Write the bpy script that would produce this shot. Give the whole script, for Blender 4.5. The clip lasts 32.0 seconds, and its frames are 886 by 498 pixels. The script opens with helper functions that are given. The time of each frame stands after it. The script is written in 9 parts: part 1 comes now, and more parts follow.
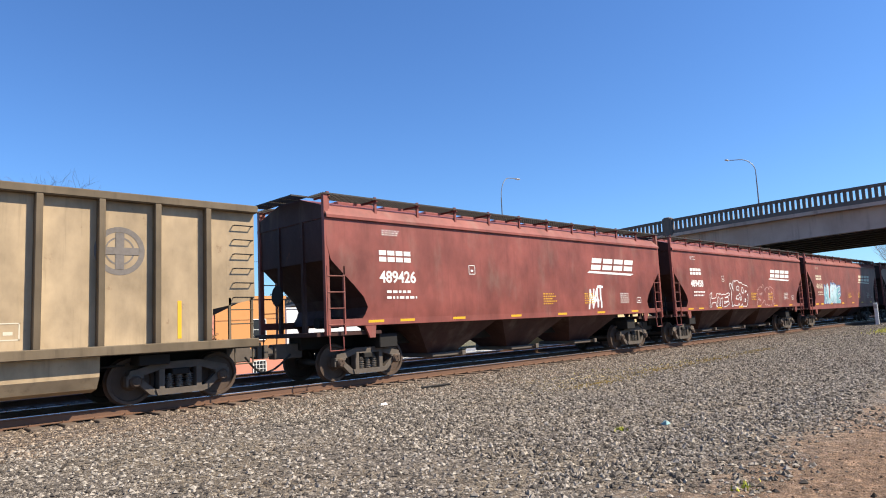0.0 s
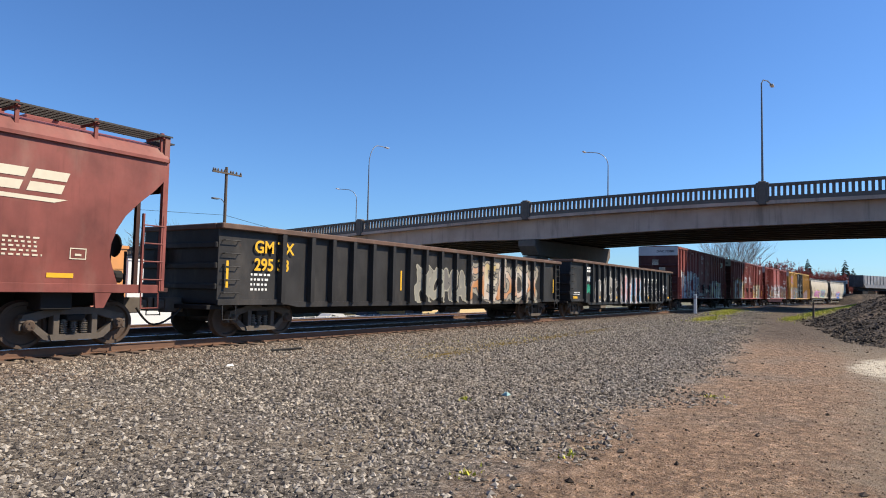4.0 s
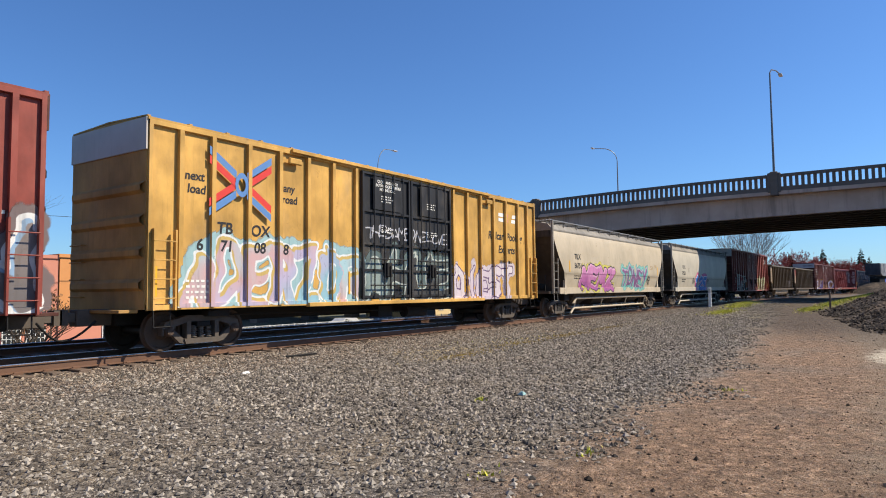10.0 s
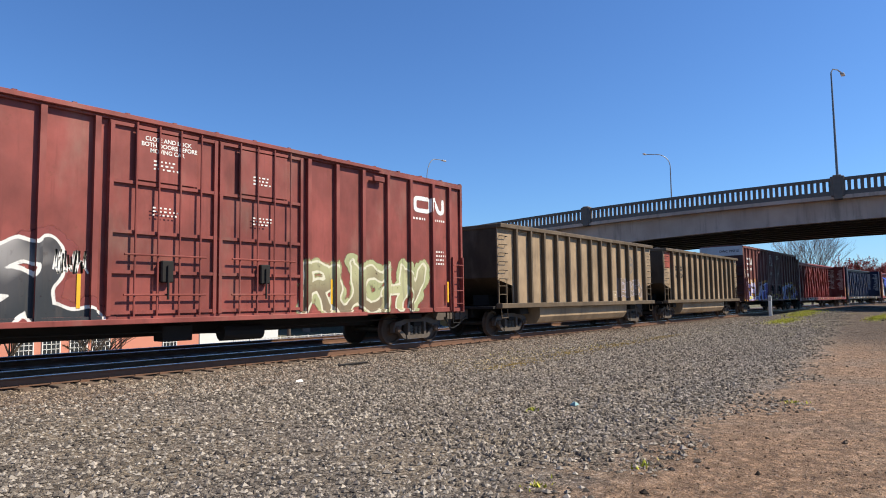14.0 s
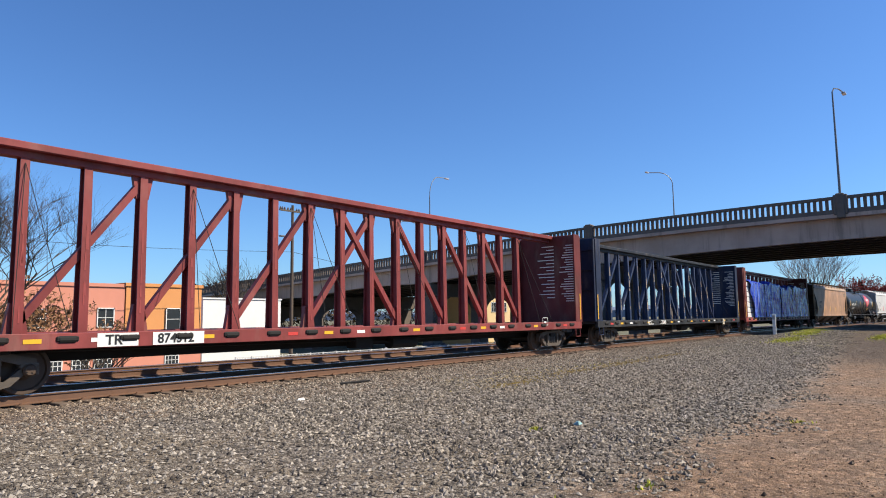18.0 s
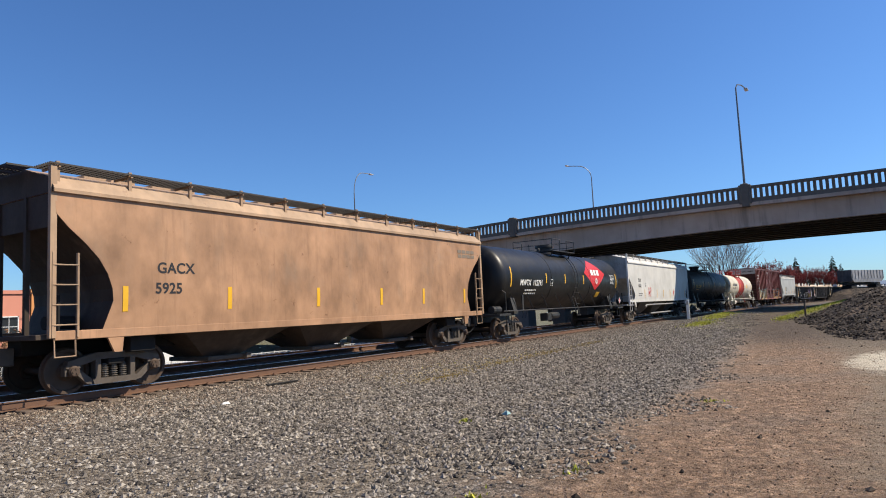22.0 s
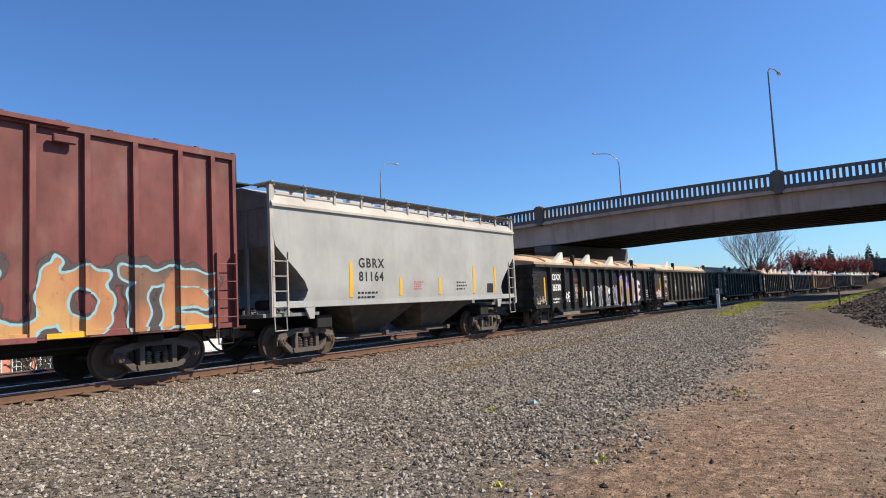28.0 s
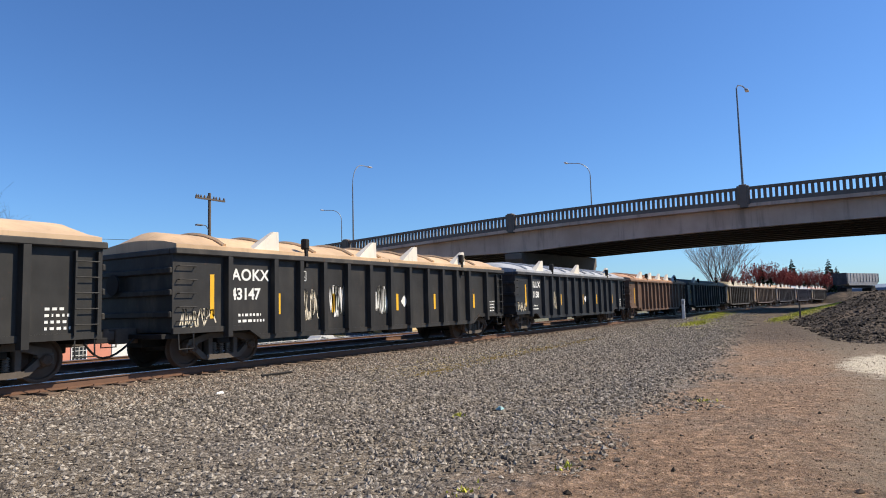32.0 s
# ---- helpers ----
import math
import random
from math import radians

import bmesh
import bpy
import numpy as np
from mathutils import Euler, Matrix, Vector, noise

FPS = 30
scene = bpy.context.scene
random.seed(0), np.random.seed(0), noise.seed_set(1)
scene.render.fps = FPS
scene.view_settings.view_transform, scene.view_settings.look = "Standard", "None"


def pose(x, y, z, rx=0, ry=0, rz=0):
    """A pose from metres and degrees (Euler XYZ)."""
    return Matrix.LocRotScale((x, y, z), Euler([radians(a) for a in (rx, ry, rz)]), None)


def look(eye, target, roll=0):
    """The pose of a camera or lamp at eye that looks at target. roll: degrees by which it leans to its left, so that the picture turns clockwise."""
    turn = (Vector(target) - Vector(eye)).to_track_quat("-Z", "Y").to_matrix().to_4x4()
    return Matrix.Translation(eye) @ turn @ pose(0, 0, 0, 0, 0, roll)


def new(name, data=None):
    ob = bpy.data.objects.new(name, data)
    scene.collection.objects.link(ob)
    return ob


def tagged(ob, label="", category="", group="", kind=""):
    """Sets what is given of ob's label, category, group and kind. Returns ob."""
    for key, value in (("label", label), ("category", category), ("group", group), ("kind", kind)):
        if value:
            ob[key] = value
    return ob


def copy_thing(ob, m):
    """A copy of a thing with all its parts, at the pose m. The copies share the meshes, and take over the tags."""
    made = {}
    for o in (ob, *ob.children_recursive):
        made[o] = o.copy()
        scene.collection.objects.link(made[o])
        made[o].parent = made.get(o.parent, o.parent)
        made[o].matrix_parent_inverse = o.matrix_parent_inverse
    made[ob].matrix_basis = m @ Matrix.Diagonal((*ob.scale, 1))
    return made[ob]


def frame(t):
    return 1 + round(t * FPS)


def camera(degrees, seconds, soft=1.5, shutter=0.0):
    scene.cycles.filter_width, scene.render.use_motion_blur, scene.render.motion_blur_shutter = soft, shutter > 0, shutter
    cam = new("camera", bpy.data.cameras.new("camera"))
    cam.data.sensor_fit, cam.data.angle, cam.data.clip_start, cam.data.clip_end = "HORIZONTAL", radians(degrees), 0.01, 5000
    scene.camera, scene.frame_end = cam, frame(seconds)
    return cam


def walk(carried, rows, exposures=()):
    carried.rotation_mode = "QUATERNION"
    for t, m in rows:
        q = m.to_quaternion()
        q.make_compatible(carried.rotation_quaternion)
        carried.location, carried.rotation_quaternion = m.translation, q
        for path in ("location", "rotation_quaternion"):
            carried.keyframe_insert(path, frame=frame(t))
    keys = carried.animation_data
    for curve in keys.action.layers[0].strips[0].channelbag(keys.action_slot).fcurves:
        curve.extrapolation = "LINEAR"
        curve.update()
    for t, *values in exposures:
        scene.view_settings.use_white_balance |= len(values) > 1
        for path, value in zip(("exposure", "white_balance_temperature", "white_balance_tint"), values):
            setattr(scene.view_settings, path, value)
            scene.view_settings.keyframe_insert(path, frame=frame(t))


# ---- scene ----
cam = camera(67.8, 32.0, soft=1.0)
EYE = 1.65
TURNS = [
    (0.0, 96.46, 2.66, -44.56),
    (0.5, 96.51, 3.03, -47.11),
    (1.0, 95.85, 2.69, -52.31),
    (1.5, 94.82, 1.64, -55.57),
    (2.0, 95.23, 0.52, -58.02),
    (2.5, 95.02, -1.27, -56.48),
    (3.0, 93.58, -0.71, -56.52),
    (3.5, 93.62, -1.32, -56.98),
    (5.5, 93.10, -0.08, -56.31),
    (6.0, 93.08, 0.01, -56.46),
    (6.5, 92.23, 0.27, -56.87),
    (7.0, 92.94, 0.80, -56.63),
    (7.5, 93.09, 1.14, -56.32),
    (8.0, 93.75, 1.02, -56.54),
    (8.5, 93.63, 0.64, -56.23),
    (9.0, 93.42, 0.52, -56.58),
    (9.5, 93.70, 0.26, -56.25),
    (10.0, 93.65, 0.62, -55.79),
    (10.5, 93.97, 0.50, -55.92),
    (11.0, 93.79, 0.77, -55.44),
    (11.5, 93.89, 0.63, -54.75),
    (12.0, 93.27, 0.69, -55.21),
    (12.5, 93.34, 0.69, -54.90),
    (13.0, 93.93, 0.75, -55.07),
    (13.5, 94.22, 0.72, -54.07),
    (15.5, 94.94, 1.12, -44.08),
    (16.0, 94.90, 0.97, -46.73),
    (16.5, 95.50, 1.11, -49.16),
    (17.0, 95.19, 0.97, -51.08),
    (17.5, 95.74, 0.68, -51.70),
    (18.0, 96.04, 0.68, -51.24),
    (18.5, 96.02, 0.49, -52.03),
    (19.0, 96.26, 1.26, -52.38),
    (19.5, 96.05, 1.30, -54.11),
    (20.0, 95.36, 1.47, -56.75),
    (20.5, 95.30, 2.09, -58.42),
    (21.0, 95.40, 2.33, -58.36),
    (21.5, 95.45, 2.73, -58.16),
    (22.0, 95.45, 2.69, -57.47),
    (22.5, 95.38, 3.43, -57.01),
    (23.0, 95.08, 3.22, -57.46),
    (23.5, 95.09, 2.98, -57.16),
    (24.0, 95.13, 2.37, -56.78),
    (24.5, 94.68, 1.99, -57.12),
    (25.0, 94.38, 2.22, -57.74),
    (25.5, 94.45, 2.54, -57.85),
    (26.0, 94.65, 2.65, -57.68),
    (26.5, 94.72, 2.69, -57.34),
    (28.5, 94.51, 2.83, -52.36),
    (29.0, 93.98, 3.56, -45.54),
    (29.5, 93.84, 3.91, -41.61),
    (30.0, 93.95, 3.53, -46.38),
    (30.5, 94.77, 1.22, -54.65),
    (31.0, 95.33, 1.28, -56.50),
    (31.5, 95.46, 1.45, -57.69),
    (32.0, 94.95, 1.49, -57.82),
]
walk(cam, [(t, pose(0, 0, EYE, rx, ry, rz)) for t, rx, ry, rz in TURNS],
     [(0.0, 0.58), (1.0, 0.51), (2.0, 0.38), (3.0, 0.36), (6.0, 0.34), (9.0, 0.34), (10.0, 0.26), (13.0, 0.28), (16.0, 0.46), (18.0, 0.38), (20.0, 0.28), (21.0, 0.14), (22.0, 0.22), (24.0, 0.14), (26.0, 0.24), (29.0, 0.36), (31.0, 0.28), (32.0, 0.28)])

# ---- light ----
SUN = Vector((0.72, -1.0, 1.22)).normalized()
world = bpy.data.worlds.new("sky")
scene.world = world
world.use_nodes = True
wn = world.node_tree
sky = wn.nodes.new("ShaderNodeTexSky")
sky.sky_type, sky.sun_disc = "NISHITA", False
sky.sun_elevation = math.asin(SUN.z)
sky.sun_rotation = math.atan2(SUN.x, SUN.y)
sky.air_density, sky.dust_density, sky.ozone_density = 1.0, 0.3, 2.2
tint = wn.nodes.new("ShaderNodeMix")
tint.data_type, tint.blend_type = "RGBA", "MULTIPLY"
tint.inputs[0].default_value = 1.0
tint.inputs[7].default_value = (0.57, 0.875, 1.28, 1.0)
wn.links.new(sky.outputs[0], tint.inputs[6])
wn.links.new(tint.outputs[2], wn.nodes["Background"].inputs[0])
wn.nodes["Background"].inputs[1].default_value = 0.096
sun = new("sun", bpy.data.lights.new("sun", "SUN"))
sun.data.energy, sun.data.angle, sun.data.color = 5.8, radians(0.5), (1.0, 0.89, 0.72)
sun.matrix_basis = look((0, 0, 60), Vector((0, 0, 60)) - SUN)

# ---- the track and the train's run along it ----
RAIL, TRACK_Y, CURVE_S, CURVE_R = 0.35, 14.6, 48.0, 990.0


def track(s):
    """Place of the track's centre line at s metres, and its heading in radians."""
    if s < CURVE_S:
        return Vector((s, TRACK_Y, RAIL)), 0.0
    a = (s - CURVE_S) / CURVE_R
    return Vector((CURVE_S + CURVE_R * math.sin(a), TRACK_Y - CURVE_R * (1 - math.cos(a)), RAIL)), -a


def run(t):
    """Metres that the train has gone at t seconds."""
    return 17.64 * t - 0.0054 * t * t


# half length of each car's body, and where its middle stands in the train
HALF = [7.24, 8.2, 8.2, 8.2, 8.2, 10.15, 10.05, 9.1, 9.1, 8.0, 9.22, 8.9, 9.0, 9.1, 7.24, 7.24, 9.1, 11.9, 11.4, 11.0,
        8.4, 8.38, 8.52, 8.25, 7.2, 9.1, 6.35] + [8.12] * 12
MIDDLE = [-0.05, 17.25, 34.9, 52.55, 70.98, 90.85, 112.6, 133.72, 154.8, 173.8, 193.1, 213.15, 233.6, 254.2, 272.75, 289.2,
          307.45, 329.7, 354.55, 378.88, 400.5, 419.0, 437.45, 456.0, 472.6, 490.75, 507.3, 523.58, 540.8, 558.56,
          576.44, 594.05, 611.7] + [629.3 + 17.6 * k for k in range(6)]

# ---- shapes ----
class Shape:
    """Collects points and faces of one mesh."""

    def __init__(self):
        self.v, self.f = [], []

    def add(self, verts, faces):
        n = len(self.v)
        self.v.extend(tuple(p) for p in verts)
        self.f.extend(tuple(n + i for i in q) for q in faces)
        return self

    def box(self, x0, x1, y0, y1, z0, z1, c=0.0):
        if c <= 0:
            v = [(x, y, z) for x in (x0, x1) for y in (y0, y1) for z in (z0, z1)]
            return self.add(v, [(0, 1, 3, 2), (4, 6, 7, 5), (0, 4, 5, 1), (2, 3, 7, 6), (0, 2, 6, 4), (1, 5, 7, 3)])
        ring = [(x0 + c, y0), (x1 - c, y0), (x1, y0 + c), (x1, y1 - c), (x1 - c, y1), (x0 + c, y1), (x0, y1 - c), (x0, y0 + c)]
        inner = [(min(max(x, x0 + c), x1 - c), min(max(y, y0 + c), y1 - c)) for x, y in ring]
        return self.loft([[(x, y, z0) for x, y in inner], [(x, y, z0 + c) for x, y in ring],
                          [(x, y, z1 - c) for x, y in ring], [(x, y, z1) for x, y in inner]])

    def loft(self, rings, cap=True, close=True):
        n = len(rings[0])
        faces, m = [], n if close else n - 1
        for k in range(len(rings) - 1):
            for i in range(m):
                j = (i + 1) % n
                faces.append((k * n + i, k * n + j, (k + 1) * n + j, (k + 1) * n + i))
        if cap:
            faces.append(tuple(range(n - 1, -1, -1)))
            faces.append(tuple((len(rings) - 1) * n + i for i in range(n)))
        return self.add([p for r in rings for p in r], faces)

    def prism(self, pts, y0, y1):
        """Outline in x, z, drawn out along y."""
        return self.loft([[(x, y0, z) for x, z in pts], [(x, y1, z) for x, z in pts]])

    def prism_x(self, pts, x0, x1):
        """Outline in y, z, drawn out along x."""
        return self.loft([[(x0, y, z) for y, z in pts], [(x1, y, z) for y, z in pts]])

    def rod(self, p, q, r, n=6, r2=None):
        p, q = Vector(p), Vector(q)
        d = (q - p).normalized()
        a = d.orthogonal().normalized()
        b = d.cross(a)
        r2 = r if r2 is None else r2
        ring = [(math.cos(2 * math.pi * i / n), math.sin(2 * math.pi * i / n)) for i in range(n)]
        return self.loft([[p + (a * c + b * s) * r for c, s in ring], [q + (a * c + b * s) * r2 for c, s in ring]])

    def path(self, pts, r, n=6):
        """One bent round bar through the points."""
        pts = [Vector(p) for p in pts]
        dirs = [(q - p).normalized() for p, q in zip(pts, pts[1:])]
        a = dirs[0].orthogonal().normalized()
        rings = []
        for i, p in enumerate(pts):
            d = dirs[0] if i == 0 else dirs[-1] if i == len(pts) - 1 else (dirs[i - 1] + dirs[i]).normalized()
            a = (a - d * a.dot(d)).normalized()
            b = d.cross(a)
            k = 1.0 if i in (0, len(pts) - 1) else 1.0 / max(0.5, d.dot(dirs[i]))
            rings.append([p + (a * math.cos(6.28319 * j / n) + b * math.sin(6.28319 * j / n)) * r * (1 + (k - 1) * 0.5) for j in range(n)])
        return self.loft(rings)

    def bar(self, p, q, w, d):
        """A flat bar from p to q in the x, z plane: w wide there, d deep along y."""
        p, q = Vector(p), Vector(q)
        a = (q - p).normalized()
        s = Vector((-a.z, 0, a.x)) * (w / 2)
        y = Vector((0, d / 2, 0))
        return self.loft([[p + s - y, p - s - y, p - s + y, p + s + y], [q + s - y, q - s - y, q - s + y, q + s + y]])

    def lathe_y(self, prof, n=24, x=0.0, z=0.0):
        """Outline of radius and y, turned about the axis along y."""
        return self.loft([[(x + r * math.cos(2 * math.pi * i / n), y, z + r * math.sin(2 * math.pi * i / n)) for i in range(n)] for r, y in prof])

    def lathe_x(self, prof, n=40, y=0.0, z=0.0):
        return self.loft([[(x, y + r * math.sin(2 * math.pi * i / n), z + r * math.cos(2 * math.pi * i / n)) for i in range(n)] for r, x in prof])

    def lathe_z(self, prof, n=16, x=0.0, y=0.0):
        return self.loft([[(x + r * math.cos(2 * math.pi * i / n), y + r * math.sin(2 * math.pi * i / n), z) for i in range(n)] for r, z in prof])

    def mesh(self, name, material, smooth=False):
        me = bpy.data.meshes.new(name)
        me.from_pydata(self.v, [], self.f)
        bm = bmesh.new()
        bm.from_mesh(me)
        bmesh.ops.recalc_face_normals(bm, faces=bm.faces)
        bm.to_mesh(me)
        bm.free()
        me.materials.append(material)
        if smooth:
            me.polygons.foreach_set("use_smooth", [True] * len(me.polygons))
            me.set_sharp_from_angle(angle=radians(40))
        return me


def part(name, shape, material, parent, label="", smooth=False, at=None):
    """Links a shape, or a mesh that is shared, as one object under a thing or a part."""
    me = shape.mesh(name, material, smooth) if isinstance(shape, Shape) else shape
    ob = new(name, me)
    ob.parent = parent
    if at is not None:
        ob.matrix_basis = at
    if label:
        ob["label"] = label
    return ob


def thing(name, label, category, group="", m=None):
    ob = new(name)
    ob.empty_display_size = 0.3
    if m is not None:
        ob.matrix_basis = m
    return tagged(ob, label, category, group)


# ---- materials ----
class Net:
    """Short hand for the nodes of one material."""

    def __init__(self, name):
        self.m = bpy.data.materials.new(name)
        self.m.use_nodes = True
        self.t = self.m.node_tree
        self.b = self.t.nodes["Principled BSDF"]
        self.co = self.n("ShaderNodeTexCoord").outputs["Object"]

    def n(self, kind):
        return self.t.nodes.new(kind)

    def put(self, sock, value):
        if isinstance(value, bpy.types.NodeSocket):
            self.t.links.new(value, sock)
        elif isinstance(value, (tuple, list)) and len(value) == 3 and sock.type == "RGBA":
            sock.default_value = (*value, 1)
        else:
            sock.default_value = value

    def math(self, op, a, b=0.0, c=0.0):
        k = self.n("ShaderNodeMath")
        k.operation = op
        for s, v in zip(k.inputs, (a, b, c)):
            self.put(s, v)
        return k.outputs[0]

    def mix(self, f, a, b, blend="MIX"):
        k = self.n("ShaderNodeMix")
        k.data_type, k.blend_type = "RGBA", blend
        self.put(k.inputs[0], f), self.put(k.inputs[6], a), self.put(k.inputs[7], b)
        return k.outputs[2]

    def scaled(self, v, s):
        k = self.n("ShaderNodeMapping")
        self.put(k.inputs[0], v)
        k.inputs[3].default_value = s
        return k.outputs[0]

    def noise(self, v, scale, detail=4.0, rough=0.55):
        k = self.n("ShaderNodeTexNoise")
        self.put(k.inputs["Vector"], v)
        k.inputs["Scale"].default_value, k.inputs["Detail"].default_value, k.inputs["Roughness"].default_value = scale, detail, rough
        return k.outputs[0]

    def voronoi(self, v, scale, feature="F1", rand=1.0):
        k = self.n("ShaderNodeTexVoronoi")
        k.feature = feature
        self.put(k.inputs["Vector"], v)
        k.inputs["Scale"].default_value, k.inputs["Randomness"].default_value = scale, rand
        return k

    def band(self, f, lo, hi):
        """0 below lo, 1 above hi."""
        k = self.n("ShaderNodeMapRange")
        k.interpolation_type = "SMOOTHSTEP"
        self.put(k.inputs[0], f)
        k.inputs[1].default_value, k.inputs[2].default_value = lo, hi
        return k.outputs[0]

    def ramp(self, f, stops, constant=False):
        k = self.n("ShaderNodeValToRGB")
        e = k.color_ramp
        if constant:
            e.interpolation = "CONSTANT"
        while len(e.elements) < len(stops):
            e.elements.new(0.5)
        for q, (p, c) in zip(e.elements, stops):
            q.position, q.color = p, (*c, 1)
        self.put(k.inputs[0], f)
        return k.outputs[0]

    def ramp1(self, f, stops):
        return self.ramp(f, [(p, (c, c, c)) for p, c in stops])

    def tinted(self, color, by):
        return self.mix(1.0, color, by, "MULTIPLY")

    def xyz(self, v):
        k = self.n("ShaderNodeSeparateXYZ")
        self.put(k.inputs[0], v)
        return k.outputs

    def bump(self, h, strength, dist=0.02):
        k = self.n("ShaderNodeBump")
        k.inputs["Strength"].default_value, k.inputs["Distance"].default_value = strength, dist
        self.put(k.inputs["Height"], h)
        self.t.links.new(k.outputs[0], self.b.inputs["Normal"])

    def done(self, color, rough=0.6, metal=0.0):
        self.put(self.b.inputs["Base Color"], color)
        self.put(self.b.inputs["Roughness"], rough)
        self.b.inputs["Metallic"].default_value = metal
        self.b.inputs["Specular IOR Level"].default_value = 0.28
        return self.m


def mul(c, k):
    return tuple(min(1.0, a * k) for a in c)


def paint(name, c, rough=0.5, fade=0.35, streak=0.35, rust=0.12, metal=0.0, dust=(0.30, 0.25, 0.19)):
    """Weathered paint on sheet steel: sun-faded clouds, rain streaks, rust specks, dust."""
    w = Net(name)
    deep_ = 0.07 if sum(c) > 0.9 else 0.22
    gain = 0.97 if sum(c) > 0.9 or sum(c) < 0.2 else 1.02
    settle = 0.18 if sum(c) > 0.9 else 0.35
    big = w.noise(w.co, 0.55, 3.0)
    col = w.mix(w.band(big, 0.3, 0.7), mul(c, gain * (1 - fade * 0.6)), mul(c, gain * (1 + fade * 0.55)))
    col = w.tinted(col, w.ramp1(w.noise(w.scaled(w.co, (1.0, 1.0, 0.6)), 2.3, 5.0, 0.6), [(0.3, 1 - deep_), (0.5, 1.0), (0.7, 1 + deep_ * 0.8)]))
    run_ = w.noise(w.scaled(w.co, (5.0, 5.0, 0.28)), 1.6, 5.0, 0.65)
    col = w.mix(w.math("MULTIPLY", w.band(run_, 0.52, 0.78), streak), col, mul(c, 0.5))
    col = w.mix(w.math("MULTIPLY", w.band(w.noise(w.scaled(w.co, (1.3, 1.3, 0.5)), 1.1, 6.0), 0.5, 0.85), settle), col, dust)
    if rust > 0:
        spots = w.math("MULTIPLY", w.band(w.noise(w.co, 3.1, 8.0, 0.7), 0.62, 0.72), rust * 3)
        col = w.mix(w.math("MINIMUM", spots, 0.85), col, (0.12, 0.045, 0.022))
    fine = w.noise(w.co, 14.0, 3.0)
    r = w.math("MULTIPLY_ADD", fine, 0.25, rough - 0.1)
    w.bump(w.math("MULTIPLY_ADD", w.noise(w.co, 1.4, 2.0), 2.2, w.math("MULTIPLY", fine, 0.12)), 0.35, 0.02)
    return w.done(col, r, metal)


def plain(name, c, rough=0.6, metal=0.0, vary=0.25, scale=6.0, bump=0.15):
    w = Net(name)
    a = w.noise(w.co, scale, 5.0)
    b = w.noise(w.co, scale * 0.13, 3.0)
    col = w.mix(w.math("MULTIPLY_ADD", a, 0.6, w.math("MULTIPLY", b, 0.4)), mul(c, 1 - vary * 1.3), mul(c, 1 + vary * 1.3))
    w.bump(a, bump, 0.01)
    return w.done(col, w.math("MULTIPLY_ADD", a, 0.2, rough - 0.1), metal)


M = {}
M["under"] = plain("grimy black underframe steel", (0.017, 0.0155, 0.0145), 0.8, 0.0, 0.4)
M["cast"] = plain("dusty cast steel", (0.105, 0.086, 0.070), 0.85, 0.0, 0.5)
M["wheel"] = plain("rusty wheel steel", (0.085, 0.058, 0.042), 0.65, 0.2, 0.4)
M["spring"] = plain("worn spring steel", (0.14, 0.12, 0.10), 0.6, 0.4, 0.3)
M["white"] = plain("white stencil paint", (0.72, 0.71, 0.67), 0.6, 0.0, 0.12, 9.0, 0.05)
M["cream"] = plain("faded cream stencil paint", (0.62, 0.55, 0.42), 0.6, 0.0, 0.15, 9.0, 0.05)
M["black"] = plain("black stencil paint", (0.025, 0.025, 0.028), 0.6, 0.0, 0.2, 9.0, 0.05)
M["yellow"] = plain("yellow reflective tape", (0.72, 0.40, 0.03), 0.4, 0.0, 0.12, 9.0, 0.05)
M["red_tape"] = plain("red reflective tape", (0.55, 0.06, 0.05), 0.4, 0.0, 0.12, 9.0, 0.05)
M["blue_paint"] = plain("blue stencil paint", (0.10, 0.22, 0.46), 0.55, 0.0, 0.12, 9.0, 0.05)
M["red_paint"] = plain("red stencil paint", (0.60, 0.05, 0.04), 0.5, 0.0, 0.12, 9.0, 0.05)
M["green_tag"] = plain("green marker paint", (0.05, 0.40, 0.25), 0.5, 0.0, 0.12, 9.0, 0.05)
M["board"] = plain("weathered dark grating", (0.05, 0.045, 0.042), 0.7, 0.0, 0.3)
M["galv"] = plain("galvanised grating steel", (0.33, 0.33, 0.33), 0.5, 0.6, 0.25)
M["hose"] = plain("black rubber hose", (0.015, 0.015, 0.015), 0.6)


# ---- parts that all cars share ----
def wheelset_mesh():
    s = Shape()
    for k in (-1, 1):
        prof = [(0.10, 0.69), (0.15, 0.68), (0.18, 0.735), (0.36, 0.765), (0.385, 0.74), (0.40, 0.71), (0.485, 0.712), (0.487, 0.73), (0.462, 0.755),
                (0.456, 0.84), (0.45, 0.848), (0.39, 0.848), (0.37, 0.80), (0.19, 0.80), (0.15, 0.86), (0.10, 0.86)]
        s.lathe_y([(r, k * y) for r, y in prof], 32)
        for i in range(3):
            a = 2 * math.pi * i / 3
            s.lathe_y([(0.018, k * 1.155), (0.018, k * 1.175)], 6, 0.05 * math.cos(a), 0.05 * math.sin(a))
    s.lathe_y([(0.085, -1.1), (0.085, 1.1)], 12)
    for k in (-1, 1):
        s.lathe_y([(0.105, k * 0.95), (0.115, k * 1.0), (0.115, k * 1.12), (0.085, k * 1.15), (0.085, k * 1.16)], 14)
    return s.mesh("wheelset", M["wheel"], True)


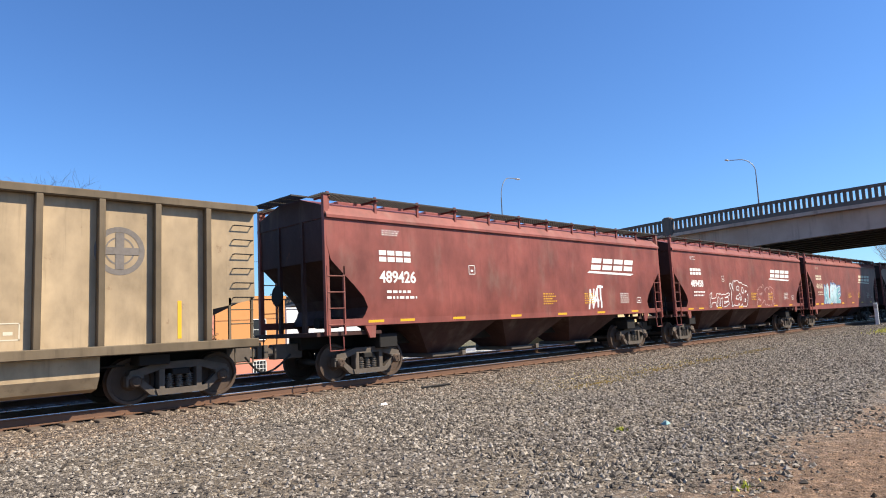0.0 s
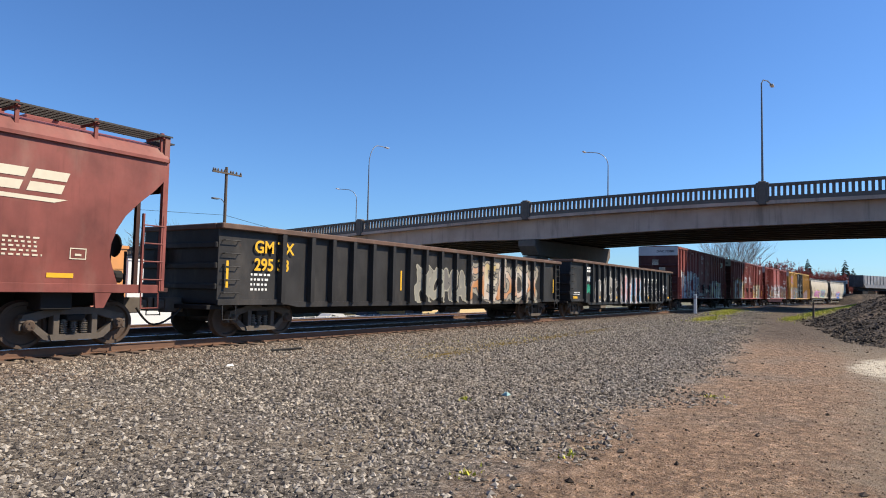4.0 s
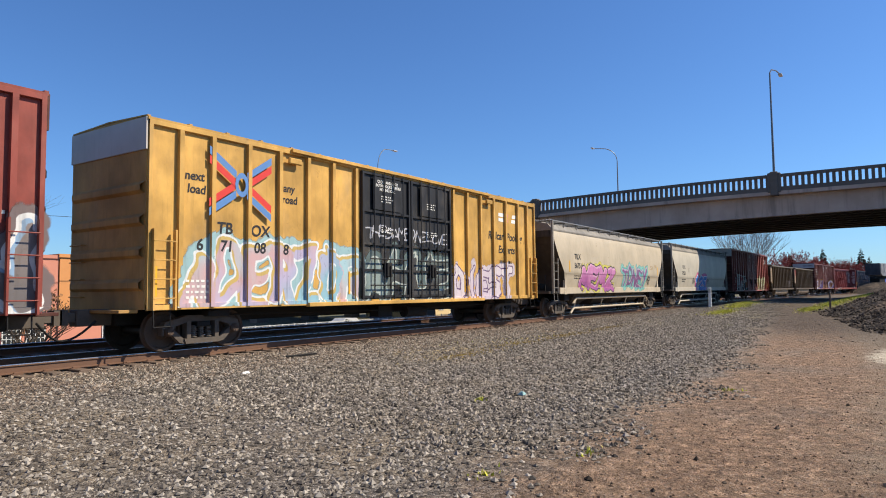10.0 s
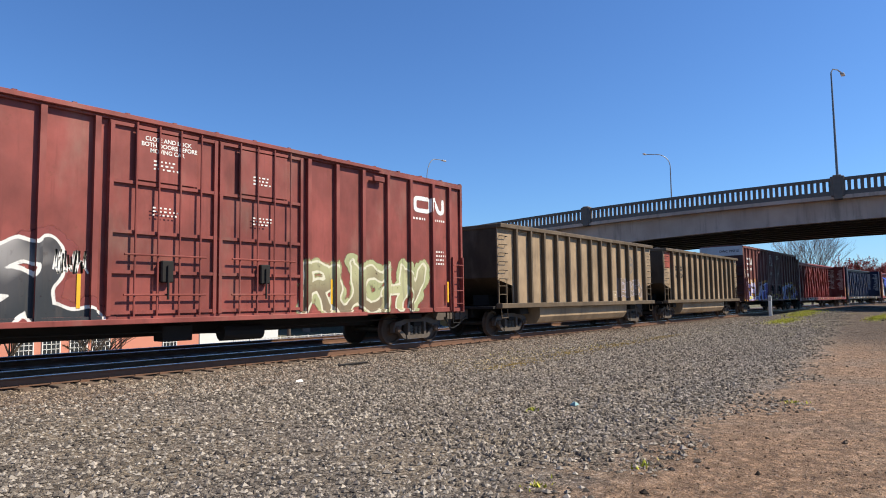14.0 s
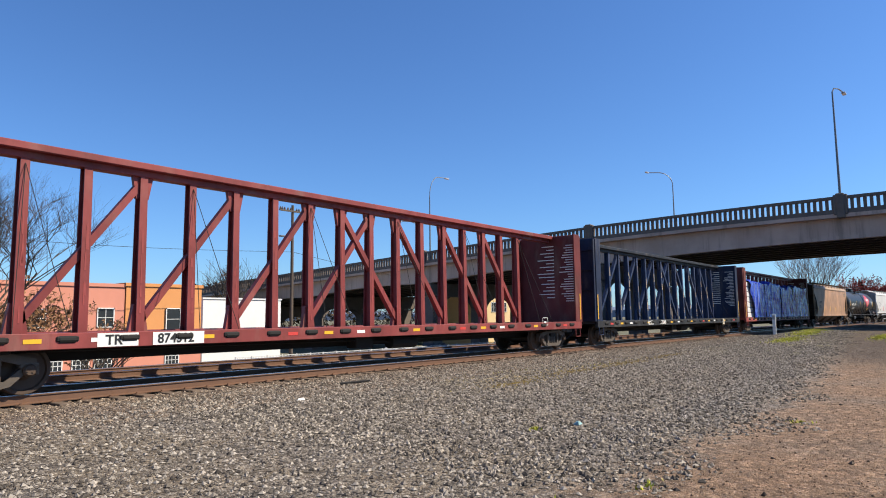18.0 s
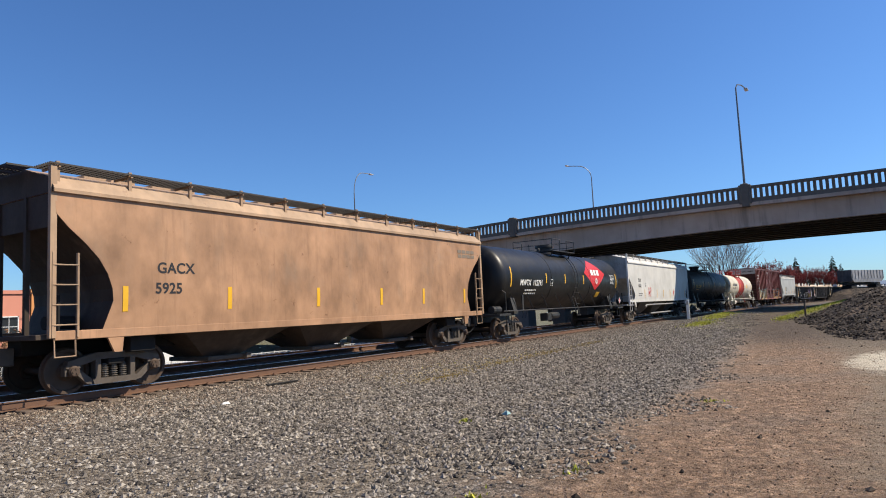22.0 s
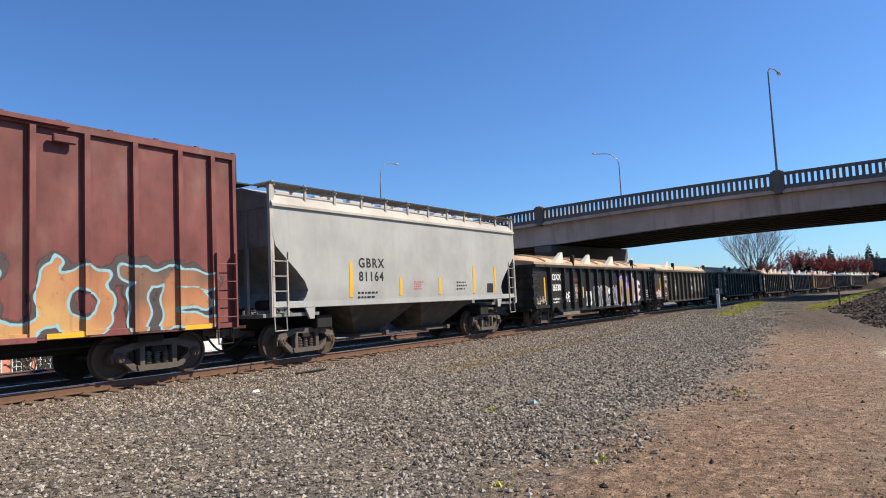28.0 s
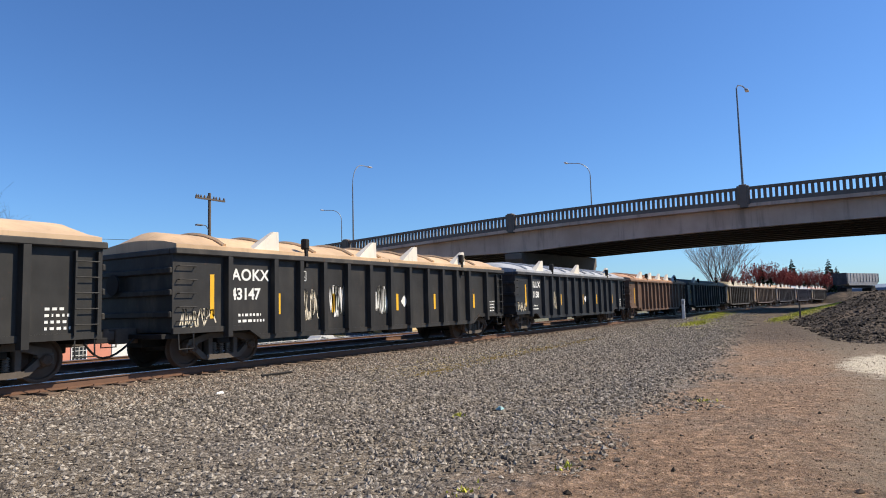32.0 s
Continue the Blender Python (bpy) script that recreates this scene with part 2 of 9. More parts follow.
def side_frame_mesh():
    s = Shape()
    top = [(-1.02, 0.52), (-1.0, 0.66), (-0.78, 0.71), (-0.42, 0.80), (0.42, 0.80), (0.78, 0.71), (1.0, 0.66), (1.02, 0.52), (0.76, 0.55), (0.40, 0.66), (-0.40, 0.66), (-0.76, 0.55)]
    s.prism(top[::-1], -0.09, 0.09)
    s.prism([(-0.46, 0.15), (0.46, 0.15), (0.50, 0.27), (-0.50, 0.27)], -0.10, 0.10)
    for k in (-1, 1):
        s.prism([(k * 0.46, 0.15), (k * 0.50, 0.27), (k * 0.84, 0.56), (k * 0.94, 0.50), (k * 0.60, 0.18)], -0.07, 0.07)
        s.box(k * 0.38 - 0.06, k * 0.38 + 0.06, -0.1, 0.1, 0.26, 0.68, 0.01)
        s.box(k * 0.89 - 0.16, k * 0.89 + 0.16, -0.10, 0.10, 0.50, 0.585, 0.015)
        s.box(k * 1.03 - 0.03, k * 1.03 + 0.03, -0.08, 0.08, 0.36, 0.56, 0.01)
    return s.mesh("side_frame", M["cast"])


def spring_mesh():
    s = Shape()
    prof = [(0.05, 0.27)]
    for i in range(6):
        z = 0.283 + i * 0.045
        prof += [(0.055, z), (0.082, z + 0.008), (0.082, z + 0.02), (0.055, z + 0.028)]
    s.lathe_z(prof + [(0.05, 0.56)], 10)
    return s.mesh("spring", M["spring"])


def bolster_mesh():
    s = Shape()
    s.box(-0.18, 0.18, -1.12, 1.12, 0.53, 0.66, 0.02)
    s.box(-0.24, 0.24, -0.5, 0.5, 0.42, 0.74, 0.03)
    for k in (-1, 1):
        s.rod((k * 0.42, -0.75, 0.36), (k * 0.42, 0.75, 0.36), 0.05)
        for y in (-0.77, 0.77):
            s.box(k * 0.42 - 0.05, k * 0.42 + 0.05, y - 0.05, y + 0.05, 0.28, 0.5, 0.01)
    return s.mesh("bogie", M["under"])


WHEELS = []
BOGIE = {}


def bogie(car, x, span=0.89):
    """Three-piece freight bogie at x on a car; its wheelsets are noted for turning."""
    if not BOGIE:
        BOGIE.update(w=wheelset_mesh(), f=side_frame_mesh(), s=spring_mesh(), b=bolster_mesh())
    b = part("bogie", BOGIE["b"], None, car, at=pose(x, 0, 0))
    for y in (-1.0, 1.0):
        part("side_frame", BOGIE["f"], None, b, at=pose(0, y, 0))
        for q in (-0.2, 0.0, 0.2):
            part("spring", BOGIE["s"], None, b, at=pose(q, y, 0))
    for k in (-1, 1):
        ws = part("wheelset", BOGIE["w"], None, b, "rusty steel wheelset with worn bright rims", at=pose(k * span, 0, 0.456))
        WHEELS.append((ws, car, k * span))
    return b


def couplers(car, ends):
    """Draft gear and knuckle coupler with its hose at both ends; ends: distance of the coupling points."""
    for k, half in ((-1, ends[0]), (1, ends[1])):
        s = Shape()
        s.box(*sorted((k * (half - 1.1), k * (half - 0.32))), -0.16, 0.16, 0.62, 0.98, 0.02)
        s.box(*sorted((k * (half - 0.34), k * (half - 0.12))), -0.11, 0.11, 0.70, 0.92, 0.03)
        s.prism([(k * (half - 0.14), 0.66), (k * (half + 0.02), 0.66), (k * (half + 0.02), 0.98), (k * (half - 0.14), 0.98)], -0.16, 0.14)
        part("coupler", s, M["cast"], car)
        h = Shape()
        pts = [(k * (half - 0.6 + 0.6 * u), -0.42 + 0.2 * u, 0.74 - 0.40 * math.sin(0.5 * math.pi * u)) for u in (0, 0.2, 0.4, 0.6, 0.8, 1.0)]
        h.path(pts, 0.025, 6)
        part("brake_hose", h, M["hose"], car)


def ladder(car, x0, x1, y, z0, z1, rungs, mat, out=0.07, stiles=True, label=""):
    """Side ladder standing off a wall at y, between x0 and x1."""
    s = Shape()
    o = -out if y < 0 else out
    for i in range(rungs):
        z = z0 + (z1 - z0) * (i + 0.5) / rungs
        s.path([(x0, y, z), (x0, y + o, z), (x1, y + o, z), (x1, y, z)], 0.012, 5)
    if stiles:
        for x in (x0, x1):
            s.box(x - 0.02, x + 0.02, min(y, y + o), max(y, y + o), z0 - 0.05, z1 + 0.05)
    return part("ladder", s, mat, car, label)


def stirrup(car, x, y, z, mat):
    s = Shape()
    s.path([(x - 0.2, y, z), (x - 0.2, y - 0.02 * (1 if y < 0 else -1), z - 0.36), (x + 0.2, y - 0.02 * (1 if y < 0 else -1), z - 0.36), (x + 0.2, y, z)], 0.017, 5)
    return part("step", s, mat, car)


SIDES = {}


def hug(car, s, y):
    """Lay flat marks drawn at depth y onto the car's own curved side, where it has one."""
    if car.name in SIDES:
        side = SIDES[car.name]
        s.v = [(p[0], p[1] - y - side(p[2]) - 0.009, p[2]) for p in s.v]
    return s


def lettering(car, text, x, z, h, mat, y=-1.606, slant=0.0, wide=1.0):
    c = bpy.data.curves.new("lettering", "FONT")
    c.body, c.size, c.shear, c.space_character = text, h / 0.70, slant, wide
    c.materials.append(mat)
    c.extrude, c.offset = 0.0008, h * 0.035
    ob = new("lettering", c)
    ob.parent = car
    tip = 0.0
    if car.name in SIDES:
        side = SIDES[car.name]
        y = -side(z) - 0.005
        tip = math.degrees(math.atan2(side(z) - side(z + h), h))
    ob.matrix_basis = pose(x, y, z, 90 - tip)
    return ob


def bars(car, x, z, w, h, rows, mat, y=-1.606, seed=1):
    """Small print that cannot be read: rows of short bars."""
    rnd = random.Random(seed)
    s = Shape()
    step = h / rows
    for r in range(rows):
        p = x
        end = x + w * rnd.uniform(0.7, 1.0)
        while p < end - 0.02:
            q = min(end, p + rnd.uniform(0.10, 0.30) * max(0.3, w * 0.5))
            zz = z + h - (r + 1) * step
            s.add([(p, y, zz + step * 0.3), (q, y, zz + step * 0.3), (q, y, zz + step * 0.74), (p, y, zz + step * 0.74)], [(0, 1, 2, 3)])
            p = q + 0.05
    return part("small_print", hug(car, s, y), mat, car)


def patch(car, x0, x1, z0, z1, mat, y=-1.606, name="reflector"):
    s = Shape()
    s.loft([[(x0, y, z0 + (z1 - z0) * k / 4), (x1, y, z0 + (z1 - z0) * k / 4), (x1, y + 0.004, z0 + (z1 - z0) * k / 4), (x0, y + 0.004, z0 + (z1 - z0) * k / 4)] for k in range(5)])
    return part(name, hug(car, s, y), mat, car)


def frame_mark(car, x, z, w, h, mat, y=-1.606):
    """A stencilled frame with a bar in it."""
    s = Shape()
    t = 0.02
    for a in ((x, x + w, z, z + t), (x, x + w, z + h - t, z + h), (x, x + t, z, z + h), (x + w - t, x + w, z, z + h), (x + w * 0.3, x + w * 0.7, z + h * 0.3, z + h * 0.5)):
        s.add([(a[0], y, a[2]), (a[1], y, a[2]), (a[1], y, a[3]), (a[0], y, a[3])], [(0, 1, 2, 3)])
    return part("stencil_frame", hug(car, s, y), mat, car)


def blocks(car, x, z, w, h, n, mat, y=-1.606, slant=0.25, swoosh=False):
    """A brand mark as plain slanted double bars."""
    s = Shape()
    cw = w / n

    def cell(u0, u1, v0, v1):
        q = [(a + (b - a) * u + slant * h * v, y, z + h * v) for u, v in ((u0, v0), (u1, v0), (u1, v1), (u0, v1))]
        s.add(q, [(0, 1, 2, 3)])

    for i in range(n):
        a = x + i * cw
        b = a + cw * 0.84
        cell(0, 1, 0, 0.42)
        cell(0, 1, 0.58, 1)
    if swoosh:
        s.add([(x - 0.25, y, z - 0.30 * h), (x + w * 0.92, y, z - 0.42 * h), (x + w, y, z - 0.24 * h), (x - 0.1, y, z - 0.12 * h)], [(0, 1, 2, 3)])
    return part("brand_mark", hug(car, s, y), mat, car)


def tag_scribble(car, x, z, w, h, mat, seed, y=-1.606, t=0.035, strokes=3):
    """A hand-drawn tag: a few winding pen strokes."""
    rnd = random.Random(seed)
    s = Shape()
    for k in range(strokes):
        u0, u1 = k / strokes, (k + 1.15) / strokes
        n = 14
        ph = rnd.uniform(0, 6)
        pts = []
        for i in range(n):
            u = u0 + (u1 - u0) * (i / (n - 1) + 0.09 * math.sin(i * 1.9 + ph))
            v = 0.5 + 0.48 * math.sin(i * rnd.uniform(1.15, 1.7) + ph)
            pts.append(Vector((x + u * w, y, z + v * h)))
        for i, (p, q) in enumerate(zip(pts, pts[1:])):
            d = (q - p)
            if d.length < 1e-4:
                continue
            d.normalize()
            nn = Vector((-d.z, 0, d.x)) * t * 0.5
            e = d * t * 0.25
            s.add([p - nn - e, q - nn + e, q + nn + e, p + nn - e], [(0, 1, 2, 3)])
    return part("graffiti_tag", hug(car, s, y), mat, car)


GLYPHS = {
    "A": "0,0 .5,1 1,0|.2,.36 .8,.36", "B": "0,0 0,1 .75,.92 .8,.7 .5,.55 0,.52|.5,.55 .95,.32 .8,.05 0,0", "C": "1,.85 .6,1 .1,.85 0,.5 .1,.15 .6,0 1,.15",
    "D": "0,0 0,1 .6,.95 1,.6 .95,.3 .6,.03 0,0", "E": "1,1 0,1 0,0 1,0|0,.52 .8,.52", "F": "1,1 0,1 0,0|0,.52 .8,.52",
    "G": "1,.9 .5,1 .1,.85 0,.5 .1,.1 .6,0 1,.15 1,.48 .55,.48", "H": "0,0 0,1|1,0 1,1|0,.5 1,.5", "I": ".5,0 .5,1", "K": "0,0 0,1|1,1 0,.45|.3,.6 1,0",
    "L": "0,1 0,0 1,0", "M": "0,0 .1,1 .5,.4 .9,1 1,0", "N": "0,0 0,1 1,0 1,1", "O": ".5,1 .1,.85 0,.5 .1,.15 .5,0 .9,.15 1,.5 .9,.85 .5,1",
    "P": "0,0 0,1 .8,.95 .95,.72 .75,.5 0,.48", "R": "0,0 0,1 .8,.95 .9,.72 .7,.52 0,.48|.45,.5 1,0", "S": "1,.88 .6,1 .1,.9 .05,.65 .9,.4 .95,.15 .5,0 0,.1",
    "T": "0,1 1,1|.5,1 .5,0", "U": "0,1 0,.2 .3,0 .7,0 1,.2 1,1", "V": "0,1 .5,0 1,1", "W": "0,1 .2,0 .5,.7 .8,0 1,1", "X": "0,0 1,1|0,1 1,0",
    "Y": "0,1 .5,.45 1,1|.5,.45 .4,0", "~": ".44,1 .1,1 .03,.96 0,.86 0,.14 .03,.04 .1,0 .42,0 .49,.04 .52,.14 .52,.86 .55,.96 .6,1 .66,.96 .7,.88 .82,.12 .86,.04 .92,0 .97,.04 1,.14 1,1", "Z": "0,1 1,1 0,0 1,0", "1": ".15,.8 .55,1 .55,0", "2": "0,.8 .4,1 .9,.9 .95,.6 0,0 1,0", "5": "1,1 .15,1 .1,.58 .7,.6 1,.35 .8,.05 0,.05",
}


def spray_material(name, fills, outline, halo, z0, z1, ow, hw, wear, shine):
    """Spray paint in layers, from the distance to the letters' strokes: cloud, outline, fill with lit facets."""
    w = Net(name)

    def attr(key):
        k = w.n("ShaderNodeAttribute")
        k.attribute_name = key
        return k.outputs["Fac"]

    d, e, pick = attr("reach"), attr("facet"), attr("tone")
    soft = w.math("MULTIPLY_ADD", w.noise(w.co, 7.0, 3.0), 0.03, -0.015)
    d = w.math("ADD", d, soft)
    up = w.math("MULTIPLY", w.math("SUBTRACT", w.xyz(w.co)[2], z0), 1.0 / (z1 - z0))
    inside = w.band(d, 0.008, -0.008)
    col = outline
    if fills:
        n = max(1, len(fills) - 1)
        t = w.math("MULTIPLY_ADD", w.noise(w.co, 1.1, 1.0), 0.7, w.math("MULTIPLY_ADD", up, 0.35, w.math("MULTIPLY_ADD", pick, 0.9, -0.55)))
        fill = w.ramp(t, [(0.12 + 0.76 * i / n, c) for i, c in enumerate(fills)])
        if shine:
            fill = w.mix(w.band(e, -0.03, 0.0), fill, shine)
        col = w.mix(inside, outline, fill)
    if halo:
        cloud = w.mix(w.noise(w.co, 2.0, 4.0), mul(halo, 0.75), mul(halo, 1.15))
        col = w.mix(w.band(d, ow - 0.008, ow + 0.008), col, cloud)
    end = hw if halo else ow
    cover = w.band(d, end + 0.01, end - 0.012)
    if halo:
        patchy = w.math("MULTIPLY_ADD", w.noise(w.co, 1.1, 3.0, 0.6), 0.9, w.math("MULTIPLY_ADD", d, 1.0, -0.45))
        cover = w.math("MAXIMUM", w.band(patchy, end + 0.05, end - 0.03), w.band(d, ow + 0.01, ow - 0.012))
    if not fills:
        cover = w.math("MULTIPLY", cover, w.math("SUBTRACT", 1.0, inside))
    cover = w.math("MULTIPLY", cover, w.math("MULTIPLY_ADD", w.band(w.noise(w.co, 6.0, 5.0, 0.7), 0.28, 0.42), wear, 1.0 - wear))
    grime = w.noise(w.scaled(w.co, (4.0, 4.0, 0.4)), 1.5, 5.0, 0.65)
    col = w.mix(w.math("MULTIPLY", w.band(grime, 0.5, 0.75), 0.4), col, (0.09, 0.075, 0.065))
    w.put(w.b.inputs["Alpha"], cover)
    return w.done(col, 0.55)


PIECES = []


def spray(car, text, x0, x1, z0, z1, fills, outline, halo=None, seed=1, fat=0.115, ow=0.05, hw=0.16, wear=0.6, shine=None, slant=0.08, label="", name="graffiti", wild=1.0):
    """A graffiti piece of letters on a car's near side; it follows posts, doors and sills. fat: half a stroke, in metres."""
    rnd = random.Random(seed)
    PIECES.append(name)
    lift = 0.003 + 0.0015 * (len(PIECES) % 7)
    n = len(text)
    cw = (x1 - x0) / n
    segs, tips = [], []
    for i, ch in enumerate(text):
        if ch == " ":
            continue
        gx, gz = x0 + i * cw + fat, z0 + fat + wild * rnd.uniform(-0.06, 0.06)
        sx, sz = cw - 1.75 * fat + wild * rnd.uniform(-0.04, 0.1), (z1 - z0 - 2 * fat) * (1 + wild * rnd.uniform(-0.12, 0.08))
        lean = slant + wild * rnd.uniform(-0.14, 0.14)
        tone = rnd.random()
        for line in GLYPHS[ch].split("|"):
            pts = [tuple(float(q) for q in p.split(",")) for p in line.split()]
            pts = [(gx + sx * u + lean * sz * (v - 0.5) + wild * rnd.uniform(-0.04, 0.04), gz + sz * v + wild * rnd.uniform(-0.04, 0.04)) for u, v in pts]
            if wild and fat > 0.08:
                (ax, az), (bx, bz) = pts[-2:]
                k = fat * rnd.uniform(0.4, 1.3) / max(0.1, math.hypot(bx - ax, bz - az))
                tips.append(((bx, bz), (bx + (bx - ax) * k + rnd.uniform(-0.1, 0.1), bz + (bz - az) * k + 0.08), fat * 0.45, tone))
            for p, q in zip(pts, pts[1:]):
                segs.append((p, q, fat * (1 + wild * rnd.uniform(-0.25, 0.3)), tone))
    segs += tips
    edge = (hw + 0.26) if halo else ow + 0.02

    def reach_at(px, pz):
        best, tones = np.full(px.shape, 9.0), np.zeros(px.shape)
        k = wild * min(0.06, fat * 0.5)
        px, pz = px + k * np.sin(pz * 5.1 + seed) + 0.5 * k * np.sin(pz * 11.0 + px * 3.0), pz + k * np.sin(px * 4.3 + seed * 2.0) + 0.4 * k * np.sin(px * 10.0)
        for (ax, az), (bx, bz), r, tone in segs:
            dx, dz = bx - ax, bz - az
            k = np.clip(((px - ax) * dx + (pz - az) * dz) / max(1e-6, dx * dx + dz * dz), 0, 1)
            g = np.hypot(px - ax - k * dx, pz - az - k * dz) - r
            tones = np.where(g < best, tone, tones)
            best = np.minimum(best, g)
        return best, tones

    lo, hi = x0 - edge - 0.05, x1 + edge + 0.05
    bot, topz = z0 - edge, z1 + edge + 0.05
    step = 0.05 if fat > 0.05 else 0.025
    xs = [(lo + (hi - lo) * k / int((hi - lo) / step), None) for k in range(int((hi - lo) / step) + 1)]
    zs = [(bot + (topz - bot) * k / int((topz - bot) / step), None) for k in range(int((topz - bot) / step) + 1)]
    if car.name in SIDES:
        side = SIDES[car.name]
        low = 1.11 if side(1.2) == 1.56 else 1.42
        zs = [(z, None) for z, _ in zs + [(1.398, None), (1.402, None)] if z >= max(bot, low)]
        depth = lambda x, z: side(z)
    else:
        base, steps, sill_z, sill_y = STEPS[car.name]
        for a, b, _ in steps:
            xs += [(q + o, None) for q in (a, b) for o in (-0.002, 0.002) if lo < q < hi]
        zs += [(sill_z + o, None) for o in (-0.002, 0.002)]
        zs = [q for q in zs if q[0] > sill_z - 0.13]
        depth = lambda x, z: max([base] + [y for a, b, y in steps if a < x < b] + ([sill_y] if z < sill_z else []))
    gx, gz = sorted(q for q, _ in xs), sorted(q for q, _ in zs)
    px, pz = np.meshgrid(gx, gz, indexing="ij")
    d, tones = reach_at(px, pz)
    facet, _ = reach_at(px - 0.06, pz + 0.07)
    near = d < edge + step
    verts = [(x, -depth(x, z) - lift, z) for x in gx for z in gz]
    nz = len(gz)
    faces = [(a * nz + b, (a + 1) * nz + b, (a + 1) * nz + b + 1, a * nz + b + 1) for a in range(len(gx) - 1) for b in range(nz - 1)
             if near[a, b] or near[a + 1, b] or near[a, b + 1] or near[a + 1, b + 1]]
    used = sorted({i for q in faces for i in q})
    at = {q: k for k, q in enumerate(used)}
    me = bpy.data.meshes.new(name)
    me.from_pydata([verts[q] for q in used], [], [tuple(at[i] for i in q) for q in faces])
    for key, grid in (("reach", d), ("facet", facet), ("tone", tones)):
        me.attributes.new(key, "FLOAT", "POINT").data.foreach_set("value", grid.reshape(-1)[used])
    me.materials.append(spray_material("%s paint %s %d" % (name, car.name, seed), fills, outline, halo, z0, z1, ow, hw, wear, shine))
    ob = new(name, me)
    ob.parent = car
    if label:
        ob["label"] = label
    return ob


CARS = []
FLEET = {}
STEPS = {}


def reach(i):
    """From a car's middle to its two coupling points."""
    a = MIDDLE[i] - HALF[i] - 0.7 if i == 0 else (MIDDLE[i - 1] + HALF[i - 1] + MIDDLE[i] - HALF[i]) / 2
    b = MIDDLE[i] + HALF[i] + 0.7 if i == 38 else (MIDDLE[i] + HALF[i] + MIDDLE[i + 1] - HALF[i + 1]) / 2
    return MIDDLE[i] - a, b - MIDDLE[i]


def car_root(i, name, label, category, group):
    """An empty car on the rails; noted with its place in the train."""
    c = thing(name, label, category, group, m=pose(0, 0, 0))
    CARS.append((c, MIDDLE[i], HALF[i] * 2))
    FLEET[i] = c
    return c, reach(i)

# ---- the cars ----
def underframe(car, half, z=0.95, w=0.3, mat=None, inset=0.75, gear=True):
    s = Shape()
    s.box(-half + inset, half - inset, -w, w, z - 0.35, z - 0.02, 0.02)
    for k in (-1, 1):
        s.box(k * (half - 2.75) - 0.3, k * (half - 2.75) + 0.3, -1.3, 1.3, 0.76, z - 0.03, 0.02)
    part("centre_sill", s, mat or M["under"], car)
    if gear:
        b = Shape()
        b.rod((0.6, -0.85, 0.62), (1.7, -0.85, 0.62), 0.19, 12)
        b.box(-0.9, -0.2, -1.0, -0.6, 0.5, 0.85, 0.02)
        b.rod((-0.2, -0.8, 0.66), (0.6, -0.85, 0.64), 0.025)
        b.path([(-half + 3.2, -0.9, 0.78), (-0.9, -0.95, 0.72)], 0.022)
        b.path([(1.7, -0.9, 0.7), (half - 3.2, -0.95, 0.78)], 0.022)
        part("brake_gear", b, M["under"], car)


DWC_POSTS = [-8.45, -7.6, -6.55, -5.55, -4.55, -3.58, -2.62, 2.62, 3.58, 4.55, 5.55, 6.55, 7.6, 8.45]


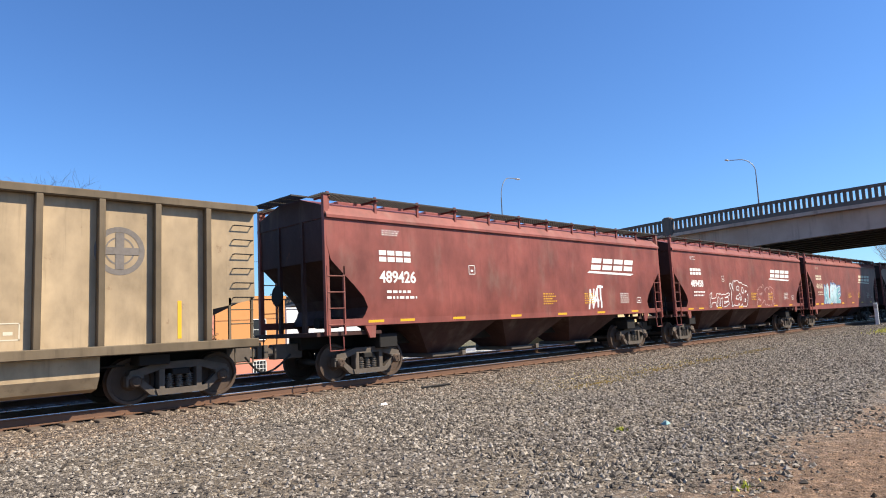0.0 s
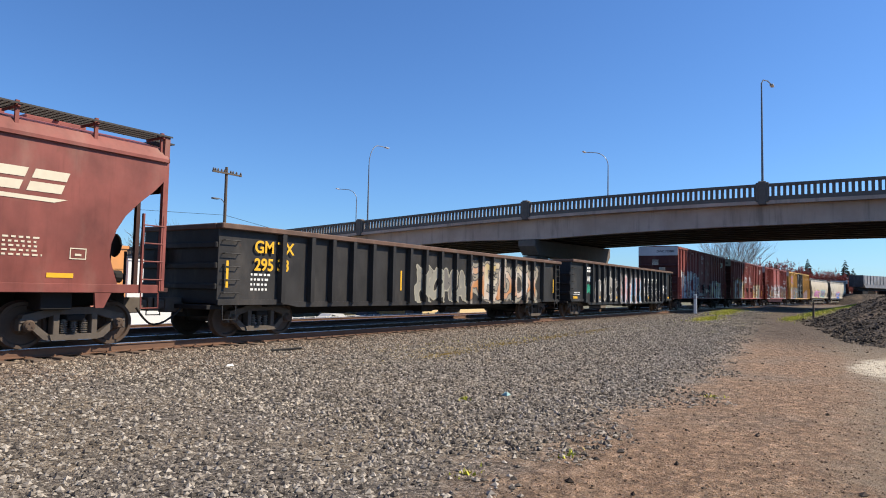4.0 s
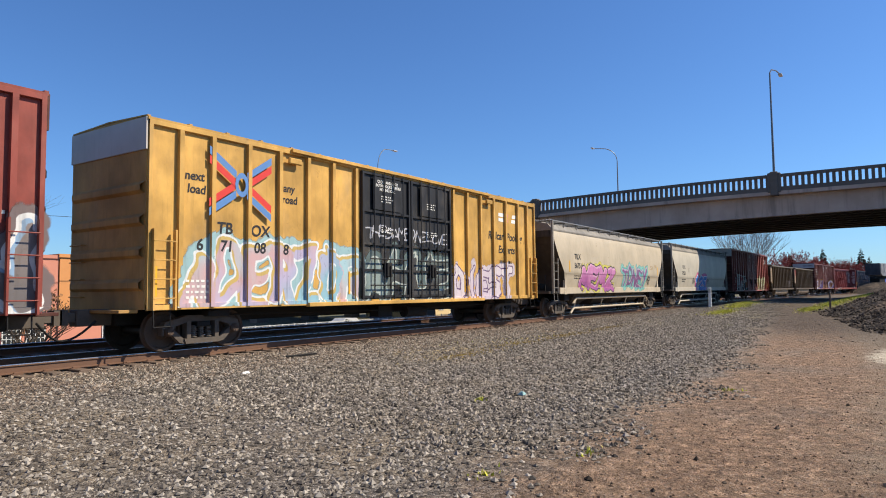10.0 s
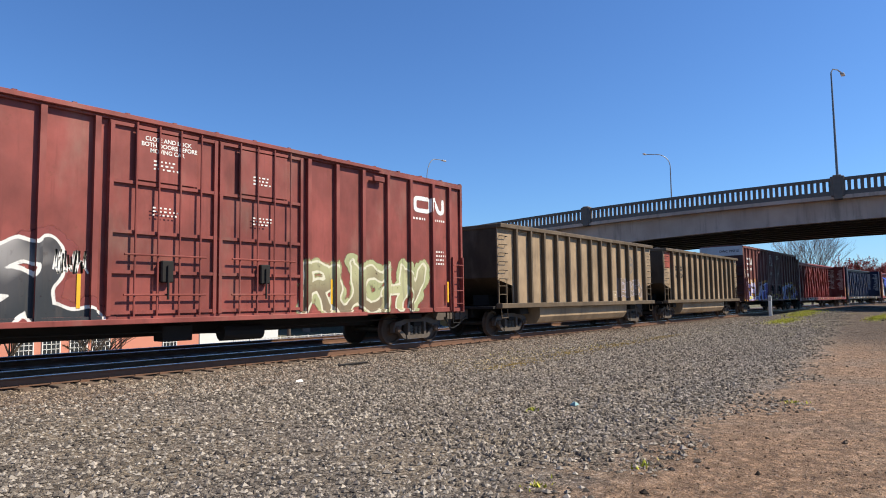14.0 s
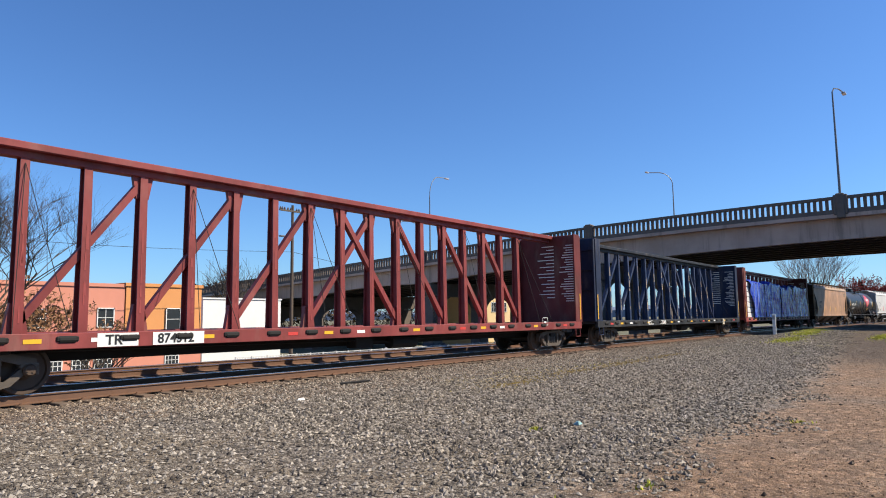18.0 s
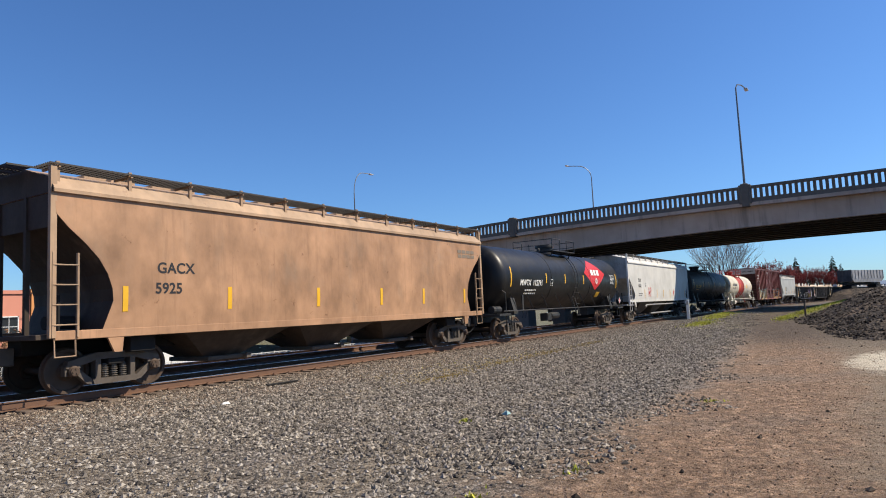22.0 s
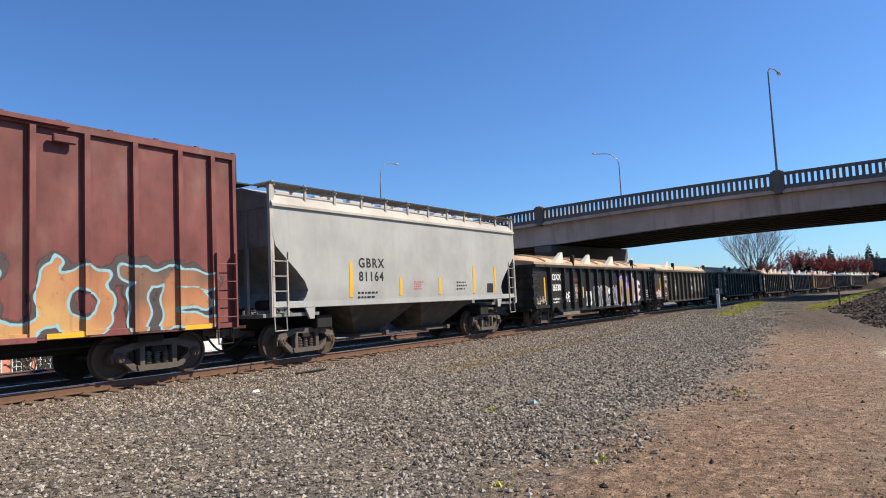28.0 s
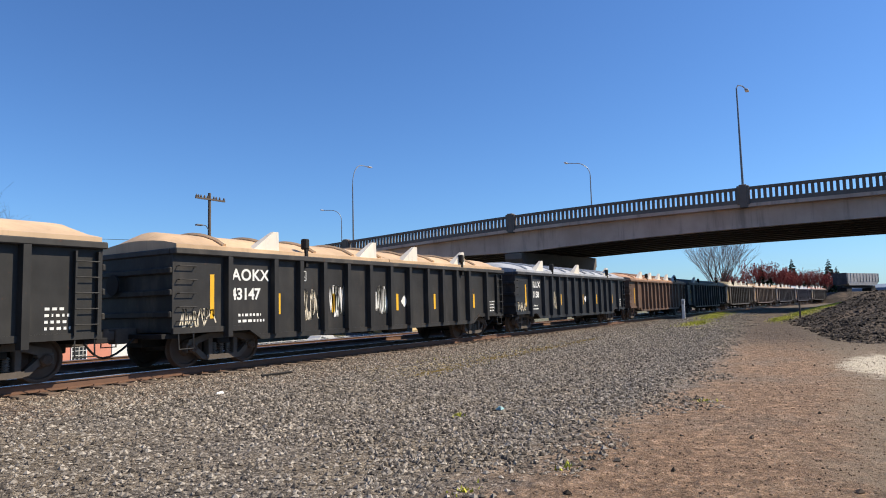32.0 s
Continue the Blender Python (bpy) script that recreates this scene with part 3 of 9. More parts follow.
def boxcar(i, label, c, hb, posts, door, band=(0.45, 0.45, 0.46), end_c=None, door_c=None, kind="plug", top=5.13, deep=False):
    """High-cube boxcar. hb: half length of the body; door: half width of the opening."""
    car, ends = car_root(i, "boxcar", label, "railway boxcar", "freight cars")
    mat = paint("boxcar side paint %d" % i, c, 0.55, 0.4, 0.4, 0.12)
    # end walls: side paint darkened, their shade is put into the colour
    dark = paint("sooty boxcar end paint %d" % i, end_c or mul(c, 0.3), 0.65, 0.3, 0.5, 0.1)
    dmat = mat if door_c is None else paint("boxcar door paint %d" % i, door_c, 0.5, 0.3, 0.3, 0.08)
    z0, hw, pw = 0.97, 1.52, 1.6
    s = Shape()
    s.box(-hb, hb, -hw, hw, z0, top - 0.05)
    part("body", s, mat, car)
    s = Shape()
    s.prism_x([(-hw - 0.07, top - 0.07), (hw + 0.07, top - 0.07), (hw + 0.07, top - 0.01), (0, top + 0.05), (-hw - 0.07, top - 0.01)], -hb - 0.03, hb + 0.03)
    n = int(hb * 2 / 1.0)
    for k in range(n + 1):
        x = -hb + 2 * hb * k / n
        s.prism_x([(-hw - 0.04, top), (0, top + 0.06), (hw + 0.04, top), (hw + 0.04, top + 0.03), (0, top + 0.09), (-hw - 0.04, top + 0.03)], x - 0.04, x + 0.04)
    part("roof", s, paint("boxcar roof %d" % i, mul(c, 0.9), 0.6, 0.3, 0.2, 0.3), car)
    # outside posts, sheet edges and sills
    p = Shape()
    p.prism([(-0.055, z0 + 0.02), (0.055, z0 + 0.02), (0.055, top - 0.16), (-0.055, top - 0.16)], 0.0, -0.105)
    me = p.mesh("side_post", mat)
    p2 = Shape()
    p2.prism([(-0.055, z0 + 0.02), (0.055, z0 + 0.02), (0.055, top - 0.16), (-0.055, top - 0.16)], 0.0, 0.105)
    me2 = p2.mesh("side_post", mat)
    for x in posts:
        part("side_post", me, None, car, at=pose(x, -hw, 0))
        part("side_post", me2, None, car, at=pose(x, hw, 0))
    for y in (-1, 1):
        s = Shape()
        s.box(-hb, hb, *sorted((y * hw, y * (pw - 0.005))), top - 0.17, top - 0.06, 0.01)
        s.box(-hb, hb, *sorted((y * hw, y * (pw - 0.01))), z0 - 0.02, z0 + 0.12, 0.01)
        for k in (-1, 1):
            s.box(*sorted((k * hb, k * (hb - 0.09))), *sorted((y * hw, y * (pw - 0.004))), z0, top - 0.06)
        part("side_sill", s, mat, car)
        if deep:
            q = Shape()
            q.prism([(-5.4, z0 - 0.02), (-4.6, z0 - 0.42), (4.8, z0 - 0.42), (5.6, z0 - 0.02)], y * 1.3, y * 1.38)
            part("deep_sill", q, mat, car)
    STEPS[car.name] = (hw, [(x - 0.055, x + 0.055, pw + 0.025) for x in posts if abs(x) > door] + [(-door, door, pw - 0.03)], z0 + 0.12, pw - 0.01)
    # doors
    for y in (-1, 1):
        for k in (-1, 1):
            xa, xb = sorted((k * 0.02, k * door))
            s = Shape()
            yo = y * (pw - 0.03)
            s.box(xa, xb, *sorted((y * hw, yo)), z0 + 0.11, top - 0.2, 0.01)
            d = part("door", s, dmat, car, "plug door with lock bars" if kind == "plug" else "sliding door of pressed sheet")
            for z in (1.15, 1.95, 2.75, 3.75, 4.9) if kind == "plug" else [z0 + 0.5 + j * 0.62 for j in range(6)]:
                s = Shape()
                if kind == "plug":
                    s.box(xa, xb, *sorted((yo, yo + y * 0.06)), z - 0.03, z + 0.04)
                else:
                    s.prism_x([(yo, z - 0.05), (yo + y * 0.045, z), (yo, z + 0.05)], xa, xb)
                part("door_rib", s, dmat, d)
            for x in (xa + 0.05, xb - 0.05):
                s = Shape()
                s.box(x - 0.04, x + 0.04, *sorted((yo, yo + y * 0.07)), z0 + 0.12, top - 0.2)
                part("door_stile", s, dmat, d)
            if kind == "plug":
                for f in (0.22, 0.42, 0.62, 0.82):
                    x = xa + (xb - xa) * f
                    w = Shape()
                    w.rod((x, yo + y * 0.1, z0 + 0.1), (x, yo + y * 0.1, top - 0.15), 0.022, 6)
                    part("lock_bar", w, dmat, d)
                for z in (1.5, 2.3):
                    w = Shape()
                    w.rod((xa + 0.3, yo + y * 0.13, z), (xb - 0.3, yo + y * 0.13, z), 0.02, 6)
                    part("lock_rod", w, dmat, d)
                h = Shape()
                xm = (xa + xb) / 2
                h.box(xm - 0.13, xm + 0.13, *sorted((yo + y * 0.03, yo + y * 0.16)), 1.75, 2.2, 0.02)
                h.rod((xm, yo + y * 0.18, 1.4), (xm, yo + y * 0.18, 2.1), 0.025)
                part("door_handle", h, M["under"], d)
                if y < 0:
                    if i == 16 and k < 0:
                        lines = ("IMPORTANT", "CLOSE THIS DOOR", "BEFORE CLOSING", "MAIN DOOR", "IMPORTANT", "FERMER CETTE PORTE", "AVANT DE FERMER", "LA PORTE PRINCIPALE")
                    else:
                        lines = ("CLOSE AND LOCK", "BOTH DOORS BEFORE", "MOVING CAR") if k < 0 or i == 16 else ()
                    for j, line in enumerate(lines):
                        lettering(d, line, xm - 0.62 + 0.5 * (1 - len(line) / 19), 4.66 - j * 0.12, 0.085, M["white"], yo - 0.066)
                    if i != 16:
                        bars(d, xm - 0.3, 4.05, 0.6, 0.24, 3, M["white"], yo - 0.066, i + k)
                    p = Shape()
                    p.box(xm - 0.68, xm + 0.68, yo - 0.062, yo - 0.05, 3.82, 4.84, 0.005)
                    part("notice_plate", p, dmat, d)
                    bars(d, xm - 0.3, 3.1, 0.6, 0.22, 3, M["white"], yo - 0.066, i + k + 9)
            else:
                h = Shape()
                h.rod((k * 0.25, yo + y * 0.09, 1.7), (k * 0.25, yo + y * 0.09, 2.7), 0.025)
                h.box(k * 0.25 - 0.08, k * 0.25 + 0.08, *sorted((yo, yo + y * 0.1)), 2.1, 2.3, 0.02)
                part("door_handle", h, M["under"], d)
        s = Shape()
        s.box(-door - 2.8, door + 2.8, *sorted((y * pw, y * (pw + 0.07))), top - 0.12, top - 0.02, 0.01)
        s.box(-door - 2.2, door + 2.2, *sorted((y * (pw - 0.05), y * (pw + 0.09))), z0 - 0.05, z0 + 0.06, 0.01)
        for x in (-door - 2.7, door + 2.7):
            s.box(x - 0.22, x + 0.22, *sorted((y * pw, y * (pw + 0.09))), top - 0.44, top - 0.28, 0.02)
        part("door_track", s, mat, car)
    # ends: pressed ribs, a pale band at the top, ladders
    for k in (-1, 1):
        ribs = []
        for z in (1.35, 2.05, 2.75, 3.45):
            s = Shape()
            ribs.append(s)
            s.loft([[(k * hb, -hw, z + 0.3), (k * hb, hw, z + 0.3)], [(k * (hb + 0.1), -hw + 0.1, z + 0.2), (k * (hb + 0.1), hw - 0.1, z + 0.2)],
                    [(k * (hb + 0.1), -hw + 0.1, z + 0.08), (k * (hb + 0.1), hw - 0.1, z + 0.08)], [(k * hb, -hw, z), (k * hb, hw, z)]], cap=False, close=False)
        s = Shape()
        s.box(*sorted((k * hb, k * (hb + 0.02))), -hw, hw, z0, top - 0.1)
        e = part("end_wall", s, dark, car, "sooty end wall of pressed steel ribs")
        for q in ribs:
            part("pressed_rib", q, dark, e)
        b = Shape()
        b.box(*sorted((k * (hb + 0.02), k * (hb + 0.06))), -hw - 0.04, hw + 0.04, top - 0.72, top - 0.02)
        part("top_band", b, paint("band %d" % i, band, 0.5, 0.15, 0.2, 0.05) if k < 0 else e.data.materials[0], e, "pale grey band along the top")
        g = Shape()
        for j in range(4):
            z = 1.25 + 0.4 * j
            g.path([(k * (hb + 0.02), 1.4, z), (k * (hb + 0.12), 1.4, z), (k * (hb + 0.12), 0.9, z), (k * (hb + 0.02), 0.9, z)], 0.014, 5)
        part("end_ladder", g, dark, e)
        g = Shape()
        g.box(*sorted((k * (hb + 0.02), k * (hb + 0.45))), -1.3, 1.3, 0.9, 0.97, 0.01)
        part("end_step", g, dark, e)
        for y in (-1, 1):
            ladder(car, *sorted((k * (hb - 0.1), k * (hb - 0.62))), y * pw, 1.0, 2.65, 4, mat, 0.09)
            stirrup(car, k * (hb - 0.36), y * (pw - 0.03), 0.95, M["under"])
    underframe(car, hb + 0.7)
    couplers(car, ends)
    for k in (-1, 1):
        bogie(car, k * (hb - 1.75))
    return car


def marks(car, hb, y=-1.606):
    """Yellow edge strips and small data panels that most cars carry low on the side."""
    for k, x in enumerate((-hb + 0.18, -2.9, 3.4, hb - 0.85)):
        patch(car, x, x + 0.07, 1.25, 1.9, M["yellow"], y + (0.07 if 0 < k < 3 else 0))
    bars(car, -hb + 1.0, 1.15, 0.75, 0.5, 4, M["white"], y + 0.077, int(hb * 10))


def level_body(xs, ys, zs):
    """Closed body stacked from rectangles: half length and half width at each height."""
    s = Shape()
    rings = []
    for x, y, z in zip(xs, ys, zs):
        rings.append([(-x, -y, z), (x, -y, z), (x, y, z), (-x, y, z)])
    s.loft(rings)
    return s


def hopper(i, label, c, hb, style, roof_c=None, under_c=None, bays=3, rust=0.12, walk_z=4.57, streak=0.4):
    """Covered hopper. style: 'flat' sides with a cut corner, 'round' sides."""
    car, ends = car_root(i, "covered_hopper_car", label, "railway hopper car", "freight cars")
    mat = paint("hopper side paint %d" % i, c, 0.5, 0.16 if style == "round" or sum(c) > 0.9 else 0.35, streak, rust)
    rmat = paint("hopper roof paint %d" % i, roof_c or mul(c, 1.1), 0.5, 0.3, 0.3, rust)
    # darkened colours paint in the shade on pockets and car ends
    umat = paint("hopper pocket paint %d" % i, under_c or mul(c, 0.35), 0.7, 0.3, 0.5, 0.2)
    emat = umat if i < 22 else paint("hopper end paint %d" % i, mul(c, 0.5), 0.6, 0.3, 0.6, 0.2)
    sill = 1.40 if style == "flat" else 1.16
    if style == "flat":
        zs = [sill, 1.62, 1.80, 2.05, 2.35, 2.65, 2.95, 3.3, 4.04]
        cut = [0.92, 1.1, 1.18, 1.06, 0.76, 0.42, 0.1, 0.0, 0.0]
        ws = [1.55, 1.57, 1.585, 1.59, 1.59, 1.59, 1.59, 1.585, 1.575]
    elif style == "arc":
        zs = [sill, 1.62, 1.85, 2.1, 2.4, 2.7, 3.0, 3.3, 3.55, 4.04]
        cut = [0.95, 1.12, 1.2, 1.18, 1.08, 0.9, 0.62, 0.28, 0.05, 0.0]
        ws = [1.55, 1.57, 1.585, 1.59, 1.59, 1.59, 1.59, 1.59, 1.585, 1.575]
    else:
        zs = [sill, 1.4, 1.7, 1.95, 2.09, 2.13, 2.3, 2.6, 2.9, 3.2, 3.5, 3.8, 4.02, 4.18]
        cut = [1.35, 1.33, 1.3, 1.22, 1.15, 1.12, 1.0, 0.75, 0.52, 0.34, 0.2, 0.1, 0.04, 0.0]
        ws = [1.38, 1.45, 1.525, 1.57, 1.588, 1.612, 1.614, 1.612, 1.607, 1.597, 1.578, 1.54, 1.495, 1.42]
    top, wt = zs[-1], ws[-1]
    if style == "round":
        SIDES[car.name] = lambda z: 1.56 if z < 1.4 else float(np.interp(z, zs, ws))
    else:
        SIDES[car.name] = lambda z: float(np.interp(z, zs, ws))
    s = level_body([hb - q for q in cut], ws, zs)
    part("body", s, mat, car, smooth=True)
    # dark sheets laid over the body's sloped ends, shade put into their colour
    for k in (-1, 1):
        e = Shape()
        e.loft([[(k * (hb - q + 0.006), -v + 0.01, z), (k * (hb - q + 0.006), v - 0.01, z)] for q, v, z in zip(cut, ws, zs)], cap=False, close=False)
        e.loft([[(k * (hb + 0.008), -v + 0.12, z), (k * (hb + 0.008), v - 0.12, z)] for v, z in zip(ws[-3:], zs[-3:])], cap=False, close=False)
        part("end_sheet", e, emat, car, "sloped end sheet, shade painted into its colour")
    # roof with a raised lip along each side
    r = Shape()
    rz = top + 0.24
    ridge = rz + (0.18 if style == "round" else 0.30)
    pts = [(-wt - 0.06, top - 0.07), (wt + 0.06, top - 0.07), (wt + 0.06, top), (wt - 0.10, rz), (0.45, ridge), (-0.45, ridge), (-wt + 0.10, rz), (-wt - 0.06, top)]
    r.prism_x(pts, -hb - 0.02, hb + 0.02)
    part("roof", r, rmat, car)
    # thin dark caps added over the roof ends to paint in their shade
    for k in (-1, 1):
        if i != 11 and i != 12:
            e = Shape()
            e.prism_x(pts, *sorted((k * (hb + 0.024), k * (hb + 0.036))))
            part("roof_end_plate", e, emat, car)
    rz -= 0.22
    h = Shape()
    h.box(-0.62, 0.62, -0.42, 0.42, ridge - 0.02, ridge + 0.09, 0.03)
    h.box(-0.05, 0.05, -0.5, 0.5, ridge + 0.08, ridge + 0.12)
    hm = h.mesh("hatch_cover", rmat)
    m = int(hb * 2 / 1.7)
    for k in range(m):
        part("hatch_cover", hm, None, car, at=pose(-hb + 1.0 + (2 * hb - 2.0) * (k + 0.5) / m, 0, 0))
    # grated running boards on brackets
    for y in (-1, 1):
        w = Shape()
        za = max(walk_z, rz + 0.42)
        ya = y * (wt - 0.30)
        for e in (-0.33, -0.25, -0.165, -0.08, 0.0, 0.08, 0.165, 0.25, 0.33):
            w.box(-hb - 0.1, hb + 0.1, ya + e - 0.008, ya + e + 0.008, za - 0.035, za)
        k = -hb
        while k < hb:
            w.box(k, k + 0.02, ya - 0.33, ya + 0.33, za - 0.03, za - 0.004)
            k += 0.11
        for q in (-1, 1):
            for e in range(7):
                w.box(*sorted((q * (hb + 0.12 + e * 0.07), q * (hb + 0.14 + e * 0.07))), *sorted((ya - y * 0.33, ya - y * 1.25)), za - 0.035, za)
            for e in (0.33, 0.8, 1.25):
                w.box(*sorted((q * (hb + 0.1), q * (hb + 0.58))), *sorted((ya - y * e, ya - y * (e - 0.03))), za - 0.035, za)
        part("running_board", w, M["galv"] if style == "round" else M["board"], car, "grated steel running board")
        b = Shape()
        yo = y * (wt + 0.02)
        b.box(-0.035, 0.035, *sorted((yo - y * 0.06, yo - y * 0.11)), rz + 0.02, za + 0.05)
        b.box(-0.02, 0.02, *sorted((yo, ya - y * 0.33)), za - 0.08, za - 0.035)
        bm_ = b.mesh("board_bracket", rmat)
        for j in range(12):
            part("board_bracket", bm_, None, car, at=pose(-hb + 0.1 + (2 * hb - 0.2) * j / 11, 0, 0))
    # side sill
    for y in (-1, 1):
        q = Shape()
        ex = hb - (1.2 if style != "round" else 1.3)
        yo = y * 1.56
        if style == "round":
            q.box(-hb + 0.7, hb - 0.7, *sorted((yo, yo - y * 0.09)), 1.1, 1.4, 0.01)
            for k in (-1, 1):
                q.prism([(k * (hb - 1.2), 1.08), (k * (hb - 1.5), 1.08), (k * (hb - 1.5), 1.85), (k * (hb - 1.28), 1.85)], yo + y * 0.012, yo - y * 0.1)
        else:
            q.box(-hb + 0.05, hb - 0.05, *sorted((yo, yo - y * 0.08)), sill - 0.06, sill + 0.12, 0.01)
            for k in (-1, 1):
                q.prism([(k * (ex + 0.1), sill - 0.05), (k * (ex - 0.25), sill - 0.05), (k * (ex - 0.22), sill - 0.36), (k * (ex - 0.05), sill - 0.36)], yo - y * 0.01, yo - y * 0.07)
        part("side_sill", q, mat, car)
    # pockets below, one for each bay, the shade under the body in their colour
    span = (hb - 2.9) * 2
    for k in range(bays):
        x = -span / 2 + span * (k + 0.5) / bays
        a = span / bays / 2
        p = Shape()
        p.loft([[(x - 0.55, -0.55, 0.46), (x + 0.55, -0.55, 0.46), (x + 0.55, 0.55, 0.46), (x - 0.55, 0.55, 0.46)],
                [(x - a * 0.98, -1.42, sill + 0.02), (x + a * 0.98, -1.42, sill + 0.02), (x + a * 0.98, 1.42, sill + 0.02), (x - a * 0.98, 1.42, sill + 0.02)]])
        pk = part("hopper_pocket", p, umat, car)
        g = Shape()
        g.box(x - 0.6, x + 0.6, -0.8, 0.8, 0.36, 0.47, 0.02)
        g.rod((x + 0.5, -0.95, 0.42), (x + 0.5, 0.95, 0.42), 0.035)
        g.box(x + 0.42, x + 0.58, -1.0, -0.93, 0.36, 0.5, 0.01)
        part("outlet_gate", g, M["galv"] if style == "round" else M["cast"], pk)
    if style == "round":
        t = Shape()
        for y, z in ((-1.3, 0.86), (-1.15, 0.36)):
            t.path([(-span / 2 - 0.1, y, z - 0.25), (-span / 2 + 0.3, y, z), (span / 2 - 0.4, y, z), (span / 2, y, z - 0.25)], 0.055, 8)
        for x in (-span / 2 + 0.3, -span / 6, span / 6, span / 2 - 0.4):
            t.rod((x, -1.3, 0.86), (x, -1.15, 0.36), 0.03)
        part("unloading_pipe", t, mat, car)
    # end platforms, posts and ladders
    for k in (-1, 1):
        e = Shape()
        e.box(*sorted((k * (hb - 1.7), k * (hb + 0.25))), -1.45, 1.45, 1.12, 1.22, 0.01)
        e.prism([(k * (hb - 0.05), 1.2), (k * (hb + 0.04), 1.2), (k * (hb + 0.04), top), (k * (hb - 0.05), top)], -0.6, -0.5)
        e.prism([(k * (hb - 0.05), 1.2), (k * (hb + 0.04), 1.2), (k * (hb + 0.04), top), (k * (hb - 0.05), top)], 0.5, 0.6)
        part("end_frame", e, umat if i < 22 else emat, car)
        for y in (-1, 1):
            f = Shape()
            f.box(*sorted((k * (hb - 0.06), k * (hb + 0.06))), *sorted((y * 1.58, y * 1.48)), 1.15, walk_z - 0.02)
            part("corner_post", f, rmat, car)
            ladder(car, *sorted((k * hb, k * (hb - 0.48))), y * 1.53, 1.2, 2.75, 4, rmat, 0.06)
            stirrup(car, k * (hb - 0.25), y * 1.53, 1.14, rmat)
        v = Shape()
        v.rod((k * (hb - 0.45), -0.9, 1.2), (k * (hb - 0.45), -0.9, 2.0), 0.03)
        part("brake_valve", v, M["under"], car)
        v = Shape()
        v.rod((k * (hb - 1.0), -0.55, 1.45), (k * (hb - 0.35), -0.55, 1.45), 0.14, 10)
        part("air_cylinder", v, M["under"], car)
        v = Shape()
        v.lathe_x([(0.26, k * (hb + 0.1)), (0.28, k * (hb + 0.12)), (0.26, k * (hb + 0.14))], 16, 0.5, 2.2)
        part("brake_wheel", v, M["under"], car)
    underframe(car, hb + 0.7, 1.15, 0.28, gear=False)
    couplers(car, ends)
    for k in (-1, 1):
        bogie(car, k * (hb - 1.55))
    return car


def ease_in(u):
    """Rises from the ends of a heap towards its middle."""
    return min(1.0, 6.0 * u * (1 - u))


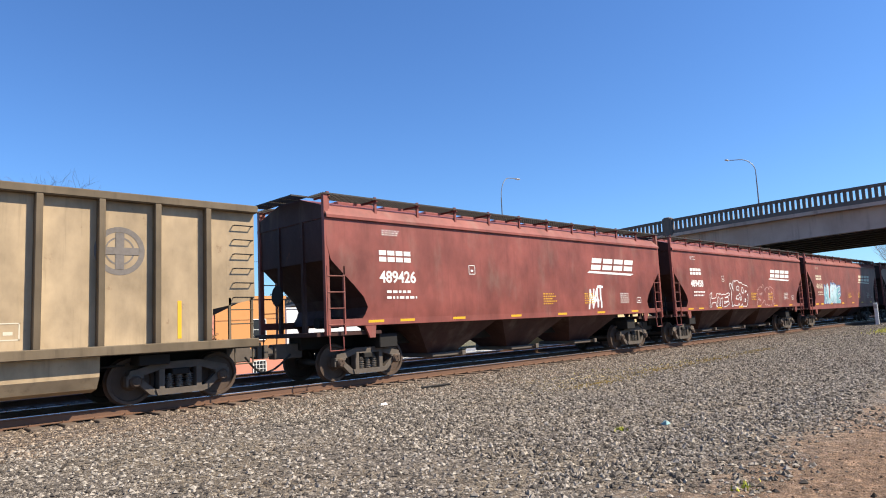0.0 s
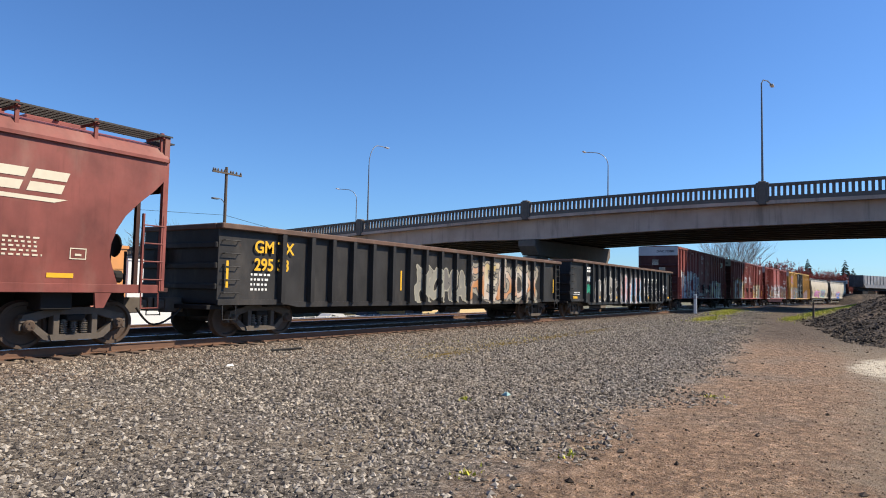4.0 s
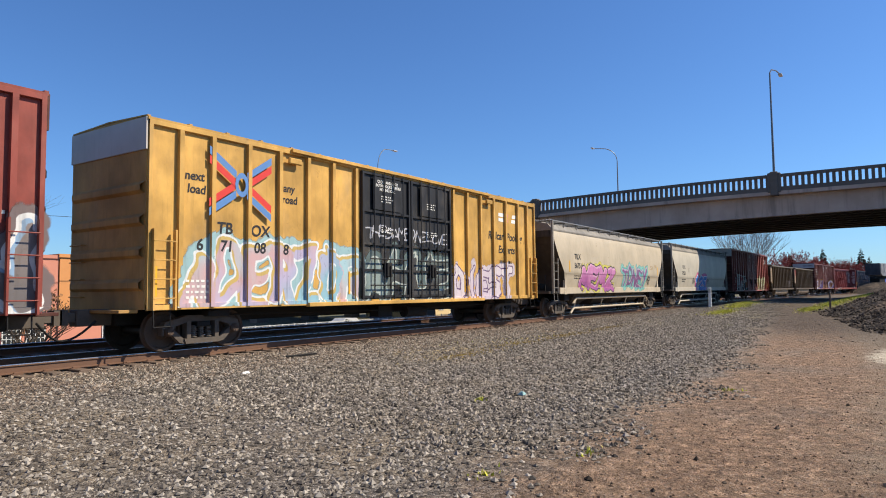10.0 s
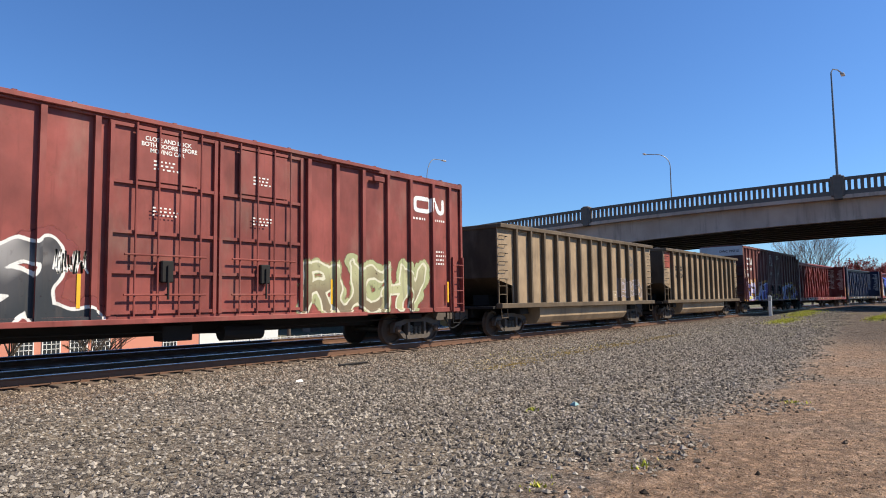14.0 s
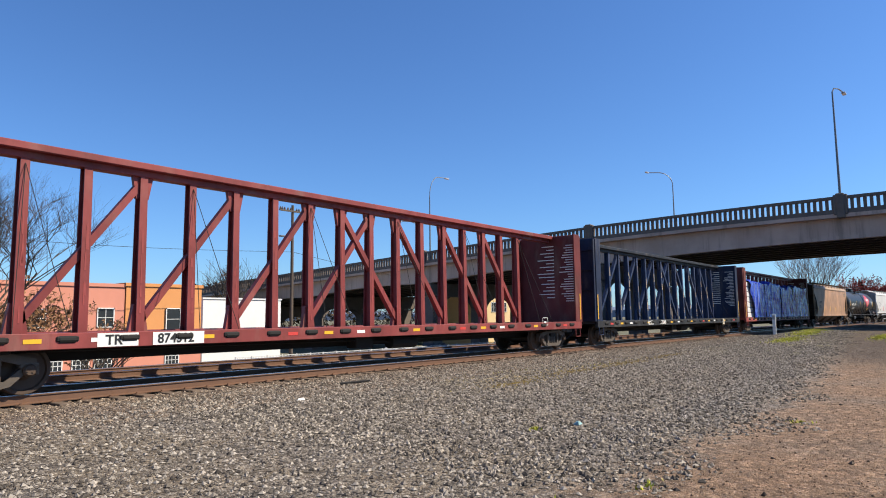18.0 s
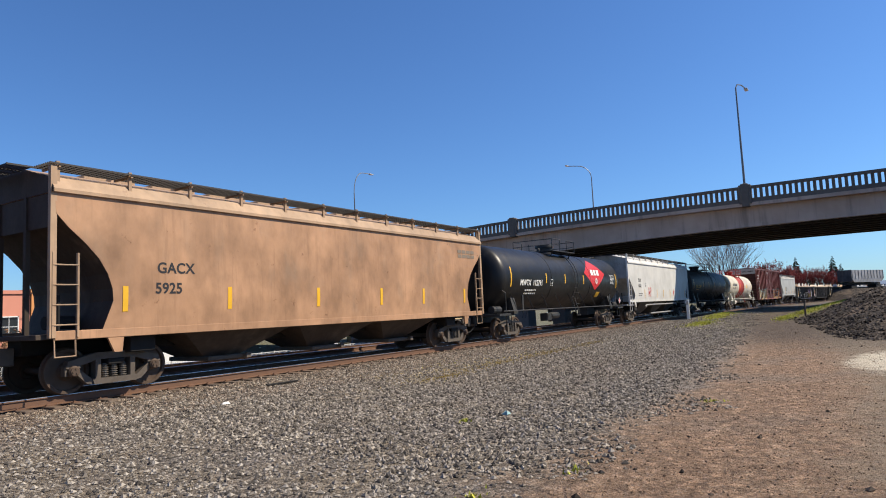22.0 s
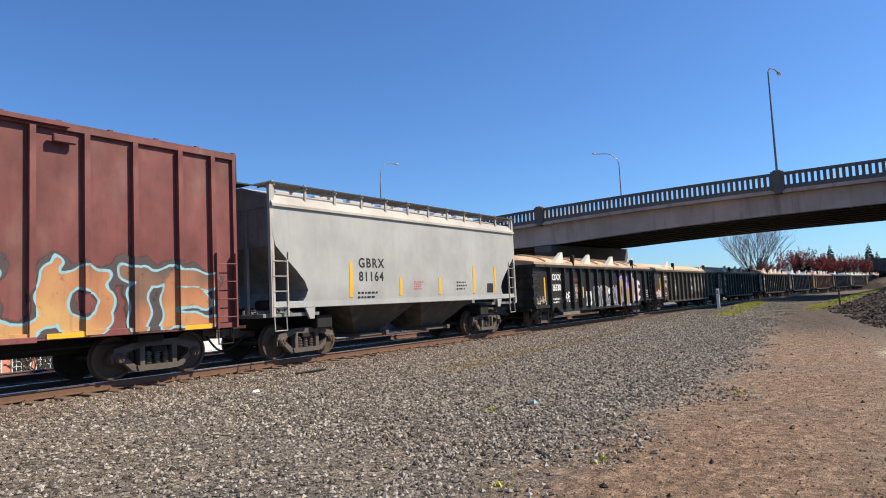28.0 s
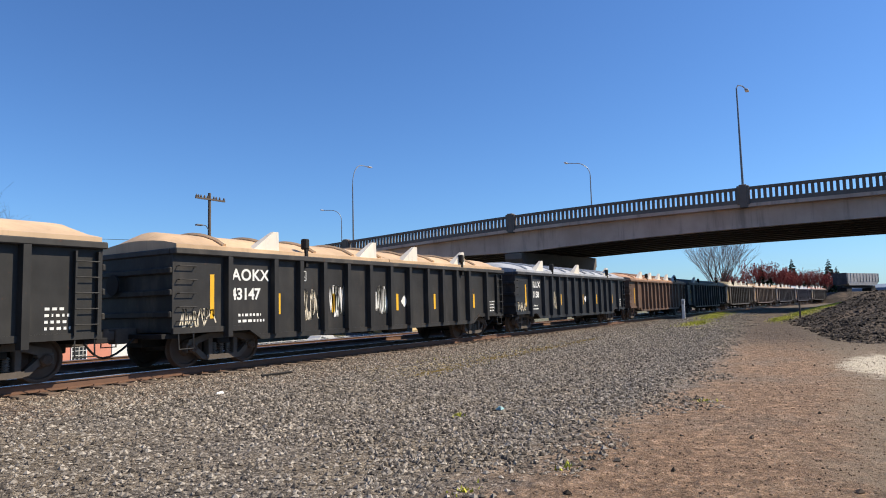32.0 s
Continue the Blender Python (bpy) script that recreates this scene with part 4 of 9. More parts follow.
def coal_gondola(i, label, c, hb=7.24, red=False):
    """Aluminium coal gondola with outside posts and two tubs between the bogies."""
    car, ends = car_root(i, "coal_gondola_car", label, "railway gondola", "freight cars")
    mat = paint("dusty aluminium %d" % i, c, 0.55, 0.3, 0.55, 0.12, dust=(0.22, 0.17, 0.11))
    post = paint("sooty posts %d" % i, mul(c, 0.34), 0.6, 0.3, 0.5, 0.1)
    # end sheets take the side colour at 0.22
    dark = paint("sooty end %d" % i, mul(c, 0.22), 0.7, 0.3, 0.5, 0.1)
    top, z0, hw = 3.97, 1.12, 1.5
    s = Shape()
    for y in (-1, 1):
        s.prism([(-hb, 2.02), (-hb + 0.95, 1.82), (-hb + 1.0, z0), (hb - 1.0, z0), (hb - 0.95, 1.82), (hb, 2.02), (hb, top), (-hb, top)], y * hw, y * (hw - 0.05))
    part("side_sheet", s, mat, car)
    e = Shape()
    for k in (-1, 1):
        e.loft([[(k * hb, -hw + 0.06, top - 0.02), (k * hb, hw - 0.06, top - 0.02)], [(k * hb, -hw + 0.06, 2.1), (k * hb, hw - 0.06, 2.1)], [(k * (hb - 2.2), -hw + 0.06, z0), (k * (hb - 2.2), hw - 0.06, z0)]], cap=False, close=False)
    e.box(-hb + 2.1, hb - 2.1, -hw + 0.06, hw - 0.06, z0, z0 + 0.05)
    part("end_slope", e, dark, car, "sloping end sheet, darker than the sides")
    t = Shape()
    for y in (-1, 1):
        t.box(-hb - 0.02, hb + 0.02, *sorted((y * (hw + 0.17), y * (hw - 0.08))), top - 0.08, top + 0.08, 0.02)
    for k in (-1, 1):
        t.box(*sorted((k * (hb + 0.04), k * (hb - 0.1))), -hw, hw, top - 0.08, top + 0.07, 0.02)
    part("top_chord", t, post, car)
    b = Shape()
    for y in (-1, 1):
        b.box(-hb, hb, *sorted((y * (hw + 0.17), y * (hw - 0.1))), z0 - 0.12, z0 + 0.06, 0.015)
    part("side_sill", b, post, car)
    p = Shape()
    p.box(-0.06, 0.06, -0.16, 0.0, z0 + 0.05, top - 0.06, 0.012)
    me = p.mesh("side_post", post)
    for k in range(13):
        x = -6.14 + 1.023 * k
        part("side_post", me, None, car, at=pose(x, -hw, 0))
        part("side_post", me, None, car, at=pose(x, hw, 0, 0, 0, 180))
    STEPS[car.name] = (hw, [(-6.20 + 1.023 * k, -6.08 + 1.023 * k, hw + 0.16) for k in range(13)], z0 + 0.06, hw + 0.17)
    v = Shape()
    for x0, x1 in ((-4.2, 4.15),):
        prof = [(-1.42, z0 - 0.12), (-1.40, 0.62), (-1.25, 0.40), (-0.95, 0.32), (0.95, 0.32), (1.25, 0.40), (1.40, 0.62), (1.42, z0 - 0.12)]
        v.prism_x(prof, x0, x1)
    part("tub", v, mat, car, "rounded dusty belly tub")
    for k in (-1, 1):
        for y in (-1, 1):
            ladder(car, *sorted((k * (hb - 0.08), k * (hb - 0.5))), y * hw, 1.9, 3.75, 6, M["under"], 0.1, False)
            f = Shape()
            for x in (hb - 0.04, hb - 0.55):
                f.box(*sorted((k * x, k * (x - 0.05))), *sorted((y * hw, y * (hw - 0.05))), z0, 2.05)
            f.rod((k * (hb - 0.04), y * hw, 1.5), (k * (hb - 0.55), y * hw, 1.5), 0.014)
            f.rod((k * (hb - 0.04), y * hw, 1.8), (k * (hb - 0.55), y * hw, 1.8), 0.014)
            part("end_post", f, post, car)
            stirrup(car, k * (hb - 0.3), y * (hw + 0.05), 1.02, post)
    f = Shape()
    for k in (-1, 1):
        f.box(*sorted((k * (hb - 2.4), k * (hb + 0.2))), -1.4, 1.4, 0.98, 1.08, 0.01)
        f.box(*sorted((k * (hb - 1.5), k * (hb - 0.8))), -0.5, 0.2, 1.08, 1.5, 0.03)
    part("end_platform", f, M["under"], car)
    x = 4.45
    ring = Shape()
    for a, bb in ((0.36, 0.46), (0.24, 0.27)):
        n = 32
        vs = []
        for j in range(n):
            q = 2 * math.pi * j / n
            vs += [(x + a * math.cos(q), -hw - 0.004, 2.95 + a * math.sin(q)), (x + bb * math.cos(q), -hw - 0.004, 2.95 + bb * math.sin(q))]
        ring.add(vs, [(2 * j, 2 * j + 1, (2 * j + 3) % (2 * n), (2 * j + 2) % (2 * n)) for j in range(n)])
    ring.add([(x - 0.08, -hw - 0.007, 2.6), (x + 0.08, -hw - 0.007, 2.6), (x + 0.08, -hw - 0.007, 3.3), (x - 0.08, -hw - 0.007, 3.3)], [(0, 1, 2, 3)])
    ring.add([(x - 0.35, -hw - 0.010, 2.88), (x + 0.35, -hw - 0.010, 2.88), (x + 0.35, -hw - 0.010, 3.02), (x - 0.35, -hw - 0.010, 3.02)], [(0, 1, 2, 3)])
    part("brand_mark", ring, plain("faded blue-grey mark %d" % i, (0.16, 0.14, 0.125), 0.7, 0.0, 0.45, 12.0), car, "faded round brand mark with a cross")
    for x in (-5.95, -0.9, 5.55):
        patch(car, x, x + 0.08, 1.25, 2.0, M["yellow"], -hw - 0.004)
    frame_mark(car, 2.5, 1.35, 0.35, 0.3, M["cream"], -hw - 0.004)
    if i:
        heap = Shape()
        nx, ny = 60, 8
        pts = []
        for a in range(nx + 1):
            for b in range(ny + 1):
                u, v = -hb + 0.3 + (2 * hb - 0.6) * a / nx, -1.35 + 2.7 * b / ny
                rise = 0.30 * math.sin(math.pi * b / ny) * ease_in(a / nx)
                pts.append((u, v, top + 0.02 + rise + 0.16 * noise.noise(Vector((u * 1.6, v * 1.6, i))) + 0.07 * noise.noise(Vector((u * 5, v * 5, i)))))
        heap.add(pts, [(a * (ny + 1) + b, (a + 1) * (ny + 1) + b, (a + 1) * (ny + 1) + b + 1, a * (ny + 1) + b + 1) for a in range(nx) for b in range(ny)])
        part("coal", heap, plain("black coal %d" % i, (0.012, 0.012, 0.013), 0.7, 0.0, 0.5, 9.0, 0.8), car, "heaped black coal")
    if red:
        patch(car, -7.1, -6.3, 2.95, 3.85, paint("red panel", (0.28, 0.07, 0.05), 0.5), -hw - 0.004, "red_panel")
    underframe(car, hb + 0.7, 1.0)
    couplers(car, ends)
    for k in (-1, 1):
        bogie(car, k * (hb - 1.45))
    return car


def lid(car, hb, top, hw, mat, arches, blocks_at, edge):
    """Moulded fibreglass lid in two halves with arched bands and upright blocks."""
    for a, b in ((-hb, -0.02), (0.02, hb)):
        s = Shape()
        prof = lambda rise: [(-hw - 0.06, top), (-hw - 0.06, top + 0.1), (-hw + 0.12, top + 0.14)] + [
            (-hw + 0.12 + (2 * hw - 0.24) * u, top + 0.14 + rise * math.sin(math.pi * u) ** 0.8) for u in (0.12, 0.25, 0.4, 0.5, 0.6, 0.75, 0.88)] + [
            (hw - 0.12, top + 0.14), (hw + 0.06, top + 0.1), (hw + 0.06, top)]
        xs = [(a, 0.12), (a + 0.35, 0.36)] + [(a + 0.35 + (b - a - 0.7) * u, 0.36) for u in (0.25, 0.5, 0.75)] + [(b - 0.35, 0.36), (b, 0.14 if b > 1 else 0.34)]
        if a > -1:
            xs[0] = (a, 0.34)
        s.loft([[(x, y, z) for y, z in prof(r)] for x, r in xs])
        part("lid", s, mat, car, "arched moulded lid", True)
    for x in arches:
        s = Shape()
        pts = [(x, -hw + 0.1 + (2 * hw - 0.2) * u, top + 0.15 + 0.37 * math.sin(math.pi * u) ** 0.8) for u in [j / 12 for j in range(13)]]
        s.path(pts, 0.06, 6)
        part("lid_band", s, mat, car)
    for x in blocks_at:
        for y in (-1, 1):
            s = Shape()
            s.loft([[(x - 0.75, y * (hw - 0.02), top + 0.1), (x + 0.15, y * (hw - 0.02), top + 0.1), (x + 0.15, y * (hw - 0.5), top + 0.12), (x - 0.75, y * (hw - 0.3), top + 0.12)],
                    [(x - 0.02, y * (hw - 0.04), top + 0.62), (x + 0.15, y * (hw - 0.04), top + 0.62), (x + 0.15, y * (hw - 0.16), top + 0.62), (x - 0.02, y * (hw - 0.16), top + 0.62)]])
            part("lid_block", s, edge, car, "white upright block on the lid")
    for x in (-3.9, 4.7):
        for y in (-1, 1):
            s = Shape()
            s.box(x - 0.05, x + 0.05, *sorted((y * (hw + 0.1), y * (hw + 0.02))), top - 0.3, top + 0.45, 0.01)
            s.box(x - 0.09, x + 0.09, *sorted((y * (hw + 0.12), y * (hw - 0.08))), top + 0.2, top + 0.5, 0.03)
            part("lid_latch", s, M["under"], car, "rusty black lid latch")


def gondola(i, label, c, hb, posts, top, belly=0.0, lid_c=None, arches=(), lid_blocks=(), edge_c=(0.70, 0.64, 0.54), rust=0.15):
    """Mill gondola with outside posts, with a moulded lid where lid_c is given."""
    car, ends = car_root(i, "gondola_car", label, "railway gondola", "freight cars")
    mat = paint("gondola paint %d" % i, c, 0.5, 0.35, 0.45, rust, dust=(0.14, 0.12, 0.10))
    z0, hw = 0.86, 1.5
    s = Shape()
    for y in (-1, 1):
        s.prism([(-hb, z0), (-hb + 2.2, z0), (-hb + 2.6, z0 - belly), (hb - 2.6, z0 - belly), (hb - 2.2, z0), (hb, z0), (hb, top - 0.1), (-hb, top - 0.1)], y * hw, y * (hw - 0.05))
    part("side_sheet", s, mat, car)
    em = paint("gondola end paint %d" % i, mul(c, 0.8), 0.6)
    for k in (-1, 1):
        e = Shape()
        e.box(*sorted((k * hb, k * (hb - 0.05))), -hw + 0.05, hw - 0.05, z0, top - 0.05)
        w = part("end_wall", e, em, car)
        for z in (1.2, 1.7, 2.2):
            e = Shape()
            e.box(*sorted((k * hb, k * (hb + 0.08))), -hw, hw, z, z + 0.14, 0.02)
            part("end_rib", e, em, w)
    e = Shape()
    e.box(-hb + 0.05, hb - 0.05, -hw + 0.05, hw - 0.05, z0 + 0.1, z0 + 0.16)
    part("floor", e, em, car)
    t = Shape()
    for y in (-1, 1):
        t.box(-hb - 0.03, hb + 0.03, *sorted((y * (hw + 0.16), y * (hw - 0.08))), top - 0.14, top, 0.02)
    for k in (-1, 1):
        t.box(*sorted((k * (hb + 0.05), k * (hb - 0.1))), -hw + 0.08, hw - 0.08, top - 0.14, top - 0.004, 0.02)
    part("top_chord", t, paint("worn top chord %d" % i, mul(c, 1.6) if lid_c else (0.12, 0.07, 0.05), 0.6, 0.3, 0.3, 0.4), car)
    b = Shape()
    for y in (-1, 1):
        b.prism([(-hb, z0 - 0.03), (-hb + 2.2, z0 - 0.03), (-hb + 2.6, z0 - belly - 0.1), (hb - 2.6, z0 - belly - 0.1), (hb - 2.2, z0 - 0.03), (hb, z0 - 0.03), (hb, z0 + 0.1), (hb - 2.1, z0 + 0.1), (hb - 2.5, z0 - belly + 0.04), (-hb + 2.5, z0 - belly + 0.04), (-hb + 2.1, z0 + 0.1), (-hb, z0 + 0.1)], y * (hw - 0.03), y * (hw + 0.05))
    part("side_sill", b, mat, car)
    p = Shape()
    p.loft([[(-0.1, 0, z0 - belly + 0.02), (0.1, 0, z0 - belly + 0.02), (0.07, -0.15, z0 - belly + 0.02), (-0.07, -0.15, z0 - belly + 0.02)], [(-0.1, 0, top - 0.12), (0.1, 0, top - 0.12), (0.07, -0.15, top - 0.12), (-0.07, -0.15, top - 0.12)]])
    me = p.mesh("side_post", mat)
    for x in posts:
        part("side_post", me, None, car, at=pose(x, -hw, 0))
        part("side_post", me, None, car, at=pose(x, hw, 0, 0, 0, 180))
    STEPS[car.name] = (hw, [(x - 0.075, x + 0.075, hw + 0.152) for x in posts], z0 - belly + 0.04, hw + 0.055)
    for k in (-1, 1):
        for y in (-1, 1):
            ladder(car, *sorted((k * (hb - 0.12), k * (hb - 0.58))), y * (hw + 0.01), z0 + 0.1, top - 0.25, 5, mat, 0.09, k > 0)
            stirrup(car, k * (hb - 0.35), y * (hw + 0.02), z0 - 0.02, mat)
    underframe(car, hb + 0.7, z0, gear=True)
    f = Shape()
    for k in (-1, 1):
        f.box(*sorted((k * (hb - 0.3), k * (hb + 0.2))), -1.4, 1.4, z0 - 0.14, z0 - 0.03, 0.01)
        part("end_sill", f, M["under"], car)
        f = Shape()
        f.lathe_x([(0.25, k * (hb + 0.12)), (0.27, k * (hb + 0.14)), (0.25, k * (hb + 0.16))], 16, 0.6, 2.0)
        part("brake_wheel", f, M["under"], car)
        f = Shape()
    if lid_c:
        lm = paint("lid %d" % i, lid_c, 0.55, 0.35, 0.35, 0.1, dust=(0.35, 0.2, 0.11))
        lid(car, hb - 0.05, top, hw, lm, arches, lid_blocks, paint("lid edge %d" % i, edge_c, 0.5, 0.2, 0.3, 0.08))
    couplers(car, ends)
    for k in (-1, 1):
        bogie(car, k * (hb - 1.75))
    return car


def prof_head(r, ht):
    """Radius and place along the tank of its domed head, from the tip outwards."""
    return [(max(0.02, r * math.sin(j / 8 * math.pi / 2) ** 0.8), ht - r * 0.42 * (1 - math.cos(j / 8 * math.pi / 2) ** 0.9)) for j in range(9)]


def tank_car(i, label, c, ht, r, cz, band=None, frame_c=None, rail_c=None, x_dome=0.0, rough=0.35, streak=0.25, rust=0.06):
    """Tank car: domed shell on saddles, manway and railed platform on top, ladders at the middle."""
    car, ends = car_root(i, "tank_car", label, "railway tank car", "freight cars")
    w = Net("tank paint %d" % i)
    big = w.noise(w.co, 0.7, 3.0)
    col = w.mix(w.band(big, 0.3, 0.7), mul(c, 0.8), mul(c, 1.2))
    if band:
        px = w.xyz(w.co)[0]
        inb = w.math("MULTIPLY", w.band(px, band[0] - 0.01, band[0] + 0.01), w.band(px, band[1] + 0.01, band[1] - 0.01))
        col = w.mix(inb, col, w.mix(w.band(big, 0.35, 0.65), mul(band[2], 0.8), mul(band[2], 1.2)))
    dirt = w.noise(w.scaled(w.co, (2.5, 2.5, 0.4)), 1.5, 6.0, 0.65)
    col = w.mix(w.math("MULTIPLY", w.band(dirt, 0.5, 0.8), streak), col, (0.17, 0.13, 0.09))
    col = w.mix(w.math("MULTIPLY", w.band(w.noise(w.co, 3.4, 8.0, 0.7), 0.64, 0.74), rust * 4), col, (0.13, 0.05, 0.025))
    fine = w.noise(w.co, 12.0, 3.0)
    w.bump(w.math("MULTIPLY_ADD", w.noise(w.co, 0.9, 2.0), 1.2, w.math("MULTIPLY", fine, 0.05)), 0.2, 0.015)
    mat = w.done(col, w.math("MULTIPLY_ADD", w.noise(w.co, 2.0, 5.0), 0.3, rough - 0.1))
    fr = paint("tank frame paint %d" % i, frame_c or (0.03, 0.03, 0.03), 0.5, 0.2, 0.4, 0.1)
    rl = paint("tank rail paint %d" % i, rail_c or (0.03, 0.03, 0.03), 0.5, 0.2, 0.2, 0.1)
    d = r * 0.42
    SIDES[car.name] = lambda z: math.sqrt(max(0.01, r * r - (z - cz) ** 2))
    prof = []
    for j in range(9):
        a = j / 8 * math.pi / 2
        prof.append((max(0.02, r * math.sin(a) ** 0.8), -ht + d * (1 - math.cos(a) ** 0.9)))
    body = prof + [(r, -ht * 0.33), (r + 0.012, -ht * 0.33), (r + 0.012, -ht * 0.33 + 0.04), (r, -ht * 0.33 + 0.04), (r, ht * 0.33), (r + 0.012, ht * 0.33), (r + 0.012, ht * 0.33 + 0.04), (r, ht * 0.33 + 0.04)] + [(q, -x) for q, x in prof[::-1]]
    s = Shape()
    s.lathe_x(body, 64, 0.0, cz)
    part("tank_shell", s, mat, car, smooth=True)
    for k in (-1, 1):
        v = Shape()
        v.rod((k * (ht - 0.75), -1.0, 1.28), (k * (ht - 0.05), -1.0, 1.28), 0.16, 12)
        part("air_cylinder", v, fr, car)
        if band:
            v = Shape()
            v.loft([[(k * (x - 0.03), -(q + 0.025) * math.cos(a), cz + 0.1 + (q + 0.025) * math.sin(a) * (1.0 if math.sin(a) < 0 else 0.0)) for a in [math.pi * (j / 24) - math.pi for j in range(25)]] for q, x in prof_head(r, ht)], cap=False, close=False)
            part("head_shield", v, paint("dirty head shield %d" % k, (0.36, 0.34, 0.30), 0.6, 0.4, 0.7, 0.2), car, "dirty grey steel shield over the lower head", True)
    zt = cz + r
    x0 = x_dome
    m = Shape()
    m.lathe_z([(0.42, zt - 0.15), (0.42, zt + 0.28), (0.5, zt + 0.3), (0.5, zt + 0.42), (0.46, zt + 0.46)], 20, x0)
    m.lathe_z([(0.1, zt - 0.1), (0.1, zt + 0.2), (0.14, zt + 0.22), (0.06, zt + 0.34)], 10, x0 + 0.85)
    m.lathe_z([(0.08, zt - 0.1), (0.08, zt + 0.16), (0.11, zt + 0.18), (0.05, zt + 0.25)], 10, x0 - 0.8)
    part("manway", m, rl, car, smooth=True)
    f = Shape()
    hx = 1.55
    f.box(x0 - hx, x0 + hx, -1.15, -0.62, zt - 0.02, zt + 0.03, 0.01)
    f.box(x0 - hx, x0 + hx, 0.62, 1.15, zt - 0.02, zt + 0.03, 0.01)
    for x in (-hx, hx):
        f.box(*sorted((x0 + x, x0 + x * 0.72)), -0.62, 0.62, zt - 0.02, zt + 0.03, 0.01)
        for y in (-1.0, 1.0):
            f.rod((x0 + x * 0.8, y, zt), (x0 + x * 0.8, y * 0.8, zt - 0.45), 0.03)
    part("platform", f, rl, car)
    g = Shape()
    for y in (-1.12, 1.12):
        for x in (-hx, -0.5, 0.45, hx):
            g.rod((x0 + x, y, zt), (x0 + x, y, zt + 0.62), 0.022)
        g.path([(x0 - hx, y, zt + 0.62), (x0 - 0.5, y, zt + 0.62)], 0.022)
        g.path([(x0 + 0.45, y, zt + 0.62), (x0 + hx, y, zt + 0.62)], 0.022)
        g.path([(x0 - hx, y, zt + 0.33), (x0 - 0.5, y, zt + 0.33)], 0.016)
        g.path([(x0 + 0.45, y, zt + 0.33), (x0 + hx, y, zt + 0.33)], 0.016)
    for x in (-hx, hx):
        g.path([(x0 + x, -1.12, zt + 0.62), (x0 + x, 1.12, zt + 0.62)], 0.022)
        g.path([(x0 + x, -1.12, zt + 0.33), (x0 + x, 1.12, zt + 0.33)], 0.016)
    part("platform_railing", g, rl, car)
    for y in (-1, 1):
        l = Shape()
        pts = []
        for j in range(10):
            a = radians(48 - j * 9.2)
            pts.append(((r + 0.13) * math.cos(a), cz + (r + 0.13) * math.sin(a)))
        pts.append((r + 0.13, 0.75))
        for x in (-0.2, 0.2):
            l.path([(x0 + 0.35 + x, y * q, z) for q, z in pts], 0.02, 5)
        for j in range(len(pts) - 1):
            l.rod((x0 + 0.15, y * pts[j][0], pts[j][1]), (x0 + 0.55, y * pts[j][0], pts[j][1]), 0.012, 5)
        for z in (0.8, 1.1, 1.4, 1.7, 2.0):
            l.rod((x0 + 0.15, y * (r + 0.13), z), (x0 + 0.55, y * (r + 0.13), z), 0.012, 5)
        part("ladder", l, rl, car)
        h = Shape()
        zb = 1.2
        h.path([(-ht + 0.2, y * 1.5, zb), (ht - 0.2, y * 1.5, zb)], 0.028, 6)
        for k in range(9):
            x = -ht + 1.6 + (2 * ht - 3.2) * k / 8
            h.rod((x, y * 1.5, zb), (x - 0.22, y * (r * 0.86), cz - r * 0.5), 0.018, 5)
        part("handrail", h, fr, car)
    for k in (-1, 1):
        q = Shape()
        xb = ht - 1.75
        q.prism_x([(-1.35, 1.0), (1.35, 1.0), (1.35, 1.14), (1.15, cz - r * 0.55), (0.6, cz - r * 0.86), (-0.6, cz - r * 0.86), (-1.15, cz - r * 0.55), (-1.35, 1.14)], *sorted((k * (xb - 0.2), k * (xb + 0.2))))
        q.box(*sorted((k * (xb - 1.4), k * (ht + 0.3))), -0.3, 0.3, 0.72, 1.12, 0.02)
        q.box(*sorted((k * (ht - 0.9), k * (ht + 0.15))), -1.5, 1.5, 1.0, 1.1, 0.01)
        part("stub_sill", q, fr, car)
        for y in (-1.46, 1.46):
            v = Shape()
            v.path([(k * (ht - 0.55), y, 1.08), (k * (ht - 0.55), y, 2.0), (k * (ht - 0.4), y * 0.95, 2.1), (k * (ht - 0.4), y * 0.6, 2.1)], 0.025, 6)
            part("grab_iron", v, fr, car)
            v = Shape()
            v.path([(k * (ht - 1.0), y, 1.05), (k * (ht - 1.0), y, 0.55), (k * (ht - 0.55), y, 0.55), (k * (ht - 0.55), y, 1.05)], 0.02, 5)
            part("step", v, fr, car)
            v = Shape()
            v.box(*sorted((k * (ht - 2.2), k * (ht - 2.35))), *sorted((y, y * 0.97)), 1.1, 1.9)
            part("stanchion", v, fr, car)
    u = Shape()
    u.lathe_z([(0.12, 0.5), (0.14, 0.6), (0.14, cz - r - 0.02 + 0.1)], 12, x0 + 0.3)
    u.rod((x0 - 1.2, -0.6, 0.85), (x0 - 0.2, -0.6, 0.85), 0.17, 10)
    u.box(x0 - 2.2, x0 - 1.6, -0.9, -0.5, 0.6, 1.0, 0.03)
    part("bottom_valve", u, fr, car)
